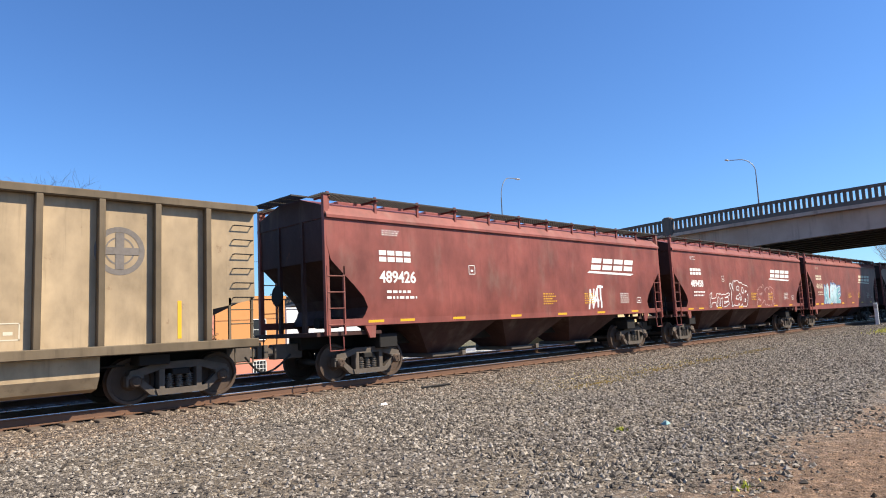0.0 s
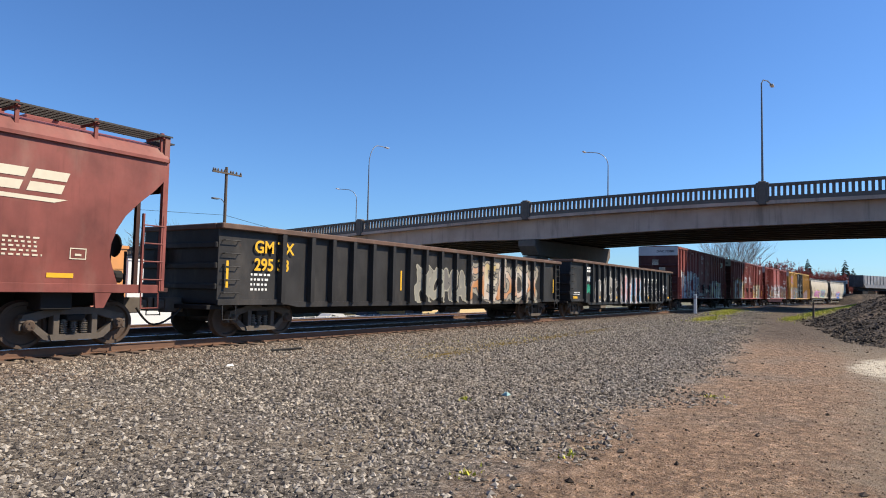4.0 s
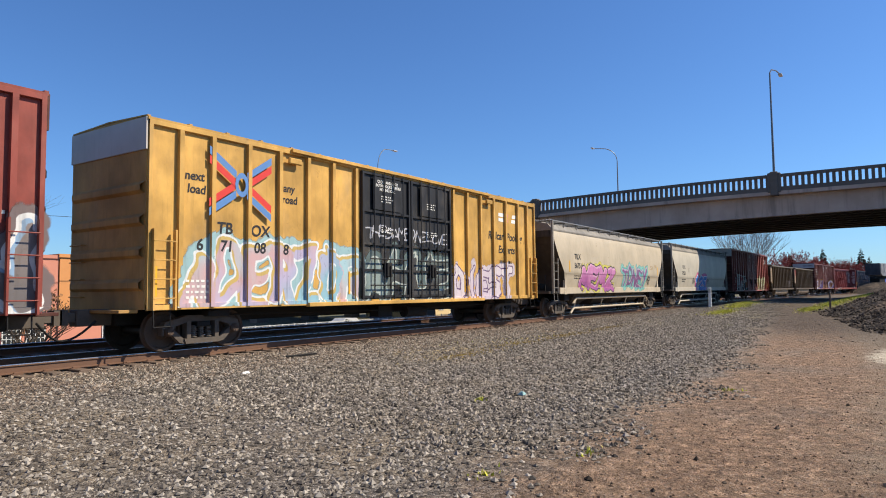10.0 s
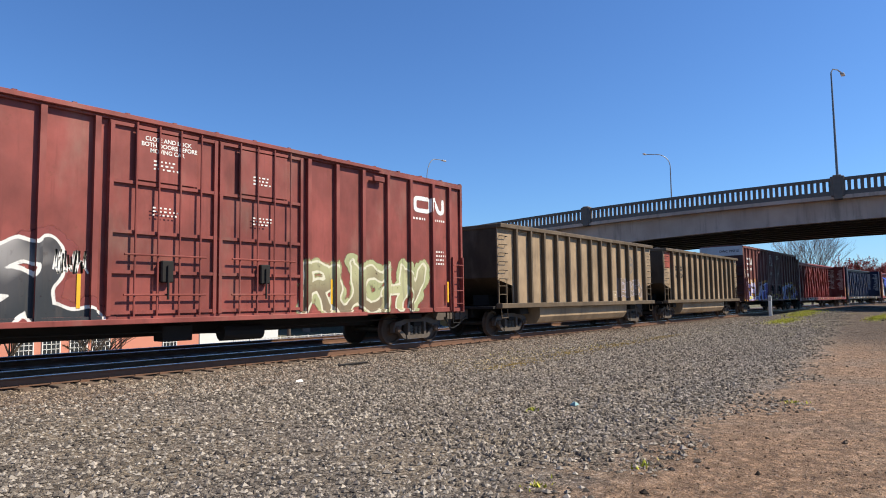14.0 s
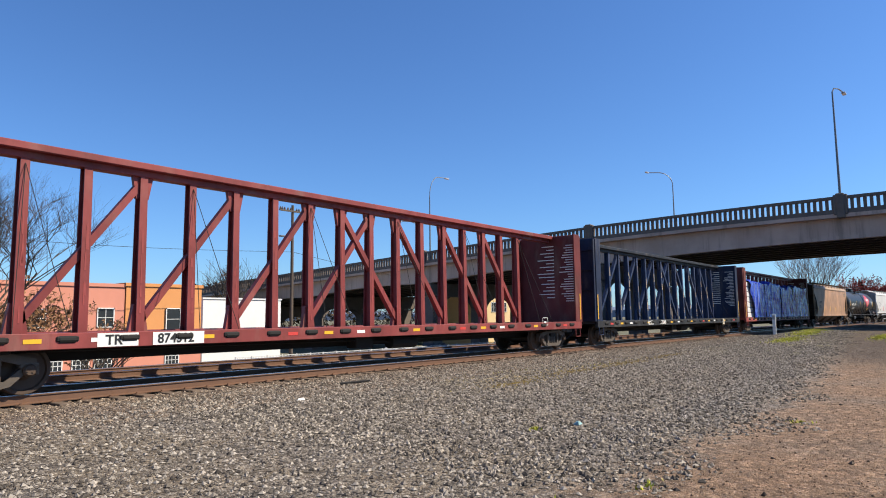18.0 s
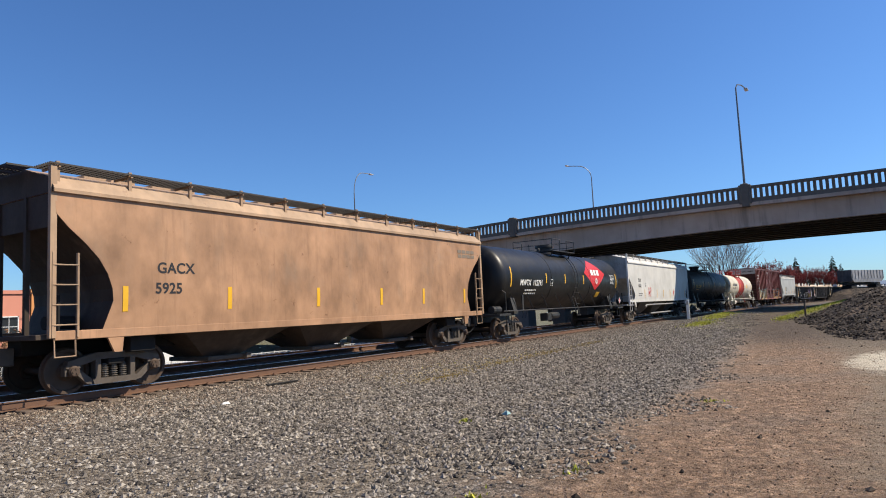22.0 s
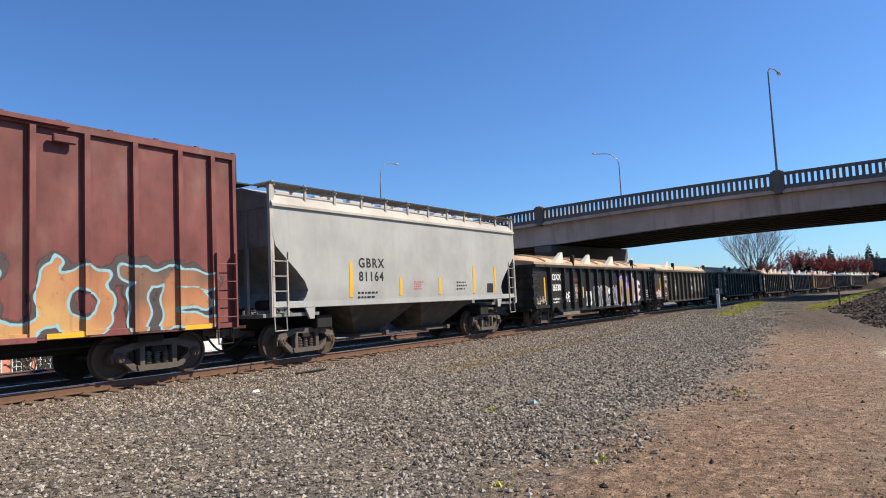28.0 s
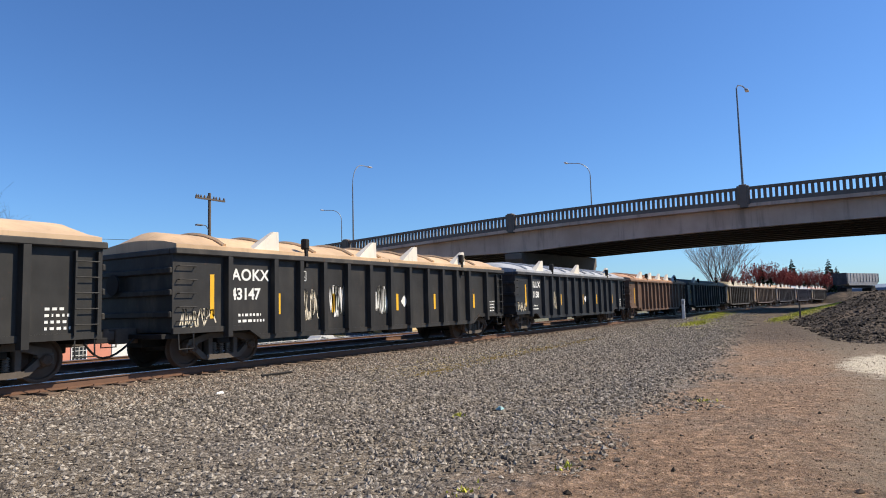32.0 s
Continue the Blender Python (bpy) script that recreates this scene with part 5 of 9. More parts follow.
    for k, x in enumerate((-ht + 1.1, -ht * 0.41, -ht * 0.12, ht * 0.2, ht * 0.52, ht - 1.0)):
        yy = -math.sqrt(max(0, r * r - 0.1 ** 2)) - 0.012
        z = cz + 0.12
        t = Shape()
        hz = 0.45 if k in (0, 5) else 0.24
        for j in range(6):
            a0, a1 = -hz / r + 2 * hz / r * j / 6, -hz / r + 2 * hz / r * (j + 1) / 6
            p0, p1 = (-(r + 0.006) * math.cos(a0), cz + (r + 0.006) * math.sin(a0)), (-(r + 0.006) * math.cos(a1), cz + (r + 0.006) * math.sin(a1))
            t.add([(x, p0[0], p0[1]), (x + 0.1, p0[0], p0[1]), (x + 0.1, p1[0], p1[1]), (x, p1[0], p1[1])], [(0, 1, 2, 3)])
        part("reflector", t, M["yellow"], car)
    couplers(car, ends)
    for k in (-1, 1):
        bogie(car, k * (ht - 1.75))
    return car


def centerbeam(i, label, c, hb, chord_c=None, sill_c=None, loaded=False, worn=True):
    """Centre-beam flat car: deck, bulkheads, a row of posts with braces under one top chord."""
    car, ends = car_root(i, "centerbeam_flat_car", label, "railway flat car", "freight cars")
    mat = paint("centerbeam paint %d" % i, c, 0.5, 0.3, 0.3, 0.2)
    # bulkheads: car colour at 0.6, the shade on their faces painted in
    dark = paint("bulkhead paint %d" % i, mul(c, 0.6), 0.6, 0.3, 0.4, 0.15)
    ch = paint("top chord paint %d" % i, chord_c or c, 0.5, 0.3, 0.2, 0.1)
    d0, d1, top = 0.86, 1.1, 4.88
    s = Shape()
    s.box(-hb, hb, -1.4, 1.4, d0 + 0.12, d1, 0.01)
    deck_m = paint("deck side %d" % i, sill_c or c, 0.55, 0.3, 0.4, 0.2)
    part("deck", s, deck_m, car)
    for y in (-1, 1):
        s = Shape()
        s.box(-hb, hb, *sorted((y * 1.32, y * 1.47)), d0 - 0.04, d1 + 0.02, 0.012)
        part("side_sill", s, deck_m, car)
    t = Shape()
    t.box(-hb + 0.1, hb - 0.1, -0.27, 0.27, top - 0.16, top, 0.02)
    t.box(-hb + 0.2, hb - 0.2, -0.12, 0.12, top - 0.30, top - 0.15, 0.01)
    part("top_chord", t, ch, car)
    for k in (-1, 1):
        b = Shape()
        xa, xb = k * hb, k * (hb - 0.16)
        b.box(*sorted((xa, xb)), -1.43, 1.43, d1, 4.86, 0.02)
        e = part("bulkhead", b, dark, car, "steel end bulkhead with stencilled loading notes")
        for y in (-1.43, -0.5, 0.5, 1.36):
            q = Shape()
            q.box(*sorted((k * (hb + 0.14), xa)), y, y + 0.07, d1, 4.8)
            part("upright_rib", q, dark, e)
        for z in (1.6, 2.5, 3.4, 4.3):
            q = Shape()
            q.box(*sorted((k * (hb + 0.1), xa)), -1.4, 1.4, z, z + 0.08)
            part("cross_rib", q, dark, e)
        for y in (-1, 1):
            q = Shape()
            q.box(*sorted((k * (hb - 0.5), xa)), *sorted((y * 1.47, y * 1.40)), d1, 4.84, 0.01)
            part("side_flange", q, dark, e)
        if k > 0:
            for y0, w in ((-1.25, 0.75), (-0.3, 0.85)):
                q = Shape()
                rnd = random.Random(i * 3 + int(y0 * 10))
                for r in range(24 if y0 < -1 else 16):
                    z = 4.4 - r * (0.105 if y0 < -1 else 0.15)
                    u = y0 + w * rnd.uniform(0.35, 1.0)
                    q.add([(xb - 0.006, y0, z), (xb - 0.006, u, z), (xb - 0.006, u, z + 0.035), (xb - 0.006, y0, z + 0.035)], [(0, 1, 2, 3)])
                part("small_print", q, M["white"], e)
        patch(car, *sorted((k * (hb - 0.05), k * (hb - 0.12))), 1.2, 2.3, M["yellow"], -1.476)
    p = Shape()
    wide = [(-1, -1), (1, -1), (1, -0.78), (0.2, -0.78), (0.2, 0.78), (1, 0.78), (1, 1), (-1, 1), (-1, 0.78), (-0.2, 0.78), (-0.2, -0.78), (-1, -0.78)]
    p.loft([[(u * 0.095, v * 0.15, d1) for u, v in wide], [(u * 0.085, v * 0.11, top - 0.2) for u, v in wide]])
    me = p.mesh("post", mat)
    first, posts = (-9.44, 17) if i == 18 else (-9.08, 16)
    xs = [first + 1.21 * k for k in range(posts)]
    for x in xs:
        part("post", me, None, car, at=pose(x, 0, 0))
    pale = plain("bare scuffed steel %d" % i, (0.42, 0.33, 0.22) if worn else mul(c, 1.3), 0.6, 0.0, 0.4)
    for k, x in enumerate(xs):
        rnd = random.Random(k + i)
        for _ in range(4):
            z, hz, xo, wo = rnd.uniform(1.25, 3.6), rnd.uniform(0.12, 0.7), rnd.uniform(-0.03, 0.03), rnd.uniform(0.012, 0.034)
            q = Shape()
            y = -0.15 + 0.04 * (z - d1) / (top - 0.2 - d1) - 0.006
            y2 = -0.15 + 0.04 * (z + hz - d1) / (top - 0.2 - d1) - 0.006
            q.add([(x + xo - wo, y, z), (x + xo + wo, y, z), (x + xo + wo * 0.4, y2, z + hz), (x + xo - wo * 0.8, y2, z + hz * 0.9)], [(0, 1, 2, 3)])
            part("scuff", q, pale, car)
    off = posts - 16
    for k in [off + j for j in (0, 2, 4, 6, 7, 9, 11, 13)]:
        a, b = (xs[k], xs[k + 2]) if k < off + 7 else (xs[k + 2], xs[k])
        bs = Shape()
        bs.bar((a, 0.02 if k < off + 7 else -0.02, d1 + 0.15), (b, 0.02 if k < off + 7 else -0.02, top - 0.4), 0.15, 0.16)
        bs.prism([(b - 0.14, top - 0.8), (b + 0.14, top - 0.8), (b + 0.24, top - 0.28), (b - 0.24, top - 0.28)], -0.05, 0.05)
        bs.prism([(a - 0.22, d1), (a + 0.22, d1), (a + 0.12, d1 + 0.6), (a - 0.12, d1 + 0.6)], -0.06, 0.06)
        part("brace", bs, mat, car)
    for k in range(20):
        x = -hb + 0.9 + (2 * hb - 1.8) * k / 19
        for y in (-1, 1):
            w = Shape()
            w.rod((x - 0.14, y * 1.44, 1.0), (x + 0.14, y * 1.44, 1.0), 0.075, 10)
            w.box(x - 0.2, x + 0.2, *sorted((y * 1.38, y * 1.5)), 0.96, 1.06, 0.02)
            part("winch", w, M["under"], car)
        m = M["yellow"] if k % 3 == 1 else (M["white"] if k % 3 == 2 else M["red_tape"])
        if k < 19 and (k % 2 == 0 or m is M["yellow"]):
            patch(car, x + 0.42, x + 0.72, 0.94, 1.02, m, -1.476)
    for k in range(0, 16, 3):
        for o in (0.5, -0.5):
            cb = Shape()
            cb.rod((xs[k], -0.12, top - 0.4), (xs[k] + o, -1.4, 1.06), 0.008, 4)
            part("tie_cable", cb, M["under"], car)
    underframe(car, hb + 0.7, 0.9)
    for k in (-1, 1):
        stirrup(car, k * (hb - 0.35), -1.45, 0.86, mat)
    couplers(car, ends)
    for k in (-1, 1):
        bogie(car, k * (hb - 1.85))
    return car

# ---- ground ----
def track_y(x):
    return TRACK_Y if x < CURVE_S else TRACK_Y - (x - CURVE_S) ** 2 / (2 * CURVE_R)


def ease(u):
    u = min(1.0, max(0.0, u))
    return u * u * (3 - 2 * u)


def ground_z(x, y):
    """Lie of the land: a low rise to the track, a lower street beyond it."""
    d = y - track_y(min(x, 260.0))
    z = 0.13 * ease((d + 9.0) / 6.6)
    if d > 7.2:
        z = 0.13 - 2.63 * ease((d - 7.2) / 14.0)
    lift = ease((-2.4 - d) / 3.0) * (1 - ease((x - 80) / 40.0))
    if lift > 0 and x > 26:
        z += lift * (0.5 * ease((x - 26) / 34.0) + 0.9 * ease((x - 30) / 28.0) * ease((5.0 - y) / 6.0))
    if x > 150:
        z *= max(0.0, 1 - (x - 150) / 100)
    k = 1.0 if abs(x) < 150 and abs(y) < 60 else 0.0
    return z + k * 0.025 * noise.noise(Vector((x * 0.5, y * 0.5, 0)))


def spaced(lo, a, b, hi, fine, grow=1.25):
    xs, s, x = [], fine, a
    n = int(round((b - a) / fine))
    xs = [a + (b - a) * i / n for i in range(n + 1)]
    s, x = fine, b
    while x < hi:
        s *= grow
        x += s
        xs.append(min(x, hi))
    s, x = fine, a
    while x > lo:
        s *= grow
        x -= s
        xs.insert(0, max(x, lo))
    return xs


g = Net("gravel, dirt and weeds")
gp = g.xyz(g.co)
n1, n2, n3 = g.noise(g.co, 0.35, 5.0), g.noise(g.co, 1.6, 6.0, 0.65), g.noise(g.co, 7.0, 4.0)
cells = g.voronoi(g.co, 26.0)
stone = g.xyz(cells.outputs["Color"])[0]
stone2 = g.xyz(g.voronoi(g.co, 60.0).outputs["Color"])[1]
grit = g.ramp(g.math("MULTIPLY_ADD", stone2, 0.35, g.math("MULTIPLY", stone, 0.65)), [(0.05, (0.036, 0.030, 0.025)), (0.45, (0.175, 0.148, 0.121)), (0.75, (0.285, 0.243, 0.198)), (0.97, (0.54, 0.475, 0.395))])
tan = g.ramp(g.math("MULTIPLY_ADD", stone2, 0.5, g.math("MULTIPLY", stone, 0.5)), [(0.1, (0.12, 0.092, 0.066)), (0.5, (0.26, 0.205, 0.145)), (0.95, (0.44, 0.38, 0.29))])
gravel = g.mix(g.band(g.math("MULTIPLY_ADD", n1, 0.8, g.math("MULTIPLY", n2, 0.4)), 0.52, 0.72), grit, tan)
brown = g.ramp(stone, [(0.05, (0.09, 0.07, 0.058)), (0.5, (0.20, 0.155, 0.125)), (0.95, (0.36, 0.30, 0.25))])
rail_d = g.math("ADD", gp[1], g.math("MULTIPLY", n2, 2.0))
gravel = g.mix(g.band(rail_d, 10.3, 12.6), gravel, brown)
dirt = g.ramp(g.math("MULTIPLY_ADD", n3, 0.5, g.math("MULTIPLY", n2, 0.5)), [(0.25, (0.18, 0.109, 0.066)), (0.5, (0.30, 0.19, 0.116)), (0.75, (0.40, 0.275, 0.178))])
dirt = g.tinted(dirt, g.math("MULTIPLY", g.ramp1(stone2, [(0.0, 0.75), (0.5, 1.0), (1.0, 1.25)]), g.ramp1(stone, [(0.0, 0.86), (0.6, 1.0), (1.0, 1.15)])))
dirt = g.mix(g.math("MULTIPLY", g.band(n1, 0.5, 0.64), 0.5), dirt, g.mix(n3, (0.15, 0.12, 0.093), (0.27, 0.222, 0.175)))
dirt = g.mix(g.math("MULTIPLY", g.band(g.math("MULTIPLY_ADD", n2, 14.0, gp[0]), 30.0, 40.0), 0.7), dirt, g.mix(n3, (0.095, 0.07, 0.052), (0.19, 0.145, 0.108)))
dirt = g.mix(g.math("MULTIPLY", g.band(stone2, 0.85, 0.97), 0.6), dirt, (0.33, 0.27, 0.215))
pale = g.mix(n3, (0.56, 0.48, 0.35), (0.72, 0.64, 0.50))
px_, py_ = g.math("MULTIPLY", g.math("SUBTRACT", gp[0], 19.0), 0.26), g.math("MULTIPLY", g.math("ADD", gp[1], 0.9), 0.6)
spot = g.math("ADD", g.math("ADD", g.math("MULTIPLY", px_, px_), g.math("MULTIPLY", py_, py_)), g.math("MULTIPLY", n2, 1.6))
edge = g.math("SUBTRACT", gp[1], g.math("MULTIPLY_ADD", g.math("MAXIMUM", g.math("SUBTRACT", gp[0], 15.0), 0.0), 0.105, 1.75))
edge = g.math("SUBTRACT", edge, g.math("MULTIPLY_ADD", n2, 2.2, g.math("MULTIPLY", n1, 1.4)))
packed = g.math("MULTIPLY", g.band(g.math("MULTIPLY_ADD", n1, 2.2, edge), -1.6, -3.0), g.band(g.math("MULTIPLY_ADD", n2, 5.0, gp[0]), 7.5, 10.0))
dirt = g.mix(g.math("MULTIPLY", packed, 0.8), dirt, g.mix(g.math("MULTIPLY_ADD", n3, 0.5, g.math("MULTIPLY", n2, 0.5)), (0.205, 0.162, 0.112), (0.30, 0.245, 0.175)))
dirt = g.mix(g.band(spot, 1.75, 1.15), dirt, pale)
col = g.mix(g.band(edge, -1.5, 0.1), dirt, gravel)
wx = g.math("MULTIPLY", g.band(gp[0], 20.0, 36.0), g.band(gp[0], 78.0, 66.0))
wy = g.math("MULTIPLY", g.band(gp[1], 4.0, 6.5), g.band(gp[1], 12.0, 9.5))
weed = g.math("MULTIPLY", g.math("MULTIPLY", wx, wy), g.band(n2, 0.52, 0.62))
verge = g.math("MULTIPLY", g.math("MULTIPLY", g.band(gp[0], 40.0, 43.5), g.band(gp[0], 110.0, 90.0)), g.band(g.math("ADD", g.math("MULTIPLY_ADD", gp[0], 0.02, gp[1]), g.math("MULTIPLY", n2, 1.6)), 6.3, 5.5))
weed = g.math("MAXIMUM", weed, verge)
col = g.mix(g.math("MULTIPLY", weed, 0.8), col, g.mix(n3, (0.14, 0.14, 0.02), (0.40, 0.37, 0.07)))
sx = g.math("MULTIPLY", g.math("MULTIPLY", g.band(gp[0], 11.0, 15.0), g.band(gp[0], 40.0, 24.0)), g.math("MULTIPLY", g.band(gp[1], 8.8, 9.8), g.band(gp[1], 12.0, 11.0)))
col = g.mix(g.math("MULTIPLY", g.math("MULTIPLY", sx, g.band(n2, 0.36, 0.56)), 0.85), col, (0.36, 0.26, 0.09))
far = g.band(gp[1], 19.0, 24.0)
lawn = g.mix(g.noise(g.co, 0.12, 4.0), (0.10, 0.105, 0.05), (0.23, 0.205, 0.15))
soil = g.math("MULTIPLY", g.band(g.math("MULTIPLY_ADD", n2, 12.0, gp[0]), 24.0, 38.0), g.band(g.math("MULTIPLY_ADD", gp[0], -0.18, gp[1]), 0.4, -2.2))
col = g.mix(g.math("MULTIPLY", soil, 0.75), col, g.mix(n3, (0.045, 0.034, 0.026), (0.12, 0.092, 0.068)))
col = g.mix(far, col, lawn)
# unseen ground behind the camera, made up dark to reduce bounced light
col = g.mix(g.band(gp[1], -5.0, -8.0), col, g.mix(n3, (0.04, 0.039, 0.037), (0.075, 0.072, 0.068)))
clump = g.noise(g.co, 5.5, 9.0, 0.8)
fleck = g.voronoi(g.co, 11.0)
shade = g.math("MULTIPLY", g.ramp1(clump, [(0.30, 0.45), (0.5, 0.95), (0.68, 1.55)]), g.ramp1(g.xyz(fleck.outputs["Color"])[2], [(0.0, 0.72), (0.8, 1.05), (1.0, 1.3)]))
col = g.tinted(col, g.mix(g.math("MULTIPLY", packed, 0.72), shade, (0.98, 0.98, 0.98)))
g.bump(g.math("MULTIPLY_ADD", g.math("SUBTRACT", 1.0, cells.outputs["Distance"]), 0.6, g.math("MULTIPLY_ADD", clump, 2.2, g.math("MULTIPLY", n2, 1.0))), 0.9, 0.045)
GROUND = g.done(col, 0.92)
xs = spaced(-2500, -14, 74, 3500, 0.55)
ys = spaced(-2500, -4, 30, 3000, 0.5)
s = Shape()
s.add([(x, y, ground_z(x, y)) for x in xs for y in ys],
      [(a * len(ys) + b, (a + 1) * len(ys) + b, (a + 1) * len(ys) + b + 1, a * len(ys) + b + 1) for a in range(len(xs) - 1) for b in range(len(ys) - 1)])
tagged(new("ground", s.mesh("ground", GROUND, True)), "grey gravel and reddish dirt yard beside the track", "ground", kind="structure")


def stones(name, count, where, sizes, mat, label, seed, sink=0.3, group="stones"):
    """Many small angular stones in one mesh. where(u, v) gives x, y, z."""
    rng = np.random.default_rng(seed)
    base = np.array([(1, 0, 0), (-1, 0, 0), (0, 1, 0), (0, -1, 0), (0, 0, 1), (0, 0, -1)], float)
    faces = np.array([(0, 2, 4), (2, 1, 4), (1, 3, 4), (3, 0, 4), (2, 0, 5), (1, 2, 5), (3, 1, 5), (0, 3, 5)])
    pts = np.array([where(a, b) for a, b in rng.random((count, 2))])
    r = sizes[0] + (sizes[1] - sizes[0]) * rng.random(count) ** 2.2
    v = np.repeat(base[None], count, 0) * (0.65 + 0.7 * rng.random((count, 6, 1)))
    v += 0.35 * (rng.random((count, 6, 3)) - 0.5)
    v[:, :, 2] *= 0.7
    a = rng.random(count) * 6.283
    c, q = np.cos(a)[:, None], np.sin(a)[:, None]
    x, y = v[:, :, 0] * c - v[:, :, 1] * q, v[:, :, 0] * q + v[:, :, 1] * c
    v = np.stack([x, y, v[:, :, 2]], 2) * r[:, None, None]
    v += pts[:, None, :]
    v[:, :, 2] += (r * (0.5 - sink))[:, None]
    f = (faces[None] + 6 * np.arange(count)[:, None, None]).reshape(-1, 3)
    me = bpy.data.meshes.new(name)
    me.from_pydata(v.reshape(-1, 3).tolist(), [], f.tolist())
    me.materials.append(mat)
    return tagged(new(name, me), label, "stones", kind="stuff")


def stone_mat(name, a, b, c):
    w = Net(name)
    geo = w.n("ShaderNodeNewGeometry")
    col = w.ramp(geo.outputs["Random Per Island"], [(0.0, a), (0.5, b), (0.97, c)])
    col = w.mix(w.math("MULTIPLY", w.noise(w.co, 40, 3.0), 0.5), col, mul(b, 0.6))
    return w.done(col, 0.9)


STONE_GREY = stone_mat("grey crushed stone", (0.030, 0.025, 0.021), (0.19, 0.162, 0.132), (0.47, 0.415, 0.345))
STONE_TAN = stone_mat("brown ballast stone", (0.055, 0.041, 0.030), (0.19, 0.14, 0.10), (0.42, 0.335, 0.25))
STONE_MIX = stone_mat("mixed crushed stone", (0.020, 0.017, 0.013), (0.16, 0.133, 0.103), (0.50, 0.43, 0.34))
STONE_WARM = stone_mat("pebbles in dirt", (0.035, 0.023, 0.016), (0.24, 0.157, 0.098), (0.48, 0.36, 0.245))
STONE_DARK = stone_mat("dark rubble", (0.013, 0.010, 0.007), (0.045, 0.033, 0.024), (0.14, 0.106, 0.077))


def yard(u, v):
    x = 0.1 + 36.0 * u ** 1.8
    lo = 2.25 + max(0.0, x - 13) * 0.12
    v = v + (1 - v) * 0.22 * (1 - min(1.0, v * 5)) * ((u * 7919.0) % 1.0)
    y = lo + (11.5 - lo) * v + 0.8 * noise.noise(Vector((x * 0.6, 0, 0))) * (1 - v)
    return x, y, ground_z(x, y)


def shoulder(u, v):
    x = -6.0 + 52.0 * u ** 1.3
    y = 10.4 + 2.9 * v
    return x, y, ground_z(x, y)


def bed(u, v):
    x = -8.0 + 60.0 * u
    y = 13.0 + 3.4 * v
    return x, y, ground_z(x, y)


def lane(u, v):
    x = 2.5 + 34.0 * u ** 1.8
    y = -1.8 + (4.4 + max(0.0, x - 15) * 0.105) * v
    return x, y, ground_z(x, y)


stones("gravel", 72000, yard, (0.009, 0.040), STONE_GREY, "grey crushed gravel over the yard", 1)
stones("ballast", 30000, shoulder, (0.012, 0.040), STONE_TAN, "brown ballast stones beside the track", 2)
stones("track_ballast", 16000, bed, (0.018, 0.05), STONE_TAN, "dark ballast between the sleepers", 3)
stones("dirt_pebbles", 17000, lane, (0.004, 0.018), STONE_WARM, "pebbles on the dirt lane", 4)
def middle_yard(u, v):
    x = 6.0 + 52.0 * u ** 1.25
    lo = 2.6 + max(0.0, x - 13) * 0.10 + 1.3 * noise.noise(Vector((x * 0.5, 0, 4)))
    y = lo + (12.8 - lo) * (v ** 0.85) + 0.5 * noise.noise(Vector((x * 5, v * 60, 0)))
    return x, y, ground_z(x, y)


stones("coarse_gravel", 95000, middle_yard, (0.010, 0.042), STONE_MIX, "grey and tan crushed stone over the yard", 9)
stones("loose_stones", 150, lambda u, v: lane(u, v), (0.015, 0.045), STONE_DARK, "loose dark stones on the dirt lane", 6)

# ---- rubble bank ----
def bank_z(x, y):
    ty = 0.5 + (x - 26.7) * 0.21 if x < 42 else 3.7 - (x - 42) * 0.4
    f = min((x - 26.8 + 0.5 * noise.noise(Vector((0, y * 0.4, 1)))) / 12.0, (ty - y + 0.4 * noise.noise(Vector((x * 0.4, 0, 2)))) / 5.0)
    h = 1.25 * ease(f) if f > 0 else -0.12
    return ground_z(x, y) + h + (0.11 * noise.noise(Vector((x * 0.9, y * 0.9, 3))) + 0.06 * noise.noise(Vector((x * 3, y * 3, 5))) if f > 0 else 0)


w = Net("dark rubble soil")
rc = w.voronoi(w.co, 9.0)
colr = w.ramp(w.xyz(rc.outputs["Color"])[0], [(0.0, (0.016, 0.011, 0.008)), (0.6, (0.055, 0.041, 0.030)), (1.0, (0.13, 0.10, 0.074))])
w.bump(w.math("SUBTRACT", 1.0, rc.outputs["Distance"]), 1.0, 0.09)
BANK = w.done(w.mix(w.band(w.noise(w.co, 0.5, 5.0), 0.52, 0.68), colr, (0.13, 0.094, 0.064)), 0.95)
s = Shape()
nx, ny = 90, 70
bx, by = [24 + 66 * i / nx for i in range(nx + 1)], [-42 + 48 * i / ny for i in range(ny + 1)]
s.add([(x, y, bank_z(x, y)) for x in bx for y in by], [(a * (ny + 1) + b, (a + 1) * (ny + 1) + b, (a + 1) * (ny + 1) + b + 1, a * (ny + 1) + b + 1) for a in range(nx) for b in range(ny)])
tagged(new("rubble_bank", s.mesh("rubble_bank", BANK, True)), "dark bank of rubble and soil beside the lane", "embankment", kind="structure")


def on_bank(u, v):
    x, y = 26 + 34 * u, -12 + 15.7 * v
    for _ in range(12):
        if bank_z(x, y) > ground_z(x, y):
            break
        x += 1.3
        y -= 0.9
    return x, y, max(bank_z(x, y), ground_z(x, y))


stones("rubble", 16000, on_bank, (0.02, 0.10), STONE_DARK, "dark broken rubble on the bank", 7)

GRASS = Net("spring grass")
gi = GRASS.n("ShaderNodeNewGeometry").outputs["Random Per Island"]
GRASS_M = GRASS.done(GRASS.ramp(gi, [(0.0, (0.24, 0.26, 0.02)), (0.6, (0.50, 0.50, 0.06)), (1.0, (0.62, 0.54, 0.14))]), 0.8)


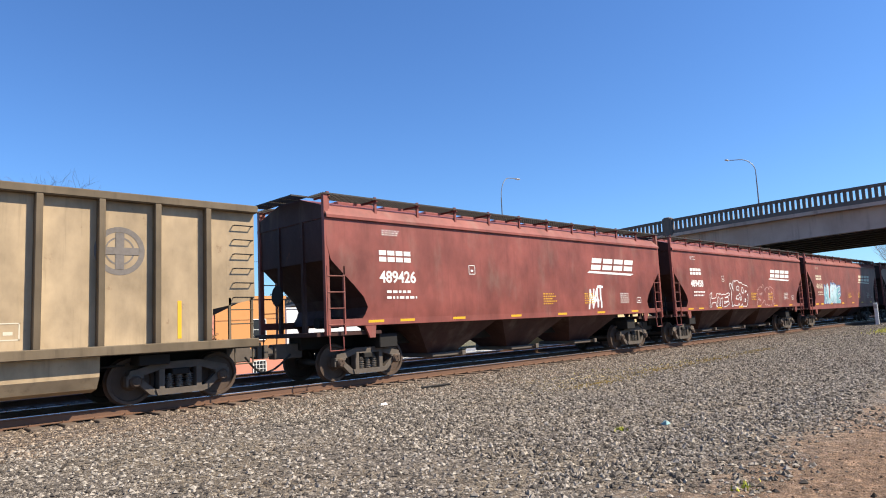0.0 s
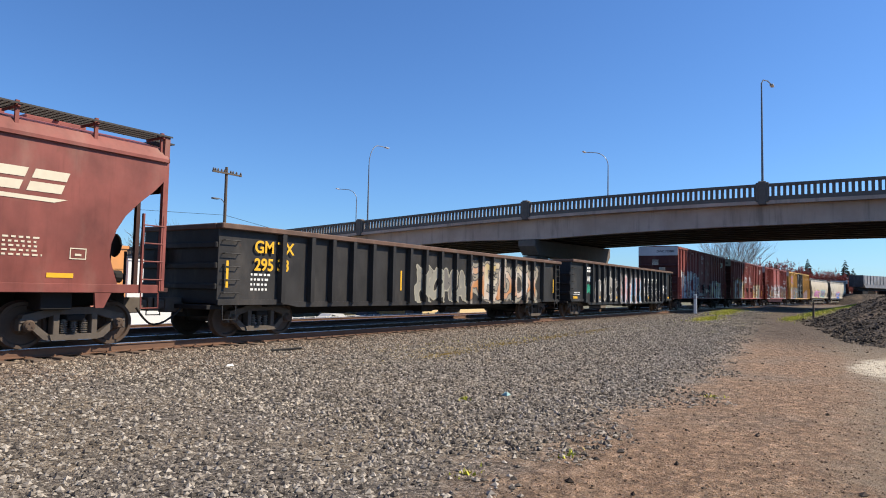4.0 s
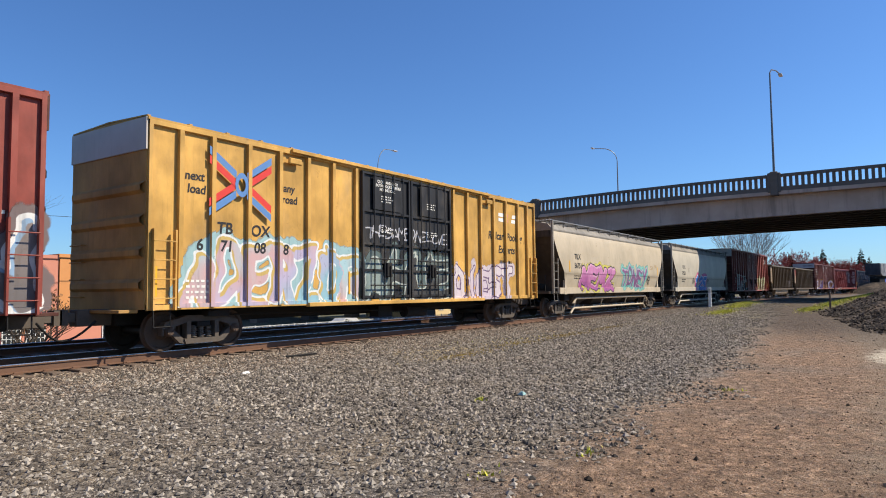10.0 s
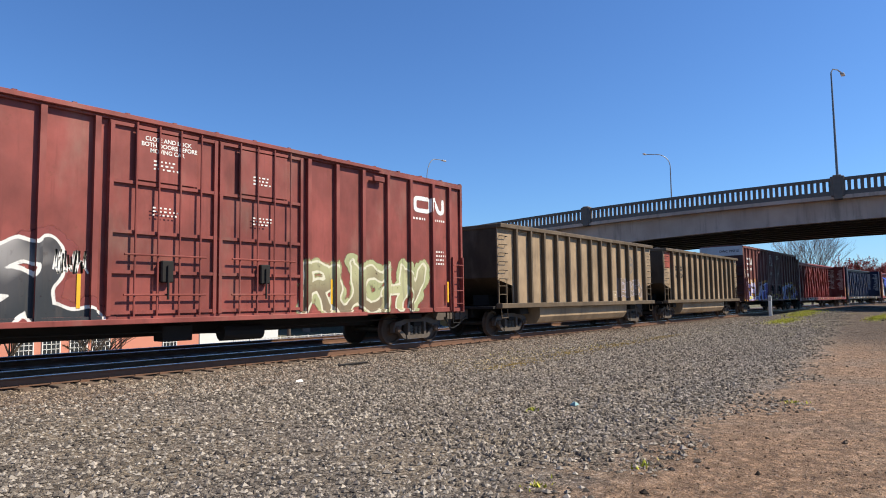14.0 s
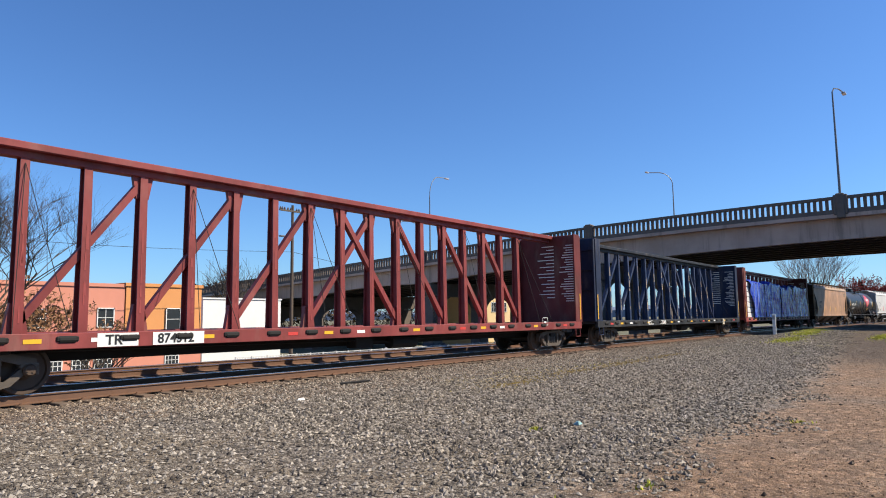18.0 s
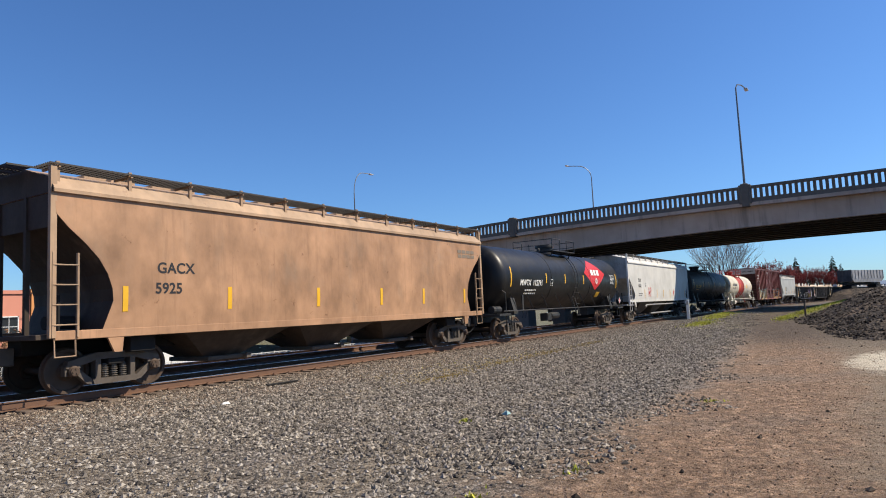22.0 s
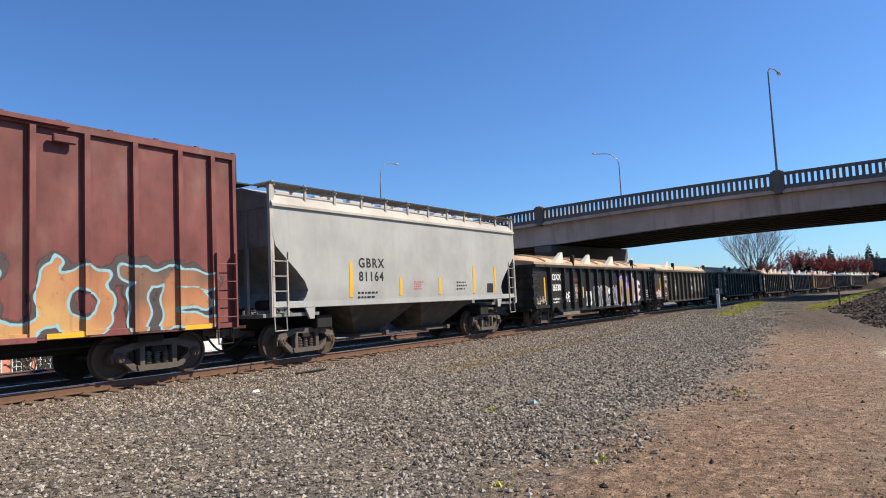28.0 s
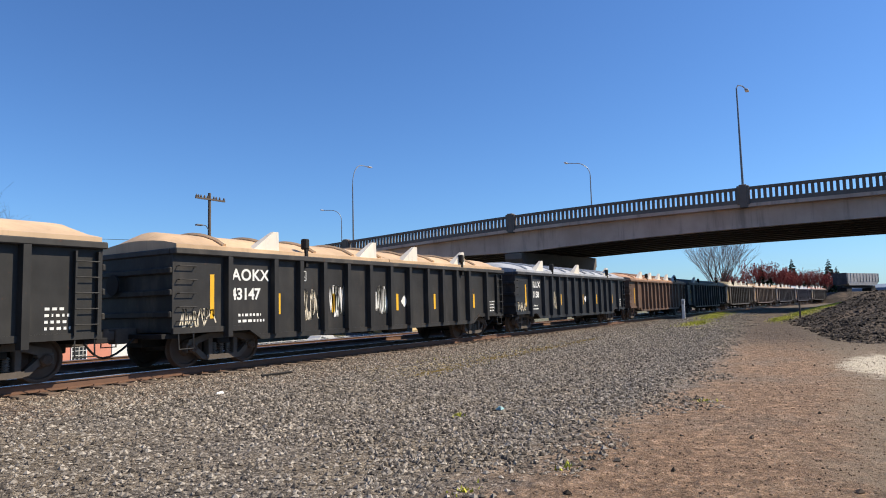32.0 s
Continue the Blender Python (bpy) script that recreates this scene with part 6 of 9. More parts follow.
def grass(name, spots, count, height, label, seed):
    rnd = random.Random(seed)
    s = Shape()
    for x, y, rx, ry in spots:
        for _ in range(count):
            a, q = rnd.uniform(0, 6.28), abs(rnd.gauss(0, 0.6))
            px, py = x + rx * q * math.cos(a), y + ry * q * math.sin(a)
            z = max(ground_z(px, py), bank_z(px, py)) - 0.01
            h, b, w = height * rnd.uniform(0.4, 1.2), rnd.uniform(0, 6.28), rnd.uniform(0.01, 0.025)
            dx, dy = math.cos(b), math.sin(b)
            s.add([(px - dy * w, py + dx * w, z), (px + dy * w, py - dx * w, z), (px + dx * h * 0.5, py + dy * h * 0.5, z + h)], [(0, 1, 2)])
    me = bpy.data.meshes.new(name)
    me.from_pydata(s.v, [], s.f)
    me.materials.append(GRASS_M)
    return tagged(new(name, me), label, "grass", kind="stuff")


grass("grass", [(45, 4.1, 2.6, 0.5), (50, 3.3, 4.5, 0.9), (56, 2.2, 5.5, 1.3), (48, 8.6, 3, 0.7), (41, 8.2, 3, 0.6), (53, 9.0, 4, 0.9)], 2400, 0.10, "yellow-green spring grass along the bank", 3)
MOSS = Net("dry orange-brown moss")
MOSS_M = MOSS.done(MOSS.ramp(MOSS.n("ShaderNodeNewGeometry").outputs["Random Per Island"], [(0.0, (0.22, 0.14, 0.04)), (0.6, (0.38, 0.26, 0.08)), (1.0, (0.40, 0.34, 0.12))]), 0.9)
tagged(grass("dry_moss", [(14, 8.9, 2.2, 0.45), (17.5, 9.2, 2.6, 0.4), (21.5, 9.4, 2.6, 0.4), (26, 9.6, 3.0, 0.35)], 2600, 0.035, "dry orange-brown moss along the ballast", 8), "dry orange-brown moss along the ballast", "moss", kind="stuff").data.materials[0] = MOSS_M
grass("weed_tufts", [(8.6, 5.2, 0.12, 0.1), (6.4, 2.6, 0.2, 0.15), (5.2, 3.1, 0.25, 0.12), (20, 9.8, 4.0, 0.5), (11.5, 2.2, 0.2, 0.2), (16, 10.6, 2.5, 0.4)], 40, 0.055, "small weeds in the gravel", 5)

# ---- track ----
w = Net("creosoted sleeper timber")
grain = w.noise(w.scaled(w.co, (6.0, 0.8, 6.0)), 3.0, 6.0, 0.7)
rndm = w.n("ShaderNodeObjectInfo").outputs["Random"]
tc = w.mix(grain, (0.05, 0.036, 0.028), (0.20, 0.155, 0.12))
tc = w.mix(w.math("MULTIPLY", rndm, 0.5), tc, (0.17, 0.11, 0.075))
w.bump(grain, 0.6, 0.015)
TIE = w.done(tc, 0.9)
RAIL_M = plain("rusty rail side", (0.15, 0.082, 0.052), 0.75, 0.1, 0.3, 5.0, 0.2)
HEAD_M = plain("polished rail head", (0.42, 0.39, 0.36), 0.28, 0.9, 0.1, 3.0, 0.05)
TRACK = tagged(new("railway_track"), "single railway track of rusty rails on timber sleepers", "railway track", kind="structure")


def along(prof, s0, s1, offs, step=2.0):
    """A section of (side, height) drawn out along the track at a distance offs from its centre."""
    rings, s = [], s0
    n = int((s1 - s0) / step)
    for k in range(n + 1):
        q = s0 + (s1 - s0) * k / n
        p, a = track(q)
        side = Vector((-math.sin(a), math.cos(a), 0))
        rings.append([p + side * (offs + y) + Vector((0, 0, z)) for y, z in prof])
    return Shape().loft(rings)


for o in (-0.7525, 0.7525):
    r = part("rail", along([(-0.075, -0.18), (0.075, -0.18), (0.075, -0.165), (0.012, -0.15), (0.012, -0.045), (0.036, -0.035), (0.036, -0.012), (-0.036, -0.012), (-0.036, -0.035), (-0.012, -0.045), (-0.012, -0.15), (-0.075, -0.165)], -60, 640, o, 3.0), RAIL_M, TRACK, "rusty steel rail")
    part("rail_head", along([(-0.035, -0.012), (0.035, -0.012), (0.033, -0.002), (0.02, 0.0), (-0.02, 0.0), (-0.033, -0.002)], -60, 640, o, 3.0), HEAD_M, r, "polished running surface")
tie = Shape()
tie.box(-0.115, 0.115, -1.3, 1.3, -0.35, -0.183, 0.012)
TIE_MESH = tie.mesh("sleeper", TIE)
plates = Shape()
rest = Shape()
k = 0
q = -26.0
rnd = random.Random(8)
while q < 300:
    p, a = track(q)
    if k < 300:
        part("sleeper", TIE_MESH, None, TRACK, at=Matrix.Translation(p + Vector((0, rnd.uniform(-0.05, 0.05), rnd.uniform(-0.012, 0.004)))) @ Matrix.Rotation(a + rnd.uniform(-0.02, 0.02), 4, "Z"))
    else:
        m = Matrix.Translation(p) @ Matrix.Rotation(a, 4, "Z")
        rest.add([m @ Vector(v) for v in [(x, y, z) for x in (-0.115, 0.115) for y in (-1.3, 1.3) for z in (-0.35, -0.183)]], [(0, 1, 3, 2), (4, 6, 7, 5), (0, 4, 5, 1), (2, 3, 7, 6), (1, 5, 7, 3)])
    if q < 60:
        for o in (-0.7525, 0.7525):
            plates.box(p.x - 0.09, p.x + 0.09, p.y + o - 0.17, p.y + o + 0.17, p.z - 0.19, p.z - 0.172)
            for e in (-0.1, 0.1):
                plates.box(p.x - 0.05, p.x - 0.02, p.y + o + e - 0.015, p.y + o + e + 0.015, p.z - 0.18, p.z - 0.145)
    q += 0.54
    k += 1
part("far_sleepers", rest, TIE, TRACK)["kind"] = "stuff"
part("tie_plates", plates, RAIL_M, TRACK)["kind"] = "stuff"
SIDING = tagged(new("second_track"), "second railway track behind the train", "railway track", kind="structure")
for o in (3.65, 5.15):
    r = part("rail", along([(-0.075, -0.18), (0.075, -0.18), (0.012, -0.15), (0.012, -0.045), (0.036, -0.035), (0.036, -0.012), (-0.036, -0.012), (-0.036, -0.035), (-0.012, -0.045), (-0.012, -0.15)], -60, 300, o, 4.0), RAIL_M, SIDING, "rusty steel rail")
    part("rail_head", along([(-0.035, -0.012), (0.035, -0.012), (0.02, 0.0), (-0.02, 0.0)], -60, 300, o, 4.0), HEAD_M, r, "polished running surface")
back = Shape()
q = -20.0
while q < 130:
    p, a = track(q)
    p = p + Vector((-math.sin(a), math.cos(a), 0)) * 4.4
    back.box(p.x - 0.115, p.x + 0.115, p.y - 1.3, p.y + 1.3, p.z - 0.35, p.z - 0.183)
    q += 0.54
part("sleepers", back, TIE, SIDING)["kind"] = "stuff"

# ---- the road bridge ----
w = Net("weathered concrete")
cb_ = w.noise(w.co, 0.35, 5.0)
cs_ = w.noise(w.scaled(w.co, (1.5, 1.5, 0.15)), 1.2, 6.0, 0.65)
cc = w.mix(w.band(cb_, 0.3, 0.7), (0.42, 0.30, 0.235), (0.53, 0.39, 0.315))
cc = w.mix(w.math("MULTIPLY", w.band(cs_, 0.5, 0.75), 0.45), cc, (0.10, 0.085, 0.075))
w.bump(w.noise(w.co, 9.0, 5.0), 0.25, 0.02)
CONC = w.done(cc, 0.85)
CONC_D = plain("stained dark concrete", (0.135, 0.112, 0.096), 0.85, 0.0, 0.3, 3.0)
SHADE_CONC = plain("sooty concrete", (0.06, 0.05, 0.043), 0.9, 0.0, 0.3, 3.0)
BX0, BX1 = 61.0, 84.0


def crown(y):
    """Drop of the bridge along its length from its high point."""
    return 0.0 if y < 8 else -(y - 8) ** 2 * 0.00075 if y < 40 else -0.77 - (y - 40) * 0.048


def tilt(x):
    return 0.65 * (x - BX0) / (BX1 - BX0)


SUPPORTS = (-80.0, -36.4, 29.8, 51.9, 74.0, 96.0, 132.0)


def haunch(y):
    """How much deeper the girders are towards their supports."""
    for a, b in zip(SUPPORTS, SUPPORTS[1:]):
        if a <= y <= b:
            return 0.75 * ((y - (a + b) / 2) / ((b - a) / 2)) ** 2
    return 0.0


def bridge_run(x0, x1, z0, z1, y0=-80.0, y1=132.0, step=4.0, deep=0.0, both=0.0):
    rings = []
    n = int((y1 - y0) / step)
    for k in range(n + 1):
        y = y0 + (y1 - y0) * k / n
        c = crown(y)
        h0, h1 = deep * haunch(y), both * haunch(y)
        rings.append([(x0, y, z0 + c + tilt(x0) - h0), (x1, y, z0 + c + tilt(x1) - h0), (x1, y, z1 + c + tilt(x1) - h1), (x0, y, z1 + c + tilt(x0) - h1)])
    return Shape().loft(rings)


DECK = EYE + 8.02
BRIDGE = tagged(new("road_bridge"), "grey concrete road bridge with a pierced parapet", "bridge", kind="structure")
part("deck", bridge_run(BX0 - 0.25, BX1 + 0.25, DECK - 0.3, DECK), CONC, BRIDGE)
for k in range(9):
    x = BX0 + 0.5 + (BX1 - BX0 - 1.7) * k / 8
    low = EYE + 6.12 - 0.34 * (x - BX0) / (BX1 - BX0)
    bow = 0.25 if k else 0.6
    # girders behind the first are darkened: shade under the deck put into the colour
    g_ = part("girder", bridge_run(x, x + 0.7, low, DECK - 0.3, deep=bow), SHADE_CONC if k else CONC, BRIDGE)
    part("girder_flange", bridge_run(x - 0.08 if k else x - 0.04, x + 0.95, low - 0.08, low + 0.19, deep=bow, both=bow), SHADE_CONC if k else CONC, g_)
for x, o in ((BX0 - 0.2, 1), (BX1 - 0.05, -1)):
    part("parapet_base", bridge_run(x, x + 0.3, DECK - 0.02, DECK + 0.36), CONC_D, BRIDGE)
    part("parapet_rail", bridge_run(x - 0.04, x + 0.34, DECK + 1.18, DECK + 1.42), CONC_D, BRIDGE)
    bal = Shape()
    bal.box(0.0, 0.22, -0.12, 0.12, 0.3, 1.22, 0.02)
    me = bal.mesh("baluster", CONC_D)
    y, k = -30.0, 0
    row = Shape()
    while y < 112:
        zc = DECK + crown(y) + tilt(x)
        if o > 0 and k < 300:
            part("baluster", me, None, BRIDGE, at=pose(x + 0.03, y, zc))
        else:
            row.box(x + 0.03, x + 0.25, y - 0.12, y + 0.12, zc + 0.3, zc + 1.22)
        y += 0.44
        k += 1
    part("far_balusters", row, CONC_D, BRIDGE)["kind"] = "stuff"
    pil = Shape()
    pil.box(-0.16, 0.46, -0.5, 0.5, -0.1, 1.54, 0.05)
    pil.box(-0.22, 0.52, -0.3, 0.3, -0.35, 1.64, 0.05)
    mp = pil.mesh("pilaster", CONC_D)
    for y in (-36.4, -14.3, 7.75, 29.8, 51.9, 74.0, 96.0):
        part("pilaster", mp, None, BRIDGE, at=pose(x, y, DECK + crown(y) + tilt(x)))
# piers and caps take the dark concrete, shade under the deck painted in
for y in (-36.4, 29.8, 51.9, 74.0, 96.0):
    top = EYE + 5.6 + crown(y)
    p = Shape()
    zb = -3.0
    for x in (62.6, 72.4, 82.0):
        p.loft([[(x - 1.0, y - 0.8, zb), (x + 1.0, y - 0.8, zb), (x + 1.0, y + 0.8, zb), (x - 1.0, y + 0.8, zb)], [(x - 0.8, y - 0.7, top - 1.6), (x + 0.8, y - 0.7, top - 1.6), (x + 0.8, y + 0.7, top - 1.6), (x - 0.8, y + 0.7, top - 1.6)]])
    for a, b in ((63.4, 71.6), (73.2, 81.2)):
        m, h = (a + b) / 2, (b - a) / 2
        arc = [(m + h * math.cos(math.pi * j / 12), top - 3.4 + 2.1 * math.sin(math.pi * j / 12)) for j in range(13)]
        p.prism(arc + [(a, top - 1.2), (b, top - 1.2)], y - 0.65, y + 0.65)
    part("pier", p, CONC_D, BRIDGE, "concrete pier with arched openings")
    c = Shape()
    c.prism([(61.2, top - 0.6), (62.2, top - 1.5), (83.0, top - 1.5), (84.0, top - 0.6), (84.0, top + 0.5), (61.2, top + 0.0)], y - 0.95, y + 0.95)
    part("pier_cap", c, CONC_D, BRIDGE)

STEEL = plain("galvanised lamp steel", (0.16, 0.165, 0.17), 0.5, 0.5, 0.15)
for n, (x, y, arm, rise) in enumerate(((BX0 - 0.05, 7.75, 1, 0), (BX0 - 0.05, 50.8, 1, 1), (BX1 + 0.1, 29.2, -1, 1), (BX1 + 0.1, 72.6, -1, 1))):
    zb = DECK + crown(y) + tilt(x) + 1.5
    zt = zb + (8.6 if rise == 0 else 7.0 if n != 1 else 6.6)
    L = thing("street_lamp", "tall grey steel street lamp with a curved arm on the bridge", "street lamp", "street lamps", pose(x, y, zb))
    s = Shape()
    s.rod((0, 0, -1.2), (0, 0, zt - zb), 0.11, 10, 0.06)
    part("pole", s, STEEL, L)
    s = Shape()
    if rise:
        pts = [(arm * 2.9 * (1 - math.cos(a)) * 0.62, 0, zt - zb + (2.7 if n < 2 else 1.7) * math.sin(a)) for a in [j * math.pi / 2 / 8 for j in range(9)]] + [(arm * 3.1, 0, zt - zb + (2.78 if n < 2 else 1.75))]
    else:
        pts = [(0, 0, zt - zb), (arm * 0.3, -0.1, zt - zb + 0.35), (arm * 0.9, -0.35, zt - zb + 0.4), (arm * 1.5, -0.6, zt - zb + 0.2)]
    if n > 1:
        pts = [(p[0] * 0.5, abs(p[0]) * 0.85, p[2]) for p in pts]
    s.path(pts, 0.05, 6)
    part("arm", s, STEEL, L)
    s = Shape()
    e = pts[-1]
    s.box(*sorted((e[0] - arm * 0.1, e[0] + arm * 0.65)), e[1] - 0.15, e[1] + 0.15, e[2] - 0.09, e[2] + 0.06, 0.04)
    part("lamp_head", s, plain("lamp head grey", (0.35, 0.36, 0.37), 0.5), L)

# ---- buildings and street beyond the track ----
PINK = plain("salmon pink render", (0.56, 0.235, 0.165), 0.85, 0.0, 0.12, 1.5, 0.1)
ORANGE = plain("orange render", (0.60, 0.27, 0.10), 0.85, 0.0, 0.12, 1.5, 0.1)
PALE_W = plain("white metal cladding", (0.66, 0.67, 0.67), 0.6, 0.0, 0.1, 1.5, 0.1)
DARK_GLASS = plain("dark window glass", (0.03, 0.035, 0.04), 0.1, 0.0, 0.1)
FRAME_W = plain("white window frame", (0.70, 0.70, 0.68), 0.5)
ROOF_M = plain("grey flat roof", (0.22, 0.21, 0.20), 0.9)
STREET = -2.5


def window(b, x, z, w, h, y, grid):
    f = Shape()
    t = 0.07
    for a in ((x, x + w, z, z + t), (x, x + w, z + h - t, z + h), (x, x + t, z, z + h), (x + w - t, x + w, z, z + h)):
        f.box(a[0], a[1], y - 0.05, y + 0.03, a[2], a[3])
    for k in range(1, grid[0]):
        f.box(x + w * k / grid[0] - 0.02, x + w * k / grid[0] + 0.02, y - 0.03, y + 0.02, z, z + h)
    for k in range(1, grid[1]):
        f.box(x, x + w, y - 0.03, y + 0.02, z + h * k / grid[1] - 0.02, z + h * k / grid[1] + 0.02)
    fr = part("window", f, FRAME_W, b)
    g = Shape()
    g.box(x + t, x + w - t, y - 0.012, y + 0.01, z + t, z + h - t)
    part("pane", g, DARK_GLASS, fr)


def building(label, x0, x1, y0, y1, z0, z1, mat, wins, roof=0.25):
    b = thing("building", label, "building", "", pose(0, 0, 0))
    s = Shape()
    s.box(x0, x1, y0, y1, z0, z1)
    part("wall", s, mat, b)
    if mat is ORANGE:
        s = Shape()
        s.box(x0 - 0.02, x1 + 0.02, y0 - 0.06, y1, z0, 0.35)
        part("ground_floor_wall", s, PINK, b, "salmon-pink ground floor wall")
    s = Shape()
    s.box(x0 - 0.1, x1 + 0.1, y0 - 0.1, y1 + 0.1, z1, z1 + roof)
    part("roof", s, ROOF_M if roof > 0.3 else mat, b)
    for q in wins:
        window(b, *q[:4], y0 - (0.08 if mat is ORANGE else 0.02), q[4])
    return b


building("salmon-pink two-storey building with white-framed windows", 6.0, 23.9, 50.0, 66.0, STREET - 0.2, 4.3, PINK,
         [(20.3, -2.0, 1.2, 1.35, (4, 4)), (21.8, -2.0, 1.3, 1.35, (4, 4)), (21.9, 1.3, 1.25, 1.45, (2, 2)), (18.5, -2.0, 1.2, 1.35, (4, 4)), (16.8, -2.0, 1.2, 1.35, (4, 4)), (13.0, -2.0, 1.2, 1.35, (4, 4)), (17.4, 1.35, 1.1, 1.3, (1, 2)), (11.0, 1.35, 1.1, 1.3, (1, 2))])
building("orange rendered building with a tall white-framed window", 23.95, 30.2, 49.9, 66.0, STREET - 0.2, 4.4, ORANGE, [(27.1, 1.0, 1.25, 1.75, (1, 2)), (27.1, -2.0, 1.2, 1.35, (4, 4))])
building("long low white metal-clad shed", 36.5, 46.0, 60.0, 74.0, STREET - 0.2, 3.9, PALE_W, [], 0.15)
building("cream two-storey house beyond the bridge", 85.5, 112.0, 60.0, 74.0, STREET - 0.2, 5.7, plain("cream render", (0.60, 0.45, 0.24), 0.85, 0.0, 0.1, 1.5), [(87.0 + 3.1 * k, z, 1.3, 1.6, (2, 2)) for k in range(8) for z in (-1.4, 2.6)], 0.4)

s = Shape()
s.box(-60, 160, 38.0, 44.5, STREET - 0.12, STREET + 0.03)
tagged(new("street", s.mesh("street", plain("worn asphalt", (0.075, 0.073, 0.07), 0.9, 0.0, 0.2, 2.0))), "grey asphalt street beyond the track", "street", kind="structure")

FENCE_M = plain("white fence paint", (0.55, 0.55, 0.53), 0.6)
F = thing("fence", "low pale metal fence along the street", "fence", "", pose(0, 0, 0))
slat = Shape()
slat.box(-0.015, 0.015, -0.01, 0.01, 0.15, 1.28)
SLAT = slat.mesh("slat", FENCE_M)
for k in range(28):
    s = Shape()
    s.box(30.6 + k * 1.5, 30.68 + k * 1.5, 45.5, 45.58, STREET - 0.1, STREET + 1.35)
    part("post", s, FENCE_M, F)
    s = Shape()
    for z in (0.15, 1.25):
        s = Shape()
        s.box(30.68 + k * 1.5, 32.1 + k * 1.5, 45.52, 45.56, STREET + z, STREET + z + 0.05)
        part("rail", s, FENCE_M, F)
    for j in range(9):
        part("slat", SLAT, None, F, at=pose(30.815 + k * 1.5 + j * 0.15, 45.54, STREET))


def parked_car(x, y, c, turn=0):
    C = thing("parked_car", "small parked car on the street", "car", "parked cars", pose(x, y, STREET + 0.03, 0, 0, turn))
    m = paint("car paint %.1f" % x, c, 0.3, 0.1, 0.0, 0.0)
    s = Shape()
    s.loft([[(-2.1, y_, 0.3), (2.1, y_, 0.3), (2.15, y_, 0.75), (1.2, y_ * 0.98, 0.9), (0.6, y_ * 0.85, 1.4), (-1.2, y_ * 0.85, 1.42), (-1.9, y_ * 0.98, 0.95), (-2.15, y_, 0.8)] for y_ in (-0.85, 0.85)])
    part("body", s, m, C)
    for wx in (-1.3, 1.3):
        for wy in (-0.8, 0.8):
            t = Shape()
            t.lathe_y([(0.3, wy - 0.1), (0.32, wy - 0.08), (0.32, wy + 0.08), (0.3, wy + 0.1)], 16, wx, 0.32)
            part("wheel", t, M["hose"], C)
    for q in (-0.80, 0.80):
        g = Shape()
        g.add([(-1.5, q * 1.0, 1.0), (0.85, q * 1.0, 1.0), (0.5, q * 0.92, 1.34), (-1.1, q * 0.92, 1.34)], [(0, 1, 2, 3)])
        part("side_window", g, DARK_GLASS, C)


for x, y, c in ((52, 47.5, (0.5, 0.5, 0.5)), (58, 47.6, (0.03, 0.03, 0.035)), (66, 41, (0.35, 0.02, 0.02)), (74, 47.4, (0.55, 0.55, 0.55)), (82, 41.2, (0.06, 0.07, 0.1))):
    parked_car(x, y, c)

# ---- poles, wires, posts ----
WOOD = plain("grey weathered pole timber", (0.11, 0.085, 0.065), 0.9, 0.0, 0.3, 3.0)
UP = thing("utility_pole", "weathered timber utility pole with crossarm and lamp", "utility pole", "utility poles", pose(36.4, 46.0, STREET))
s = Shape()
s.rod((0, 0, -0.5), (0, 0, 14.2), 0.17, 10, 0.12)
part("pole", s, WOOD, UP)
s = Shape()
s.bar((-1.5, -0.12, 13.65), (1.5, -0.12, 13.65), 0.14, 0.12)
for x in (-1.4, -1.2, -0.95, -0.6, -0.3, 0.35, 0.6, 0.95, 1.4):
    s.lathe_z([(0.06, 13.7), (0.09, 13.8), (0.03, 13.95)], 8, x, -0.12)
part("crossarm", s, WOOD, UP)
s = Shape()
s.path([(0, 0, 11.0), (-0.7, -0.4, 11.35), (-1.5, -0.8, 11.3)], 0.035)
s.box(-2.0, -1.4, -1.0, -0.7, 11.2, 11.33, 0.03)
part("lamp_arm", s, STEEL, UP)
copy_thing(UP, pose(-4.0, 47.0, STREET))
copy_thing(UP, pose(96.0, 70.0, STREET))
WIRE = thing("overhead_wire", "thin black overhead wire from the utility pole", "wire", "", pose(0, 0, 0))
for xa, ya, xb, yb in ((-4.0, 47.0, 36.4, 46.0), (36.4, 46.0, 96.0, 70.0)):
    s = Shape()
    s.path([(xa + (xb - xa) * u, ya + (yb - ya) * u, STREET + 10.1 - 0.7 * math.sin(math.pi * u)) for u in [j / 10 for j in range(11)]], 0.02, 4)
    part("wire", s, M["hose"], WIRE)
P = thing("marker_post", "slim white marker post beside the track", "marker post", "", pose(47.5, 10.3, ground_z(47.5, 10.3)))
s = Shape()
s.box(-0.05, 0.05, -0.1, 0.1, -0.1, 1.35, 0.02)
part("post", s, plain("white post paint", (0.62, 0.63, 0.62), 0.6), P)
s = Shape()
s.box(-0.055, -0.05, -0.08, 0.08, 1.0, 1.25)
part("plate", s, M["galv"], P)
P = thing("stake", "dark wooden stake in the grass by the bank", "stake", "", pose(43.6, 2.95, ground_z(43.6, 2.95)))
s = Shape()
s.rod((0, 0, -0.3), (0.03, 0, 1.0), 0.06, 6, 0.05)
part("post", s, WOOD, P)
P = thing("litter", "crumpled white scrap of paper on the gravel", "litter", "litter", pose(8.4, 10.3, ground_z(8.4, 10.3) + 0.01))
s = Shape()
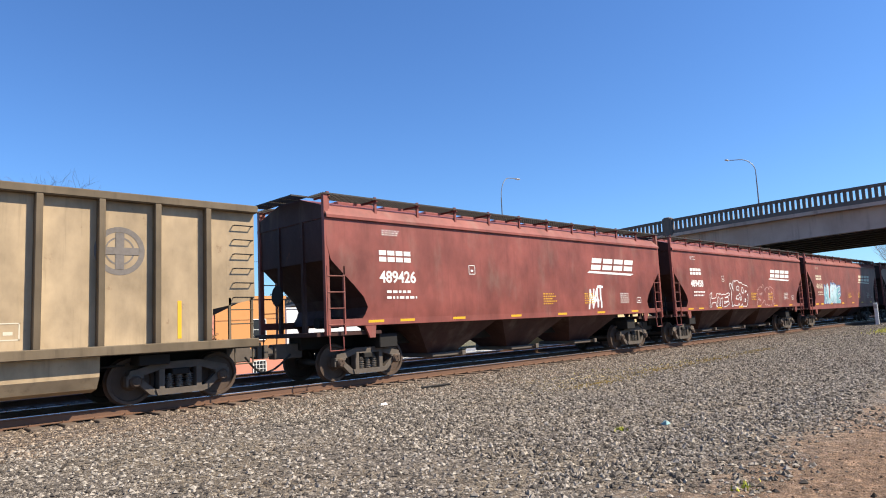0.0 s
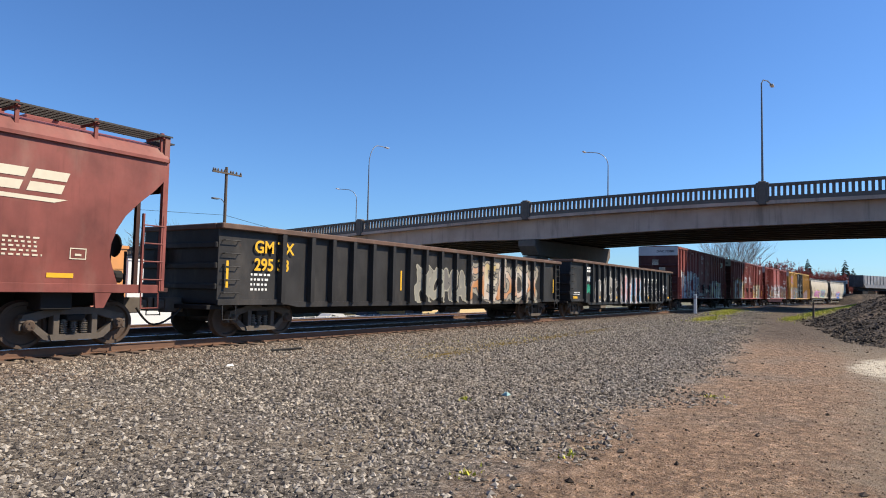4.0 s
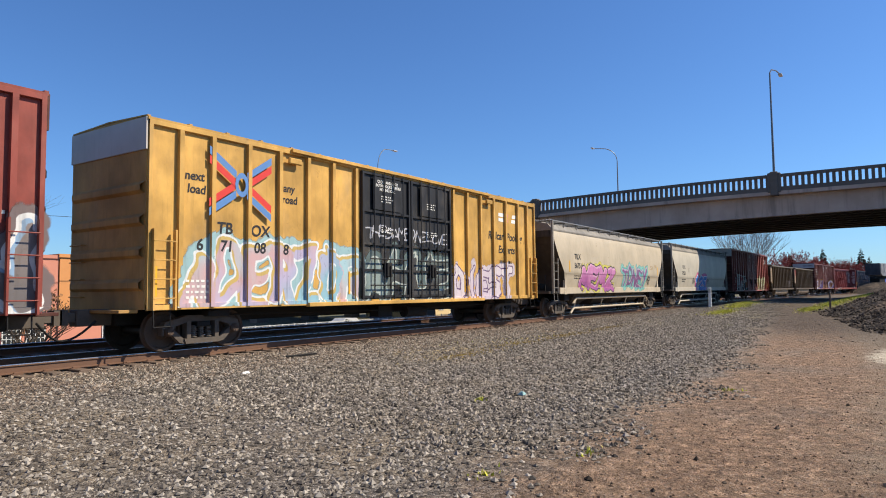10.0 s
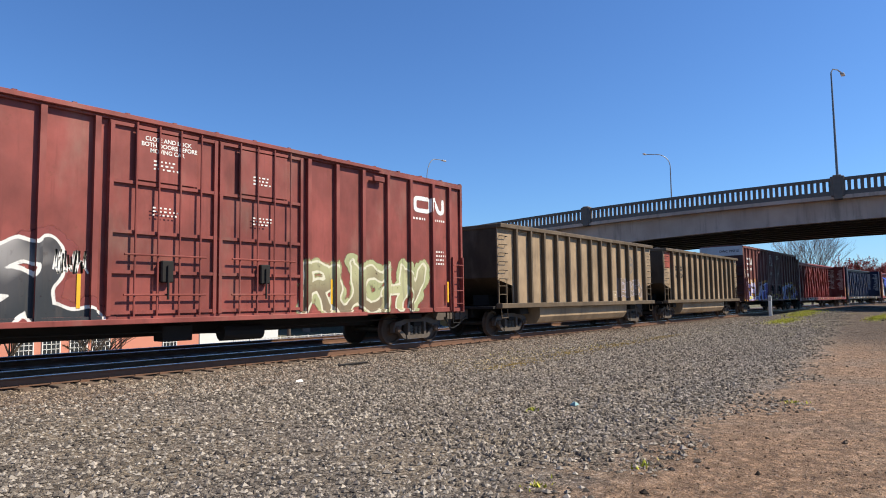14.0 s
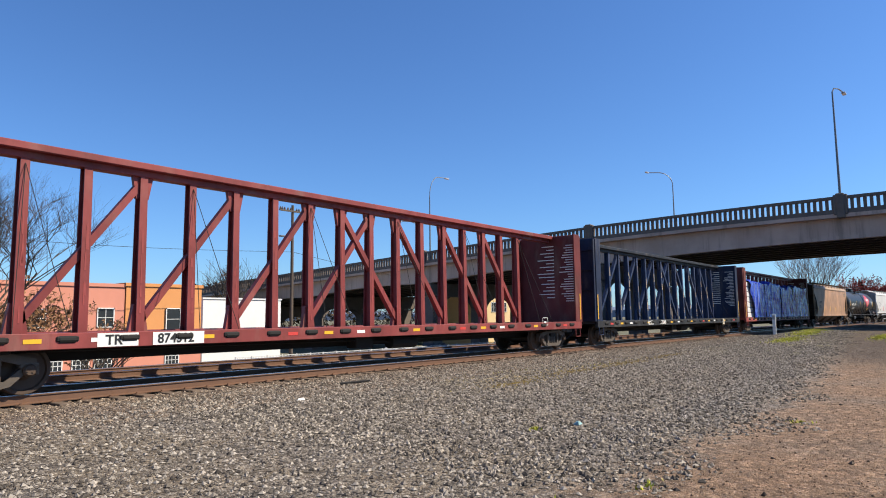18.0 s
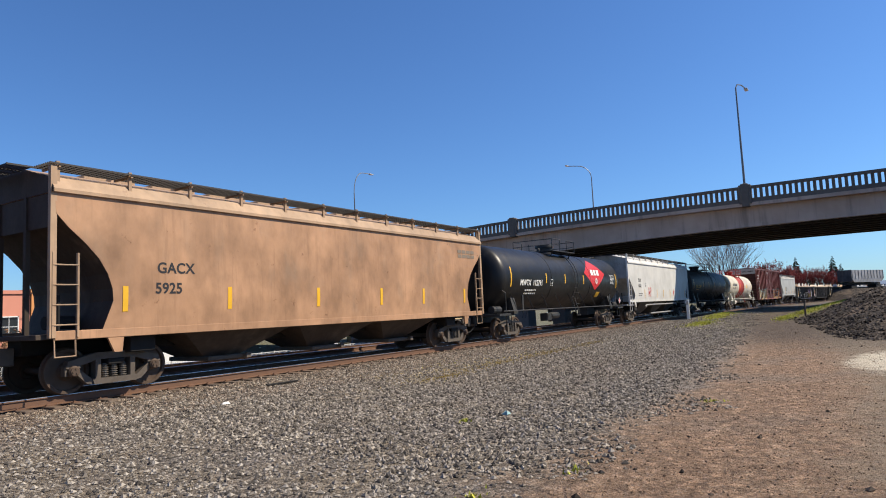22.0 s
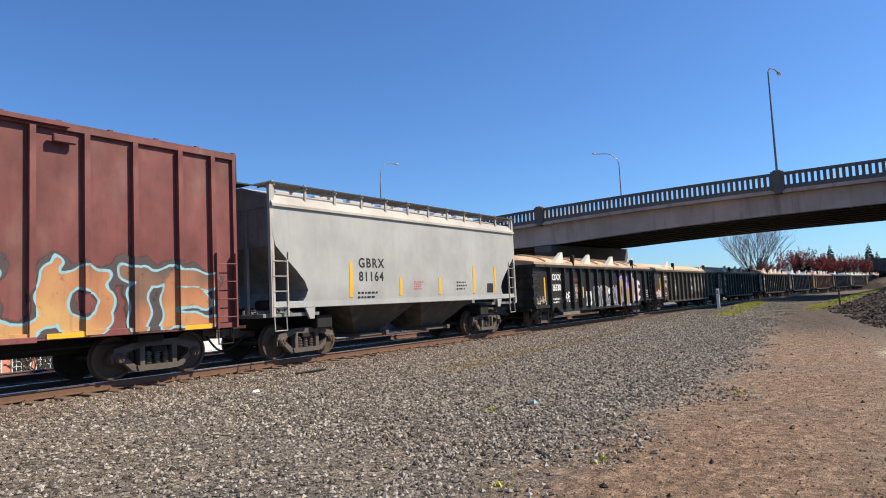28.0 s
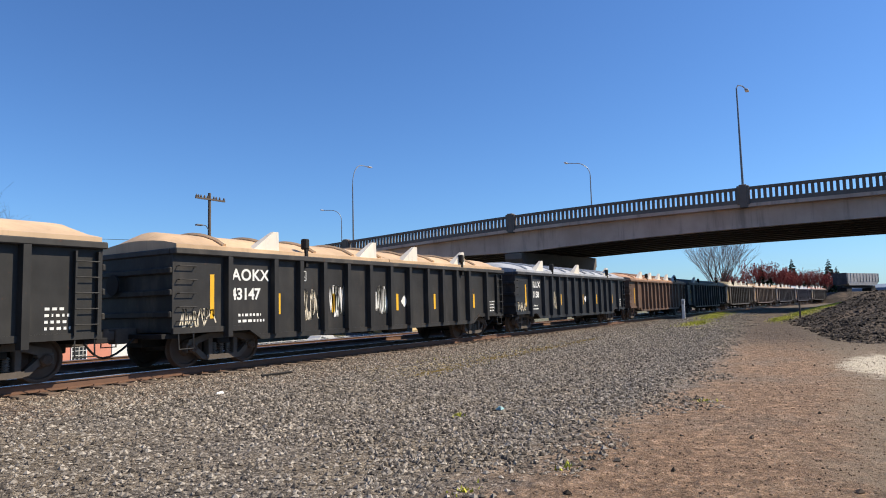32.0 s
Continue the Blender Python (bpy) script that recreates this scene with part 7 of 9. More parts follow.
s.loft([[(-0.10, -0.04, 0), (0.07, -0.05, 0), (0.11, 0.03, 0), (-0.07, 0.045, 0)], [(-0.08, -0.02, 0.035), (0.05, -0.035, 0.02), (0.08, 0.02, 0.04), (-0.05, 0.03, 0.02)]])
part("scrap", s, plain("white paper", (0.70, 0.68, 0.64), 0.7), P)
P = thing("litter", "faded teal scrap of plastic on the gravel", "litter", "litter", pose(9.3, 4.85, ground_z(9.3, 4.85) + 0.01))
s = Shape()
s.loft([[(-0.07, -0.05, 0), (0.08, -0.04, 0), (0.06, 0.05, 0), (-0.06, 0.06, 0)], [(-0.04, -0.03, 0.05), (0.05, -0.02, 0.03), (0.03, 0.03, 0.05), (-0.03, 0.03, 0.03)]])
part("scrap", s, plain("teal plastic", (0.22, 0.36, 0.36), 0.6), P)
P = thing("stick", "short dark stick lying on the ballast", "stick", "", pose(11.1, 11.6, ground_z(11.1, 11.6) + 0.03, 0, 0, -12))
s = Shape()
s.rod((-0.42, 0, 0), (0.42, 0.03, 0.02), 0.035, 6, 0.025)
part("stem", s, M["under"], P)

# ---- trees ----
BARK = plain("grey-brown bark", (0.10, 0.078, 0.062), 0.95, 0.0, 0.3, 4.0, 0.5)
TWIG_GREY = plain("pale grey twigs", (0.17, 0.14, 0.125), 0.9, 0.0, 0.3, 2.0)
TWIG_RED = plain("reddish budding twigs", (0.27, 0.06, 0.052), 0.9, 0.0, 0.3, 2.0)
TWIG_TAN = plain("brown dry leaves", (0.24, 0.125, 0.06), 0.9, 0.0, 0.35, 2.0)
NEEDLE = plain("dark green needles", (0.022, 0.048, 0.024), 0.85, 0.0, 0.4, 2.0)


def bare_tree(name, label, x, y, z, height, spread, seed, twig=BARK, levels=5, leaf=None, thick=1.0, low=0.18):
    """A tapered trunk that forks into limbs and fine twigs; leaf adds small clumps on the twigs."""
    rnd = random.Random(seed)
    T = thing(name, label, "tree", "trees", pose(x, y, z))
    trunk, fine, clumps = Shape(), Shape(), Shape()
    r0 = height * 0.022 * thick

    def grow(p, d, length, r, lv):
        q = p + d * length
        tgt = trunk if lv >= levels - 2 else fine
        tgt.rod(p, q, r, 5 if lv >= levels - 2 else 3, r * 0.68)
        if lv == 0:
            if leaf:
                for _ in range(2):
                    c = p + (q - p) * rnd.uniform(0.3, 1.0)
                    u, v = Vector((rnd.gauss(0, 1), rnd.gauss(0, 1), rnd.gauss(0, 1))), Vector((rnd.gauss(0, 1), rnd.gauss(0, 1), rnd.gauss(0, 1)))
                    k = height * 0.017
                    clumps.add([c + u.normalized() * k, c + v.normalized() * k, c - u.normalized() * k], [(0, 1, 2)])
            return
        n = 3 if lv < levels - 1 else 5
        for k in range(n):
            a = rnd.uniform(0, 6.28)
            tiltv = Vector((math.cos(a), math.sin(a), rnd.uniform(0.1, 0.75)))
            nd = (d * rnd.uniform(0.55, 1.0) + tiltv * rnd.uniform(0.45, 0.8) * spread).normalized()
            s0 = p + (q - p) * (rnd.uniform(0.45, 1.0) if k else 1.0)
            grow(s0, nd, length * rnd.uniform(0.58, 0.86), r * rnd.uniform(0.45, 0.66), lv - 1)

    trunk.rod((0, 0, -0.3), (0, 0, height * low), r0, 8, r0 * 0.85)
    base = Vector((0, 0, height * low))
    for k in range(5):
        a = 6.28 * k / 5 + rnd.uniform(-0.3, 0.3)
        grow(base, Vector((math.cos(a) * 0.55 * spread, math.sin(a) * 0.55 * spread, 1.0)).normalized(), height * 0.27, r0 * 0.6, levels - 1)
    part("trunk", trunk, BARK, T)
    part("crown", fine, twig, T, "fine bare twigs")
    if leaf:
        part("leaves", clumps, leaf, T)
    return T


def conifer(x, y, z, height, seed):
    rnd = random.Random(seed)
    T = thing("conifer_tree", "dark green conifer with drooping branches beyond the bridge", "tree", "trees", pose(x, y, z))
    s = Shape()
    s.rod((0, 0, -0.3), (0, 0, height * 0.97), height * 0.018, 6, 0.03)
    part("trunk", s, BARK, T)
    c = Shape()
    n = 24
    for k in range(n):
        u = k / n
        zz = height * (0.14 + 0.85 * u)
        rr = height * 0.26 * (1 - u) ** 0.85 + 0.15
        for j in range(9):
            a = 6.28 * j / 9 + rnd.uniform(-0.35, 0.35) + k
            r = rr * rnd.uniform(0.55, 1.15)
            d = Vector((math.cos(a), math.sin(a), 0))
            e = Vector((-d.y, d.x, 0))
            b = Vector((0, 0, zz + rnd.uniform(-0.2, 0.2)))
            tip = b + d * r - Vector((0, 0, r * rnd.uniform(0.15, 0.45)))
            m = b + d * r * 0.55 + Vector((0, 0, 0.05))
            w = r * 0.26
            c.add([b, m + e * w, tip, m - e * w, m - Vector((0, 0, w * 1.1))], [(0, 1, 4), (1, 2, 4), (2, 3, 4), (3, 0, 4), (0, 1, 2), (0, 2, 3)])
    part("crown", c, NEEDLE, T)


bare_tree("bare_tree", "large bare spreading tree behind the street", 11.6, 40.5, STREET, 14.0, 1.1, 3, BARK, 7, None, 0.62)
bare_tree("bare_tree", "bare tree with dry brown leaves behind the track", 10.5, 33.0, STREET, 6.4, 1.2, 5, BARK, 6, TWIG_TAN, 0.8)
bare_tree("bare_tree", "bare bushy tree with dry brown leaves behind the track", 13.8, 31.0, STREET, 5.2, 1.2, 9, BARK, 5, TWIG_TAN, 0.8)
bare_tree("bare_tree", "slender bare tree beyond the bridge lamps", 56, 84, STREET, 14.0, 0.7, 15, BARK, 5)
bare_tree("bare_tree", "broad bare tree with many upright limbs beyond the bridge", 118.5, 19.5, -0.8, 15.5, 0.5, 11, TWIG_GREY, 6, None, 0.62, 0.08)
for k, (x, y, h) in enumerate(((216, 25.5, 15.5), (217, 18.5, 12.5), (217, 10.6, 11.6), (219, 14.0, 11.8), (214, 33, 12.0), (220, 21.5, 13.5), (216, 8.2, 10.5), (215, 16.2, 11.0), (212, 28.5, 10.5))):
    bare_tree("budding_tree", "reddish budding tree beyond the bridge", x, y, -0.3, h, 0.7, 20 + k, TWIG_RED, 5, TWIG_RED, 0.9, 0.1)
for k, (x, y, h) in enumerate(((217, 22.0, 9.6), (231, 17.0, 14.0), (218, 12.6, 8.6), (232, 7.2, 13.6), (232, 5.2, 11.0), (214, 29, 9), (216, 24.2, 12.0), (240, 38, 13))):
    conifer(x, y, -0.3, h, 40 + k)

rng = np.random.default_rng(31)
wn_ = 15000
wx_, wy_ = rng.random(wn_) * 190 - 10, 104 + 14 * rng.random(wn_)
crest = np.array([noise.noise(Vector((a * 0.09, 0, 7))) + 0.6 * noise.noise(Vector((a * 0.35, 0, 9))) for a in wx_])
wz_ = STREET + (6.2 + 1.6 * crest + 4.6 * np.clip((wx_ - 42) / 18, 0, 1)) * rng.random(wn_) ** 0.7
ctr = np.stack([wx_, wy_, wz_], 1)[:, None, :]
tri = ctr + rng.normal(0, 0.33, (wn_, 3, 3))
me = bpy.data.meshes.new("far_woods")
me.from_pydata(tri.reshape(-1, 3).tolist(), [], np.arange(wn_ * 3).reshape(-1, 3).tolist())
w = Net("distant bare woods")
me.materials.append(w.done(w.ramp(w.n("ShaderNodeNewGeometry").outputs["Random Per Island"], [(0.0, (0.018, 0.017, 0.012)), (0.7, (0.05, 0.042, 0.03)), (1.0, (0.10, 0.072, 0.05))]), 0.95))
tagged(new("far_woods", me), "dark distant woods beyond the street and the bridge", "woods", kind="stuff")

# ---- far track side: a parked grey hopper and the hills ----
PK = thing("parked_hopper", "weathered grey hopper car parked on the far embankment", "railway hopper car", "", pose(178.0, 0.2, 2.6, 0, 0, -24))
grey_side, grey_end = paint("parked grey", (0.30, 0.30, 0.31), 0.6, 0.4, 0.6, 0.2), paint("parked dark end", (0.05, 0.05, 0.055), 0.7)
s = Shape()
s.loft([[(-6.4, -1.4, 1.3), (6.4, -1.4, 1.3), (6.4, 1.4, 1.3), (-6.4, 1.4, 1.3)], [(-7.6, -1.5, 2.2), (7.6, -1.5, 2.2), (7.6, 1.5, 2.2), (-7.6, 1.5, 2.2)], [(-7.6, -1.5, 4.0), (7.6, -1.5, 4.0), (7.6, 1.5, 4.0), (-7.6, 1.5, 4.0)]])
part("body", s, grey_side, PK)
s = Shape()
s.box(-7.68, -7.61, -1.5, 1.5, 1.5, 4.05, 0.01)
part("end_sheet", s, grey_end, PK)
for k in range(11):
    s = Shape()
    s.box(-7.4 + 1.46 * k, -7.28 + 1.46 * k, -1.6, -1.51, 2.1, 4.0, 0.01)
    part("side_post", s, grey_side, PK)
s = Shape()
s.box(-7.9, 7.9, -0.5, 0.5, 0.7, 1.25, 0.05)
part("underframe", s, M["under"], PK)
for x in (-5.8, 5.8):
    s = Shape()
    s.box(x - 1.2, x + 1.2, -1.0, 1.0, -0.1, 0.69, 0.05)
    part("bogie", s, M["under"], PK)
s = Shape()
s.loft([[(160, 2, -0.2), (166, 12, -0.2), (200, 8, -0.2), (262, -30, -0.2), (240, -46, -0.2), (168, -14, -0.2)], [(169, 1.5, 2.5), (170, 5.5, 2.5), (190, -1.0, 2.5), (255, -29, 2.5), (247, -36, 2.5), (174, -4, 2.5)]])
tagged(new("far_embankment", s.mesh("far_embankment", BANK)), "low dark embankment under the far siding", "embankment", kind="structure")

# the haze of distance is painted into the hills' blue colour
HILL = plain("hazy blue wooded hills", (0.13, 0.17, 0.24), 1.0, 0.0, 0.15, 0.01, 0.0)
s = Shape()
rings = []
for k in range(121):
    a = radians(-40 + k * 1.2)
    d = 2600.0
    h = 60 + 34 * noise.noise(Vector((k * 0.07, 0, 0))) + 10 * noise.noise(Vector((k * 0.4, 3, 0)))
    h *= 0.55
    rings.append([(d * math.cos(a), d * math.sin(a), -10), (d * math.cos(a), d * math.sin(a), h * 0.72), (1.2 * d * math.cos(a), 1.2 * d * math.sin(a), h * 1.25), (1.25 * d * math.cos(a), 1.25 * d * math.sin(a), -10)])
s.loft(rings)
tagged(new("backdrop_hills", s.mesh("backdrop_hills", HILL, True)), "low hazy blue hills on the horizon", "hills", kind="structure")

# ---- the train, car by car ----
RED = (0.205, 0.060, 0.047)
BOX_RED = (0.215, 0.055, 0.045)
WHITE_G, GREY_G, INK = (0.75, 0.74, 0.72), (0.42, 0.42, 0.46), (0.03, 0.03, 0.035)

coal_gondola(0, "dusty tan aluminium coal gondola with dark side posts", (0.36, 0.268, 0.165))

RED_HOPPERS = [(1, "489426", "flat"), (2, "489458", "flat"), (3, "481545", "arc"), (4, "482833", "arc")]
for i, number, style in RED_HOPPERS:
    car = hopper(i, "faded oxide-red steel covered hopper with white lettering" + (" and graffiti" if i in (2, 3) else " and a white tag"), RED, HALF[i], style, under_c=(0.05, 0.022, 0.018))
    y = -1.606
    ink = M["white"] if i < 3 else M["cream"]
    blocks(car, -6.62, 2.95, 1.12, 0.29, 4, ink, y, 0.0)
    lettering(car, number, -6.62, 2.42, 0.29, ink, y)
    blocks(car, 3.1, 2.98, 3.0, 0.42, 4, ink, y, 0.35, True)
    bars(car, -6.4, 1.95, 1.15, 0.3, 2, ink, y, i)
    bars(car, -6.5, 3.62, 0.62, 0.17, 3, ink, y, i + 5)
    frame_mark(car, -3.3, 2.68, 0.27, 0.27, ink, y)
    for x in (0.2, 2.6, 5.0):
        bars(car, x, 1.75, 0.75, 0.4, 5, M["yellow"] if x < 4 else ink, y + 0.02, i + int(x * 3))
    frame_mark(car, 6.2, 1.75, 0.32, 0.22, ink, y + 0.02)
    for x in (-7.0, -5.95, -4.0, -1.45, 1.0, 3.4, 5.8):
        patch(car, x, x + 0.5, 1.385, 1.475, M["yellow"], -1.566)

GON_POSTS = [-8.17, -7.1, -6.25, -5.35, -4.43, -3.42, -2.47, -1.54, -0.56, 0.45, 1.47, 2.38, 3.29, 4.23, 5.24, 6.28, 7.1, 8.15]
car = gondola(5, "black steel mill gondola with yellow marks and weathered graffiti", (0.028, 0.026, 0.025), HALF[5], GON_POSTS, 2.8)
lettering(car, "GM TX", -9.1, 2.15, 0.3, M["yellow"], -1.56)
lettering(car, "295 33", -9.1, 1.7, 0.3, M["yellow"], -1.56)
marks(car, 10.15, -1.58)

car = gondola(6, "black steel mill gondola covered in graffiti", (0.02, 0.02, 0.021), HALF[6], GON_POSTS, 3.02, belly=0.12)
blocks(car, -8.0, 2.42, 0.95, 0.28, 4, M["white"], -1.52, 0.0)
lettering(car, "518451", -8.05, 1.92, 0.27, M["white"], -1.505, 0.0, 0.95)
for k, x in enumerate((2.55, 3.45, 4.4, 5.4)):
    blocks(car, x, 2.0, 0.55, 0.34, 1, M["white"], -1.506, 0.5)
tag_scribble(car, -8.0, 1.25, 1.0, 0.5, M["green_tag"], 6, -1.506, 0.05, 4)
tag_scribble(car, -2.3, 1.25, 0.65, 0.5, M["white"], 8, -1.506, 0.03, 3)
frame_mark(car, -4.2, 2.25, 0.3, 0.35, M["white"], -1.506)
for x in (-9.7, -6.2, -3.2, 0.6, 3.6, 6.3, 9.0):
    patch(car, x, x + 0.6, 0.98, 1.1, M["yellow"], -1.506)
bars(car, -9.6, 1.15, 1.0, 0.2, 2, M["white"], -1.506, 61)


def dwc(i, first, second, label, left_logo=False, hb=9.1, c=BOX_RED):
    car = boxcar(i, label, c, hb, DWC_POSTS, 2.4)
    y = -1.526
    ink = M["cream"] if not left_logo else M["white"]
    if left_logo:
        spray(car, "~", -8.2, -6.70, 3.72, 4.24, [WHITE_G, WHITE_G], WHITE_G, seed=1, fat=0.06, ow=0.005, wear=0.2, slant=0.0, name="brand_mark", wild=0.0)
        blocks(car, -8.25, 3.32, 0.72, 0.18, 3, ink, y, 0.1)
        blocks(car, -7.35, 3.32, 0.68, 0.18, 4, ink, y, 0.1)
        lettering(car, "DWC", -8.3, 2.82, 0.26, ink, y)
        lettering(car, first, -8.3, 2.33, 0.26, ink, y)
        lettering(car, second, -7.3, 2.33, 0.26, ink, y)
        for x in (-8.9, -6.4, -3.6, -0.8, 2.0, 4.8, 7.6):
            patch(car, x, x + 0.75, 0.97, 1.07, M["yellow"], -1.612)
    else:
        lettering(car, "DW", -8.32, 2.98, 0.27, ink, y)
        lettering(car, "C", -7.42, 2.98, 0.27, ink, y)
        lettering(car, first, -8.34, 2.5, 0.28, ink, y)
        lettering(car, second, -7.42, 2.5, 0.28, ink, y)
        spray(car, "~", 6.75, 8.20, 4.02, 4.52, [WHITE_G, WHITE_G], WHITE_G, seed=1, fat=0.06, ow=0.005, wear=0.2, slant=0.0, name="brand_mark", wild=0.0)
        bars(car, 6.7, 3.75, 0.75, 0.15, 1, M["white"], y, i)
        bars(car, 7.75, 3.75, 0.6, 0.15, 1, M["white"], y, i + 3)
        bars(car, 7.8, 2.4, 0.5, 0.5, 4, M["white"], y, i + 8)
        marks(car, hb)
    bars(car, -8.3, 1.7, 0.6, 0.35, 2, M["white"], y, i + 20)
    lettering(car, "DWC " + first + second, -hb - 0.066, 0, 0.17, M["black"]).matrix_basis = pose(-hb - 0.067, 0.1, 4.66, 90, 0, -90)
    for k, yy in enumerate((0.45, -0.1)):
        s = Shape()
        for r in range(5):
            s.add([(-hb - 0.107, yy, 4.02 - r * 0.09 - k * 0.6), (-hb - 0.107, yy - 0.5, 4.02 - r * 0.09 - k * 0.6), (-hb - 0.107, yy - 0.5, 4.06 - r * 0.09 - k * 0.6), (-hb - 0.107, yy, 4.06 - r * 0.09 - k * 0.6)], [(0, 1, 2, 3)])
        part("small_print", s, M["cream"], car)
    return car


car = dwc(7, "793", "289", "faded red steel high-cube boxcar with pale grey graffiti along its foot")
tag_scribble(car, -7.4, 1.8, 0.75, 0.45, M["white"], 5, -1.53, 0.045, 4)
car = dwc(8, "793", "446", "faded red steel boxcar with orange and blue graffiti", c=mul(BOX_RED, 1.05))
tag_scribble(car, -5.35, 3.0, 0.75, 0.5, M["cream"], 15, -1.526, 0.03, 4)

BOX9 = [-7.3, -6.5, -5.7, -4.9, -4.1, -3.3, -2.72, 2.72, 3.5, 4.3, 5.1, 5.9, 6.75, 7.45]
car = boxcar(9, "oxide-red boxcar with white and grey graffiti along its foot", (0.25, 0.056, 0.040), 8.0, BOX9, 2.55, kind="slide", deep=True)
for x, n in ((-7.15, 3), (-6.3, 3), (-5.5, 2)):
    blocks(car, x, 3.66, 0.2 * n, 0.26, n, M["white"], -1.526, 0.0)
    blocks(car, x, 3.24, 0.2 * n, 0.26, n, M["white"], -1.526, 0.0)
blocks(car, -7.15, 2.66, 0.42, 0.26, 2, M["white"], -1.526, 0.0)
lettering(car, "558", -6.35, 2.62, 0.26, M["white"], -1.526, 0.0, 0.9)
lettering(car, "265", -5.55, 2.6, 0.26, M["white"], -1.526, 0.0, 0.9)
spray(car, "~", 5.55, 6.85, 3.1, 3.60, [WHITE_G, WHITE_G], WHITE_G, seed=1, fat=0.06, ow=0.005, wear=0.2, slant=0.0, name="brand_mark", wild=0.0)
bars(car, 5.3, 2.72, 0.55, 0.15, 1, M["white"], -1.526, 5)
bars(car, 6.9, 2.72, 0.5, 0.15, 1, M["white"], -1.526, 6)
for x in (-7.85, -4.7, -3.0, 0.8, 3.1, 4.6, 7.1):
    patch(car, x, x + 0.13, 1.2, 1.95, M["yellow"], -1.612)
patch(car, -7.95, -7.5, 0.98, 1.5, M["yellow"], -1.614, "yellow_patch")

OCHRE = (0.52, 0.30, 0.075)
car = boxcar(10, "ochre-yellow high-cube boxcar with black doors and graffiti", OCHRE, 9.22, DWC_POSTS, 2.4, band=(0.5, 0.47, 0.42), end_c=(0.42, 0.23, 0.065), door_c=(0.02, 0.02, 0.022))
for k in (-1, 1):
    for e in (-1, 1):
        for o, m in ((0.11, "blue_paint" if e > 0 else "red_paint"), (-0.11, "red_paint" if e > 0 else "blue_paint")):
            s = Shape()
            p, q = Vector((-6.8 + k * 0.16, -1.611 - 0.0015 * (k + 2 * e), 3.93 + e * 0.12 + o)), Vector((-6.8 + k * 0.92, -1.611 - 0.0015 * (k + 2 * e), 3.93 + e * 0.62 + o))
            u = Vector((0, 0, 0.1))
            s.add([p - u, q - u, q + u * 0.9, p + u * 0.9], [(0, 1, 2, 3)])
            part("brand_mark", s, M[m], car, "blue and red striped cross mark")
s = Shape()
for j in range(16):
    a0, a1 = j * math.pi / 8, (j + 1) * math.pi / 8
    s.add([(-6.8 + 0.2 * r * math.cos(t), -1.618, 3.93 + 0.3 * r * math.sin(t)) for r, t in ((1, a0), (1, a1), (0.55, a1), (0.55, a0))], [(0, 1, 2, 3)])
part("brand_mark", s, M["blue_paint"], car, "blue ring of the cross mark")
lettering(car, "next", -8.32, 3.9, 0.2, M["black"], -1.526, 0.1)
lettering(car, "load", -8.25, 3.6, 0.2, M["black"], -1.526, 0.1)
lettering(car, "any", -5.4, 3.95, 0.2, M["black"], -1.526, 0.1)
lettering(car, "road", -5.45, 3.65, 0.2, M["black"], -1.526, 0.1)
lettering(car, "TB", -7.45, 2.72, 0.27, M["black"], -1.526, 0.1)
lettering(car, "OX", -6.45, 2.72, 0.27, M["black"], -1.526, 0.1)
lettering(car, "6", -8.0, 2.3, 0.26, M["black"], -1.526, 0.1)
lettering(car, "71", -7.35, 2.3, 0.26, M["black"], -1.526, 0.1)
lettering(car, "08", -6.35, 2.3, 0.26, M["black"], -1.526, 0.1)
lettering(car, "8", -5.4, 2.3, 0.26, M["black"], -1.526, 0.1)
lettering(car, "Railcar  Pooling", 5.2, 3.36, 0.30, M["black"], -1.526, 0.15, 1.05)
lettering(car, "Experts", 6.0, 2.82, 0.30, M["black"], -1.526, 0.15, 1.05)
bars(car, 6.1, 2.3, 1.3, 0.3, 1, M["black"], -1.526, 4)
blocks(car, 6.05, 4.1, 0.5, 0.35, 1, M["white"], -1.526, 0.0)
blocks(car, 6.75, 4.1, 0.14, 0.35, 1, plain("faded pink paint", (0.55, 0.22, 0.18), 0.6), -1.526, 0.0)
blocks(car, 7.1, 4.1, 0.4, 0.35, 1, M["white"], -1.526, 0.4)
marks(car, 9.25)

TAN = (0.48, 0.405, 0.295)
# dark roof_c paints in the shade on the roof behind the running boards
car = hopper(11, "cream round-sided covered hopper with pink and teal graffiti", TAN, 8.9, "round", roof_c=(0.22, 0.20, 0.17), under_c=(0.05, 0.042, 0.034), bays=4, rust=0.22, walk_z=4.6)
lettering(car, "TILX", -6.5, 2.82, 0.26, M["black"], -1.616)
lettering(car, "56751", -6.53, 2.37, 0.26, M["black"], -1.62)
bars(car, -6.5, 1.8, 1.0, 0.25, 2, M["black"], -1.593, 3)
for x in (-7.2, 7.4):
    patch(car, x, x + 0.12, 2.18, 2.72, M["yellow"], -1.618)

# roof_c again holds the roof's shade as a dark colour
car = hopper(12, "cream round-sided covered hopper with a blue and red graffiti piece", (0.46, 0.415, 0.335), 9.0, "round", roof_c=(0.22, 0.20, 0.17), under_c=(0.045, 0.038, 0.03), bays=4, rust=0.06, walk_z=4.6, streak=0.3)
lettering(car, "CITX", -6.5, 2.78, 0.26, M["black"], -1.616)
lettering(car, "775231", -6.68, 2.33, 0.26, M["black"], -1.618)
bars(car, -6.6, 1.75, 1.2, 0.28, 2, M["black"], -1.592, 33)
frame_mark(car, -4.85, 2.55, 0.26, 0.27, M["black"], -1.616)

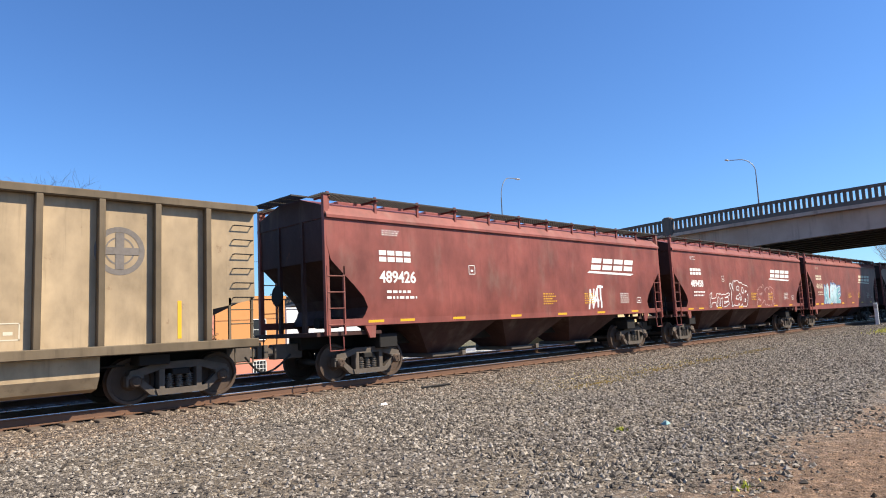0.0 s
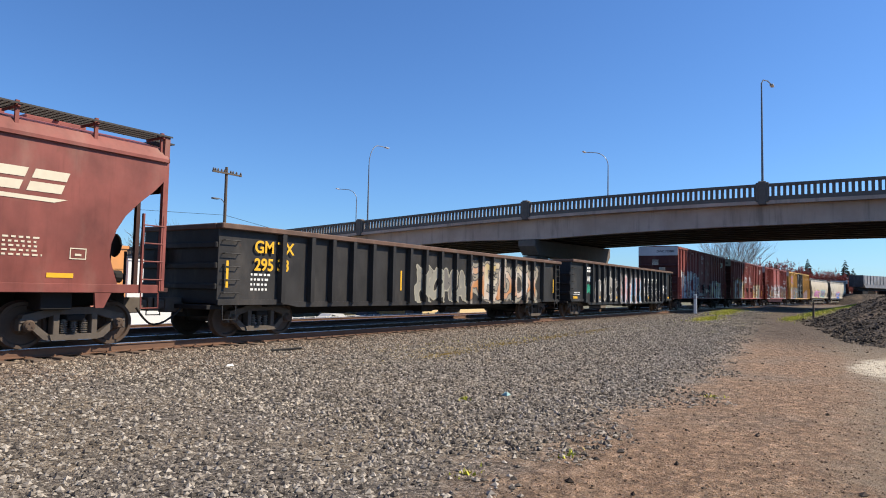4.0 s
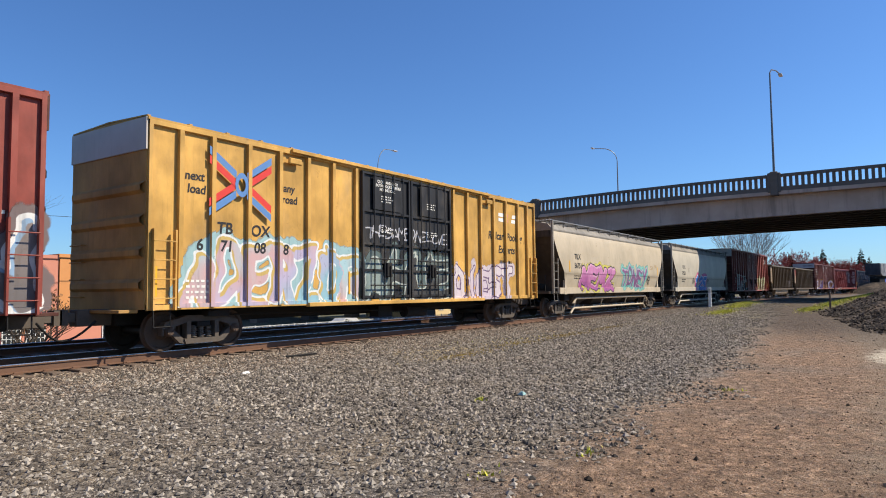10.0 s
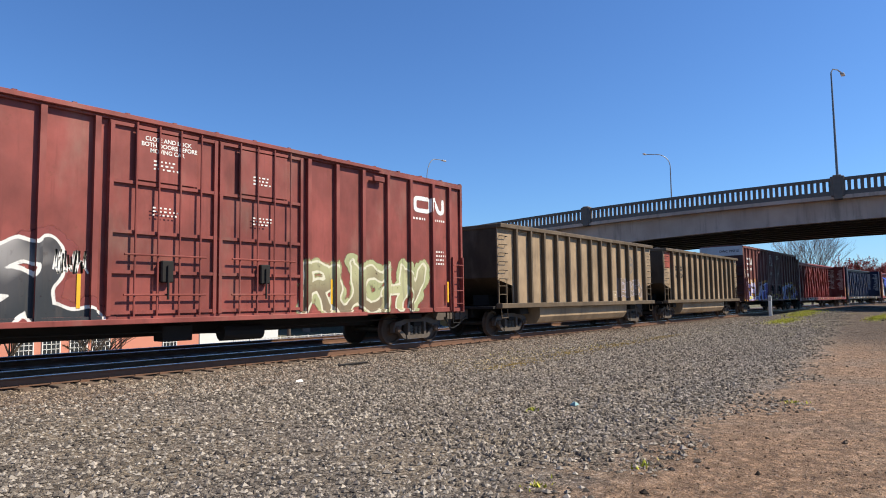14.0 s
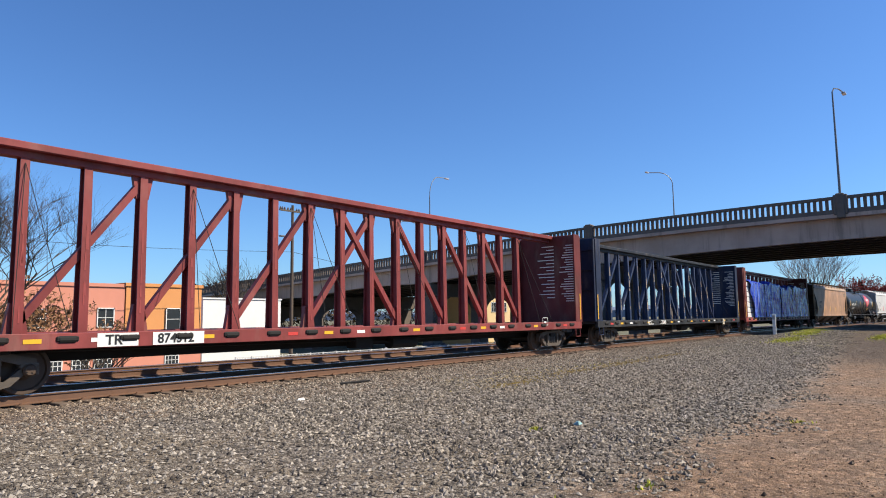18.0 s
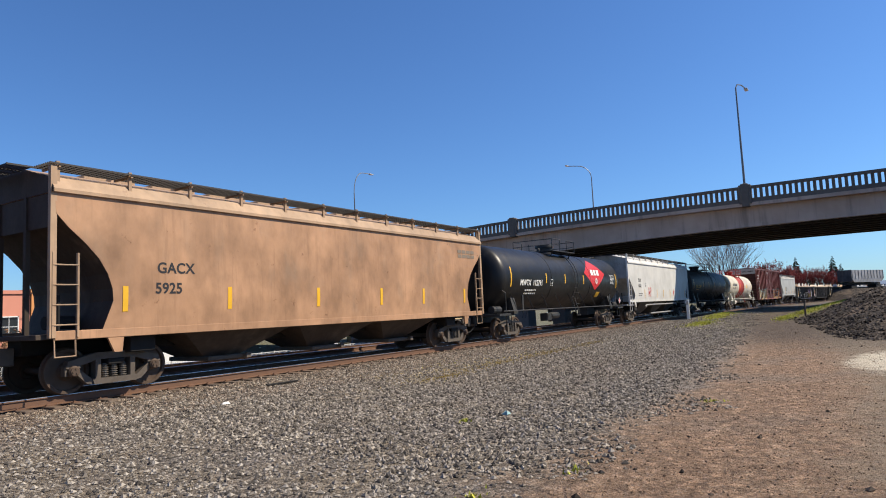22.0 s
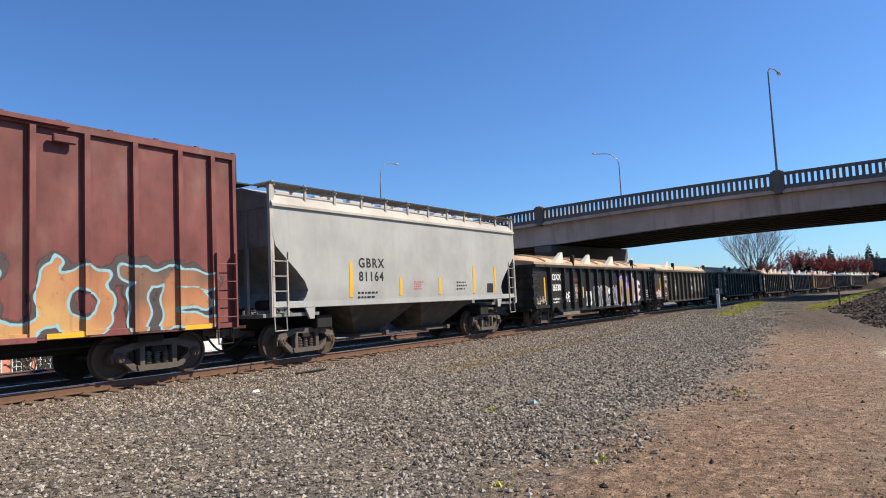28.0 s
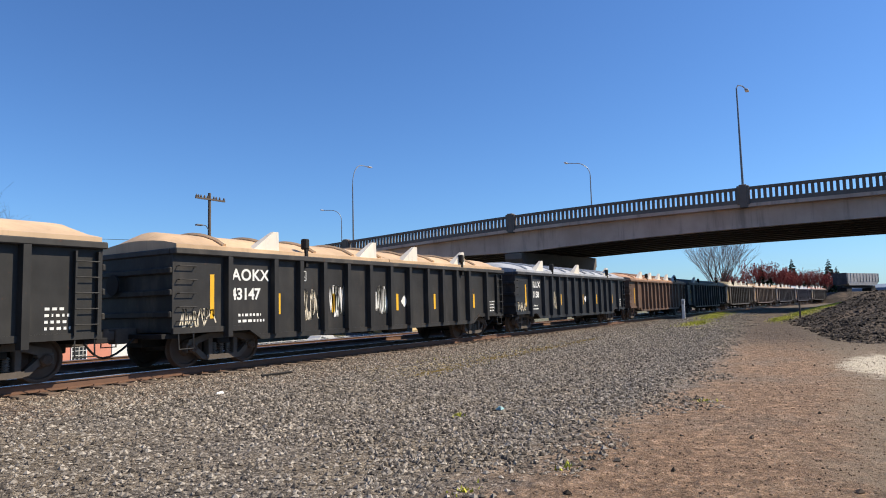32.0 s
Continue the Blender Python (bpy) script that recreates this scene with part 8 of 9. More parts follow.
car = dwc(13, "793", "831", "faded red steel boxcar with black and white graffiti")
tag_scribble(car, -3.3, 1.9, 0.55, 0.45, M["white"], 23, -1.53, 0.035, 3)

car = coal_gondola(14, "soot-stained tan coal gondola with a round brand mark", (0.30, 0.218, 0.138))
car = coal_gondola(15, "soot-stained tan coal gondola with a red corner panel", (0.30, 0.218, 0.138), red=True)
blocks(car, -5.45, 2.85, 1.15, 0.26, 4, M["black"], -1.506, 0.0)
lettering(car, "67C  024", -5.45, 2.45, 0.25, M["black"], -1.506, 0.0, 0.95)

car = dwc(16, "794", "715", "dull maroon high-cube boxcar with lilac graffiti", True, c=(0.155, 0.055, 0.048))
tag_scribble(car, -8.95, 2.7, 0.6, 0.7, M["cream"], 31, -1.53, 0.025, 4)
patch(car, -7.95, -7.25, 1.1, 1.33, plain("yellow notice", (0.7, 0.66, 0.08), 0.5), -1.615, "notice")

car = centerbeam(17, "empty red centre-beam flat car with white reflector patches", (0.20, 0.042, 0.038), 11.9, worn=False)
lettering(car, "TR", -8.0, 0.88, 0.19, M["black"], -1.482)
patch(car, -8.15, -7.35, 0.84, 1.1, M["white"], -1.478, "number_panel")
lettering(car, "874312", -6.95, 0.88, 0.19, M["black"], -1.482)
patch(car, -7.05, -5.9, 0.84, 1.1, M["white"], -1.478, "number_panel")
frame_mark(car, 8.6, 1.0, 0.4, 0.3, M["white"], -1.482)

car = centerbeam(18, "empty dark blue centre-beam flat car with scuffed posts", (0.022, 0.036, 0.082), 11.4, chord_c=(0.02, 0.023, 0.03), sill_c=(0.025, 0.025, 0.027))
lettering(car, "COER", -5.6, 0.88, 0.19, M["white"], -1.482)
lettering(car, "675080", -3.9, 0.88, 0.19, M["white"], -1.482)
patch(car, 7.3, 7.68, 0.72, 1.08, M["cream"], -1.484, "number_panel")
bars(car, 7.34, 0.76, 0.3, 0.28, 3, M["black"], -1.49, 3)

LOADED = centerbeam(19, "red centre-beam flat car carrying wrapped lumber", (0.23, 0.055, 0.048), 11.0, worn=False)
lettering(LOADED, "561198", -5.2, 0.89, 0.18, M["cream"], -1.482)

GREIGE = (0.36, 0.205, 0.115)
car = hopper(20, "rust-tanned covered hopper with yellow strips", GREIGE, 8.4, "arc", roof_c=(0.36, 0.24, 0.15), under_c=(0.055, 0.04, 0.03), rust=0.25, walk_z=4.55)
lettering(car, "GACX", -6.2, 2.45, 0.23, M["black"], -1.606, 0.0, 1.05)
lettering(car, "5925", -6.25, 2.0, 0.23, M["black"], -1.606, 0.0, 1.05)
blocks(car, 6.6, 3.35, 1.3, 0.3, 4, plain("worn grey paint", (0.2, 0.16, 0.12), 0.7), -1.602, 0.0)
for x in (-7.0, -4.3, -1.2, 1.7, 4.1, 6.9):
    patch(car, x, x + 0.12, 1.62, 2.15, M["yellow"], -1.6)

car = tank_car(21, "glossy black tank car with a red diamond placard mark", (0.012, 0.012, 0.0125), 8.38, 1.5, 2.72, x_dome=0.0, rough=0.36, streak=0.12)
lettering(car, "MWTX  112791", -6.3, 2.35, 0.26, M["white"], -1.53)
bars(car, -5.7, 1.9, 1.6, 0.3, 2, M["white"], -1.47, 3)
frame_mark(car, -2.85, 2.35, 0.28, 0.32, M["white"], -1.515)
d = Shape()
for f, (rr, n) in enumerate(((0.0, 0),)):
    pts = []
    q = 0.98
    for a in range(9):
        for b in range(9):
            u, v = (a / 8 - 0.5) * 2, (b / 8 - 0.5) * 2
            x, w = (u + v) * q * 0.5, (u - v) * q * 0.5
            ang = 0.26 + w / 1.5
            pts.append((3.7 + x * 1.75, -1.507 * math.cos(ang), 2.72 + 1.507 * math.sin(ang)))
    d.add(pts, [(a * 9 + b, a * 9 + b + 1, a * 9 + b + 10, a * 9 + b + 9) for a in range(8) for b in range(8)])
part("diamond_mark", d, plain("bright red decal", (0.55, 0.035, 0.04), 0.4, 0.0, 0.08), car, "bright red diamond decal", True)
for x, w in ((3.0, 0.4), (3.5, 0.33), (3.95, 0.4)):
    t = Shape()
    t.add([(x, -1.492, 3.0), (x + w, -1.492, 3.0), (x + w, -1.43, 3.32), (x, -1.43, 3.32)], [(0, 1, 2, 3)])
    part("brand_mark", t, M["white"], car)
for k in range(5):
    t = Shape()
    w = 0.1 + 0.08 * (2 - abs(k - 2))
    z = 2.5 + k * 0.075
    t.add([(3.75 - w, -1.528, z), (3.75 + w, -1.528, z), (3.75 + w, -1.528, z + 0.04), (3.75 - w, -1.528, z + 0.04)], [(0, 1, 2, 3)])
    part("brand_mark", t, M["white"], car)
bars(car, 6.3, 2.5, 0.8, 0.6, 7, M["white"], -1.52, 4)
patch(car, 4.1, 4.65, 1.75, 2.05, M["yellow"], -1.4, "notice")

def placard(car, x, z):
    s = Shape()
    s.prism([(x, z - 0.2), (x + 0.2, z), (x, z + 0.2), (x - 0.2, z)], -1.53, -1.54)
    p = part("placard", s, M["white"], car, "red and white diamond placard")
    for dz, w in ((0.03, 0.13), (-0.1, 0.07), (0.1, 0.06)):
        q = Shape()
        q.box(x - w, x + w, -1.546, -1.542, z + dz - 0.03, z + dz + 0.03)
        part("small_print", q, M["red_paint"], p)


placard(car, 7.75, 1.5)
car = hopper(22, "white flat-sided covered hopper with galvanised running boards", (0.57, 0.555, 0.52), 8.52, "flat", under_c=(0.06, 0.058, 0.053), rust=0.05, streak=0.12)
lettering(car, "TILX", -6.45, 2.72, 0.24, M["black"], -1.606)
lettering(car, "6162", -6.45, 2.36, 0.24, M["black"], -1.606)
bars(car, -6.5, 1.72, 1.1, 0.26, 2, M["black"], -1.6, 9)
frame_mark(car, -4.85, 2.4, 0.24, 0.27, M["black"], -1.604)
tag_scribble(car, -4.1, 1.65, 0.75, 0.75, M["red_paint"], 2, -1.6, 0.025, 2)
tag_scribble(car, 3.0, 1.7, 0.35, 0.6, M["red_paint"], 5, -1.6, 0.02, 2)
for x in (-5.05, -1.85, 0.0, 2.0, 5.2, 6.9):
    patch(car, x, x + 0.1, 1.62, 2.2, M["yellow"], -1.6)
t = Shape()
t.path([(-4.6, -1.45, 1.0), (-4.3, -1.45, 1.12), (4.2, -1.45, 1.12), (4.4, -1.45, 1.0)], 0.055, 8)
t.path([(-3.0, -1.3, 0.5), (3.6, -1.3, 0.5)], 0.055, 8)
part("unloading_pipe", t, M["galv"], car)

car = tank_car(23, "dull black tank car with yellow stencilled marks", (0.017, 0.0165, 0.0165), 8.25, 1.46, 2.78, x_dome=-0.2, rough=0.5, streak=0.3)
lettering(car, "UTLX  212840", -6.3, 2.45, 0.24, plain("faded ochre stencil", (0.42, 0.25, 0.04), 0.6), -1.5)
bars(car, -6.0, 2.2, 0.9, 0.12, 1, M["yellow"], -1.46, 6)
bars(car, 6.2, 2.35, 0.7, 0.5, 6, M["cream"], -1.48, 7)

placard(car, 7.6, 1.5)
IVORY = (0.53, 0.49, 0.41)
car = tank_car(24, "ivory tank car with a broad red band and red platform", IVORY, 7.2, 1.4, 2.69, (-1.5, 1.7, (0.36, 0.035, 0.025)), frame_c=(0.6, 0.58, 0.5), rail_c=(0.36, 0.035, 0.03), x_dome=0.1, rough=0.6, streak=0.3)
blocks(car, -4.9, 2.72, 2.3, 0.26, 6, M["black"], -1.425, 0.0)
lettering(car, "PRDX 12297", -4.9, 2.35, 0.2, M["black"], -1.425)
patch(car, 2.75, 3.3, 2.5, 2.85, M["yellow"], -1.41, "notice")
bars(car, 4.6, 2.3, 1.2, 0.65, 6, M["cream"], -1.44, 8)
for x in (4.2,):
    patch(car, x, x + 0.3, 2.05, 2.25, M["black"], -1.35, "notice")

car = dwc(25, "794", "401", "dull maroon boxcar with orange and turquoise graffiti", True, c=(0.17, 0.055, 0.048))

car = hopper(26, "pale grey two-bay covered hopper with yellow strips", (0.37, 0.37, 0.35), 6.35, "flat", roof_c=(0.42, 0.39, 0.34), under_c=(0.06, 0.055, 0.05), bays=2, rust=0.03, streak=0.2, walk_z=4.6)
lettering(car, "GBRX", -3.15, 2.45, 0.27, M["black"], -1.606, 0.0, 1.25)
lettering(car, "81164", -3.15, 2.05, 0.27, M["black"], -1.606, 0.0, 1.2)
bars(car, -3.2, 1.5, 1.0, 0.26, 2, M["black"], -1.6, 10)
for x in (-3.55, -1.25, 0.9, 3.1, 4.65):
    patch(car, x, x + 0.13, 1.58, 2.15 if abs(x) < 3 else 2.6, M["yellow"], -1.606)
bars(car, -0.5, 1.75, 0.5, 0.3, 4, M["red_tape"], -1.603, 2)
bars(car, 2.0, 1.7, 0.7, 0.35, 3, M["black"], -1.603, 12)
patch(car, 4.1, 4.55, 1.6, 1.95, M["black"], -1.604, "notice")

POSTS = [-6.6, -5.1, -4.15, -3.2, -2.15, -1.08, 0.0, 1.08, 2.2, 3.2, 4.2, 5.15, 6.6]
COVERED = [
    (27, "SOXX", "526330", (0.022, 0.021, 0.020), (0.56, 0.385, 0.235), 4),
    (28, "CEFX", "33542", (0.062, 0.052, 0.042), (0.60, 0.46, 0.30), 2),
    (29, "AOKX", "43130", (0.036, 0.034, 0.031), (0.58, 0.41, 0.255), 3),
    (30, "AOKX", "43147", (0.034, 0.032, 0.030), (0.58, 0.40, 0.24), 3),
    (31, "MLLX", "00158", (0.028, 0.03, 0.035), (0.40, 0.41, 0.43), 3),
    (32, "", "", (0.13, 0.075, 0.05), (0.45, 0.26, 0.16), 5),
    (33, "", "", (0.025, 0.026, 0.028), (0.10, 0.11, 0.12), 2),
    (34, "", "", (0.10, 0.085, 0.07), (0.62, 0.54, 0.42), 4),
    (35, "", "", (0.16, 0.12, 0.09), (0.60, 0.42, 0.26), 4),
    (36, "", "", (0.10, 0.085, 0.08), (0.58, 0.40, 0.25), 4),
    (37, "", "", (0.09, 0.08, 0.09), (0.60, 0.60, 0.62), 3),
    (38, "", "", (0.12, 0.10, 0.08), (0.55, 0.30, 0.22), 4),
]
for i, mark, number, c, lc, nb in COVERED:
    arches = [-6.6, -5.0, -3.4, -1.7, -0.3, 1.4, 2.9, 4.4, 6.0] if i not in (28, 33) else []
    at = [-5.0 + 10.0 * k / max(1, nb - 1) for k in range(nb)]
    if i in (29, 30):
        at = [-5.0, -0.75, 1.6, 4.9]
    tone = "black" if sum(c) < 0.16 else "brown"
    c = mul(c, 0.85)
    car = gondola(i, "weathered %s steel gondola under an arched %s lid" % (tone, "white" if lc[2] > 0.4 else "tan"), c, 8.12, POSTS, 2.78, 0.18, lc, arches, at)
    ink = M["white"]
    if mark:
        w = 1.1 if i != 28 else 0.98
        lettering(car, mark, -6.45, 2.08, 0.28, ink if i != 28 else M["cream"], -1.506, 0.0, w)
        lettering(car, number, -6.5, 1.6, 0.28, ink if i != 28 else M["cream"], -1.506, 0.0, 0.95)
        bars(car, -6.25, 0.98, 0.85, 0.3, 2, ink, -1.506, i)
    for k, x in enumerate((-7.1, -4.95, -2.8, 0.4, 2.7, 5.6)):
        patch(car, x, x + 0.12, 1.2 if k else 1.15, 1.75 if k else 2.2, M["yellow"], -1.506)
    if i < 32:
        t = Shape()
        t.add([(0.65, -1.506, 1.5), (0.85, -1.506, 1.3), (1.05, -1.506, 1.5), (0.85, -1.506, 1.7)], [(0, 1, 2, 3)])
        part("placard", t, M["white"], car, "white diamond placard")
        bars(car, 7.0, 1.0, 0.5, 0.5, 4, ink, -1.506, i + 7)
        tag_scribble(car, -4.1, 1.0, 0.7, 0.9, M["cream"], i, -1.506, 0.03, 3)
        tag_scribble(car, -7.9, 0.95, 0.9, 0.45, M["cream"], i + 40, -1.506, 0.035, 3)
        frame_mark(car, -4.1, 2.1, 0.25, 0.28, ink, -1.506)
    if i == 30:
        tag_scribble(car, -2.9, 1.05, 0.7, 0.95, M["white"], 91, -1.506, 0.045, 3)
        tag_scribble(car, -0.7, 1.1, 0.65, 0.9, M["white"], 92, -1.506, 0.045, 3)
    if i == 27:
        bars(car, -4.1, 1.3, 0.85, 0.95, 3, plain("faded red stencil", (0.2, 0.04, 0.03), 0.7), -1.507, 15)

# ---- graffiti along the train ----
SILVER, PALE_B = (0.42, 0.42, 0.45), (0.45, 0.62, 0.68)
THIN = dict(fat=0.035, ow=0.012, wear=0.35)
spray(FLEET[1], "NAT", 2.9, 3.75, 1.6, 2.35, [WHITE_G, WHITE_G], WHITE_G, seed=3, **THIN)
spray(FLEET[2], "HTE", -4.75, -2.6, 1.5, 2.05, None, WHITE_G, seed=5, fat=0.07, ow=0.035, wear=0.4)
spray(FLEET[2], "VESB", -2.45, -0.35, 1.5, 2.65, None, WHITE_G, seed=6, fat=0.11, ow=0.04, wear=0.3)
spray(FLEET[2], "SACR", 1.0, 3.4, 1.5, 2.5, None, (0.50, 0.30, 0.27), seed=8, fat=0.12, ow=0.04, wear=0.4)
spray(FLEET[3], "NUGME", -5.15, -1.85, 1.45, 2.62, [(0.16, 0.36, 0.42), PALE_B, (0.50, 0.56, 0.58)], (0.55, 0.58, 0.6), (0.14, 0.22, 0.38), 9, fat=0.12, hw=0.12, label="pale turquoise letters in a blue cloud")
spray(FLEET[4], "VASEN", -3.9, -1.55, 1.62, 2.3, [WHITE_G, (0.5, 0.48, 0.47)], WHITE_G, seed=11, fat=0.04, ow=0.012, wear=0.4)
spray(FLEET[5], "KOMA", -2.0, 1.2, 0.9, 2.1, [(0.25, 0.24, 0.2), (0.14, 0.13, 0.12)], (0.3, 0.28, 0.22), seed=21)
spray(FLEET[5], "REDOX", 1.5, 7.5, 0.9, 2.3, [(0.45, 0.2, 0.08), (0.5, 0.46, 0.4), (0.4, 0.28, 0.08)], (0.09, 0.08, 0.08), (0.28, 0.25, 0.2), 22)
spray(FLEET[6], "BUCK", -6.4, -2.6, 0.85, 2.15, [(0.16, 0.15, 0.14), (0.4, 0.38, 0.34)], (0.6, 0.58, 0.52), seed=31, fat=0.15)
spray(FLEET[6], "NUGATA", -2.3, 2.2, 0.78, 2.25, [(0.16, 0.30, 0.45), (0.36, 0.42, 0.50), (0.52, 0.27, 0.26), (0.5, 0.3, 0.3)], (0.62, 0.6, 0.58), (0.14, 0.13, 0.13), 33, fat=0.13, ow=0.05, label="pink and blue letters with white edges")
spray(FLEET[6], "MEKR", 3.1, 6.2, 0.78, 1.8, None, (0.6, 0.6, 0.6), seed=35, fat=0.07, ow=0.025, wear=0.45)
spray(FLEET[6], "KDR", 7.2, 8.0, 1.35, 2.0, [WHITE_G, WHITE_G], WHITE_G, seed=36, **THIN)
spray(FLEET[6], "SAL", 2.55, 3.4, 1.2, 1.85, [WHITE_G, WHITE_G], WHITE_G, seed=37, fat=0.022, ow=0.01, wear=0.3)
spray(FLEET[7], "ETS", -8.1, -2.75, 0.95, 3.0, [(0.30, 0.30, 0.33), GREY_G, (0.55, 0.56, 0.44)], (0.10, 0.09, 0.13), (0.50, 0.49, 0.46), 41, fat=0.26, ow=0.045, hw=0.14, wear=0.35, shine=(0.66, 0.66, 0.6), label="huge grey letters edged in white")
spray(FLEET[7], "UH", -2.25, 2.2, 1.1, 2.35, [(0.60, 0.58, 0.44), (0.45, 0.46, 0.40)], INK, (0.10, 0.05, 0.05), 43, fat=0.19, ow=0.06, hw=0.13)
spray(FLEET[7], "VNRA", 2.5, 7.2, 0.97, 2.45, [(0.55, 0.55, 0.36), (0.62, 0.62, 0.50), (0.55, 0.48, 0.16)], (0.30, 0.32, 0.36), (0.58, 0.58, 0.56), 45, fat=0.17, hw=0.13, wear=0.4, shine=(0.7, 0.7, 0.66))
spray(FLEET[8], "O", -9.0, -6.9, 1.0, 2.4, [(0.48, 0.38, 0.24), (0.5, 0.26, 0.1)], (0.42, 0.36, 0.26), (0.40, 0.31, 0.2), 51, fat=0.34, ow=0.15, hw=0.3, wear=0.3)
spray(FLEET[8], "EIMK", -6.9, -2.5, 0.85, 3.05, [(0.30, 0.38, 0.45), (0.52, 0.36, 0.14), (0.42, 0.42, 0.24), (0.56, 0.56, 0.60)], (0.35, 0.33, 0.30), (0.44, 0.25, 0.10), 53, fat=0.21, ow=0.04, hw=0.15, wear=0.35, shine=(0.62, 0.62, 0.62), label="orange, cream and blue letters")
spray(FLEET[8], "G TL", -2.0, 2.2, 2.65, 3.4, [(0.50, 0.42, 0.48), (0.42, 0.50, 0.58)], (0.48, 0.44, 0.46), seed=54, fat=0.09, ow=0.03, wear=0.5)
spray(FLEET[8], "ENEY", 2.5, 7.0, 0.97, 2.55, [(0.36, 0.44, 0.50), (0.52, 0.55, 0.44), (0.55, 0.4, 0.18), (0.2, 0.22, 0.25)], (0.45, 0.42, 0.38), (0.42, 0.30, 0.16), 55, fat=0.17, hw=0.12, wear=0.4)
spray(FLEET[9], "CLAUKERSON", -7.5, 7.75, 0.98, 2.6, [(0.13, 0.12, 0.12), (0.22, 0.185, 0.175), (0.26, 0.21, 0.20)], (0.66, 0.66, 0.64), (0.17, 0.13, 0.125), 61, fat=0.22, ow=0.10, hw=0.2, wear=0.25, shine=(0.24, 0.36, 0.5), label="wide grey letters with thick white edges")
spray(FLEET[10], "ADERZOR", -8.4, -2.4, 0.95, 2.5, [(0.24, 0.42, 0.50), (0.42, 0.38, 0.52), (0.52, 0.34, 0.34), (0.34, 0.50, 0.54)], (0.64, 0.66, 0.66), (0.30, 0.46, 0.48), 71, fat=0.15, ow=0.05, hw=0.15, wear=0.3, shine=(0.5, 0.36, 0.12), label="pastel blue and lilac letters edged in white")
spray(FLEET[10], "AHUE", -2.35, 2.4, 1.0, 2.45, [(0.05, 0.05, 0.05), (0.20, 0.26, 0.25), (0.32, 0.36, 0.33)], (0.42, 0.46, 0.42), (0.10, 0.14, 0.14), 73, fat=0.16)
spray(FLEET[10], "DIEST", 2.6, 6.95, 0.97, 2.25, [(0.52, 0.44, 0.50), (0.6, 0.54, 0.54)], (0.10, 0.05, 0.13), (0.54, 0.47, 0.50), 75, fat=0.13, ow=0.045, hw=0.1, wear=0.4)
spray(FLEET[10], "THESAMEONELOVE", -2.2, 2.2, 2.95, 3.3, [SILVER, SILVER], SILVER, seed=76, fat=0.016, ow=0.008, wear=0.3)
spray(FLEET[11], "MEMZ", -5.75, -0.9, 1.3, 2.5, [(0.08, 0.03, 0.18), (0.20, 0.07, 0.26), (0.40, 0.12, 0.30), (0.50, 0.20, 0.38)], (0.035, 0.02, 0.06), (0.55, 0.50, 0.10), 81, fat=0.18, ow=0.055, hw=0.12, wear=0.2, shine=(0.60, 0.34, 0.46), label="pink and purple letters on a yellow cloud")
spray(FLEET[11], "TONEY", 0.4, 5.1, 1.4, 2.6, [(0.20, 0.08, 0.20), (0.16, 0.10, 0.18)], (0.10, 0.34, 0.32), (0.20, 0.45, 0.40), 83, fat=0.12, ow=0.07, hw=0.14, wear=0.3, shine=(0.42, 0.32, 0.42), label="dark purple letters edged in teal")
spray(FLEET[11], "KR", 5.2, 5.8, 1.6, 2.2, [INK, INK], INK, seed=84, fat=0.014, ow=0.01, wear=0.3)
spray(FLEET[11], "GA MI", 5.8, 7.4, 2.55, 2.85, [(0.42, 0.28, 0.13)] * 2, (0.42, 0.28, 0.13), seed=85, fat=0.014, ow=0.006, wear=0.9)
spray(FLEET[12], "125", -2.75, 0.85, 1.1, 2.33, [(0.02, 0.10, 0.42), (0.04, 0.18, 0.55)], (0.66, 0.67, 0.70), (0.55, 0.08, 0.22), 91, fat=0.15, ow=0.055, hw=0.17, wear=0.15, slant=0.22, wild=0.45, shine=(0.06, 0.24, 0.52), label="blue digits edged in white on a pink cloud")
spray(FLEET[12], "ON", -3.5, -2.95, 1.7, 2.15, [INK, INK], INK, seed=92, fat=0.024, ow=0.01, wear=0.2)
spray(FLEET[12], "DKK", 1.2, 1.75, 1.62, 2.05, [INK, INK], INK, seed=93, fat=0.016, ow=0.008, wear=0.2)
spray(FLEET[13], "UHSL", -6.9, -2.5, 0.97, 2.5, [(0.03, 0.035, 0.04), (0.06, 0.06, 0.065), (0.5, 0.48, 0.46), (0.30, 0.06, 0.06)], (0.68, 0.67, 0.63), (0.22, 0.055, 0.05), 101, fat=0.155, ow=0.065, hw=0.14, wear=0.2, label="black letters with thick white edges")
spray(FLEET[13], "RUCHY", 2.5, 7.2, 0.97, 2.2, [(0.20, 0.16, 0.10), (0.40, 0.40, 0.22), (0.48, 0.47, 0.30)], (0.60, 0.58, 0.44), (0.36, 0.38, 0.20), 103, fat=0.12, ow=0.06, hw=0.12, wear=0.45)
spray(FLEET[13], "BRAIN", -8.35, -7.5, 2.1, 2.38, [WHITE_G, WHITE_G], WHITE_G, seed=104, fat=0.009, ow=0.006, wear=0.3)
spray(FLEET[13], "DMAGE", -8.35, -7.5, 1.75, 2.03, [WHITE_G, WHITE_G], WHITE_G, seed=105, fat=0.009, ow=0.006, wear=0.3)
spray(FLEET[14], "EKO", 3.0, 5.8, 1.35, 2.15, [(0.2, 0.16, 0.13), (0.25, 0.2, 0.16)], (0.42, 0.38, 0.44), seed=111, fat=0.09, ow=0.03)
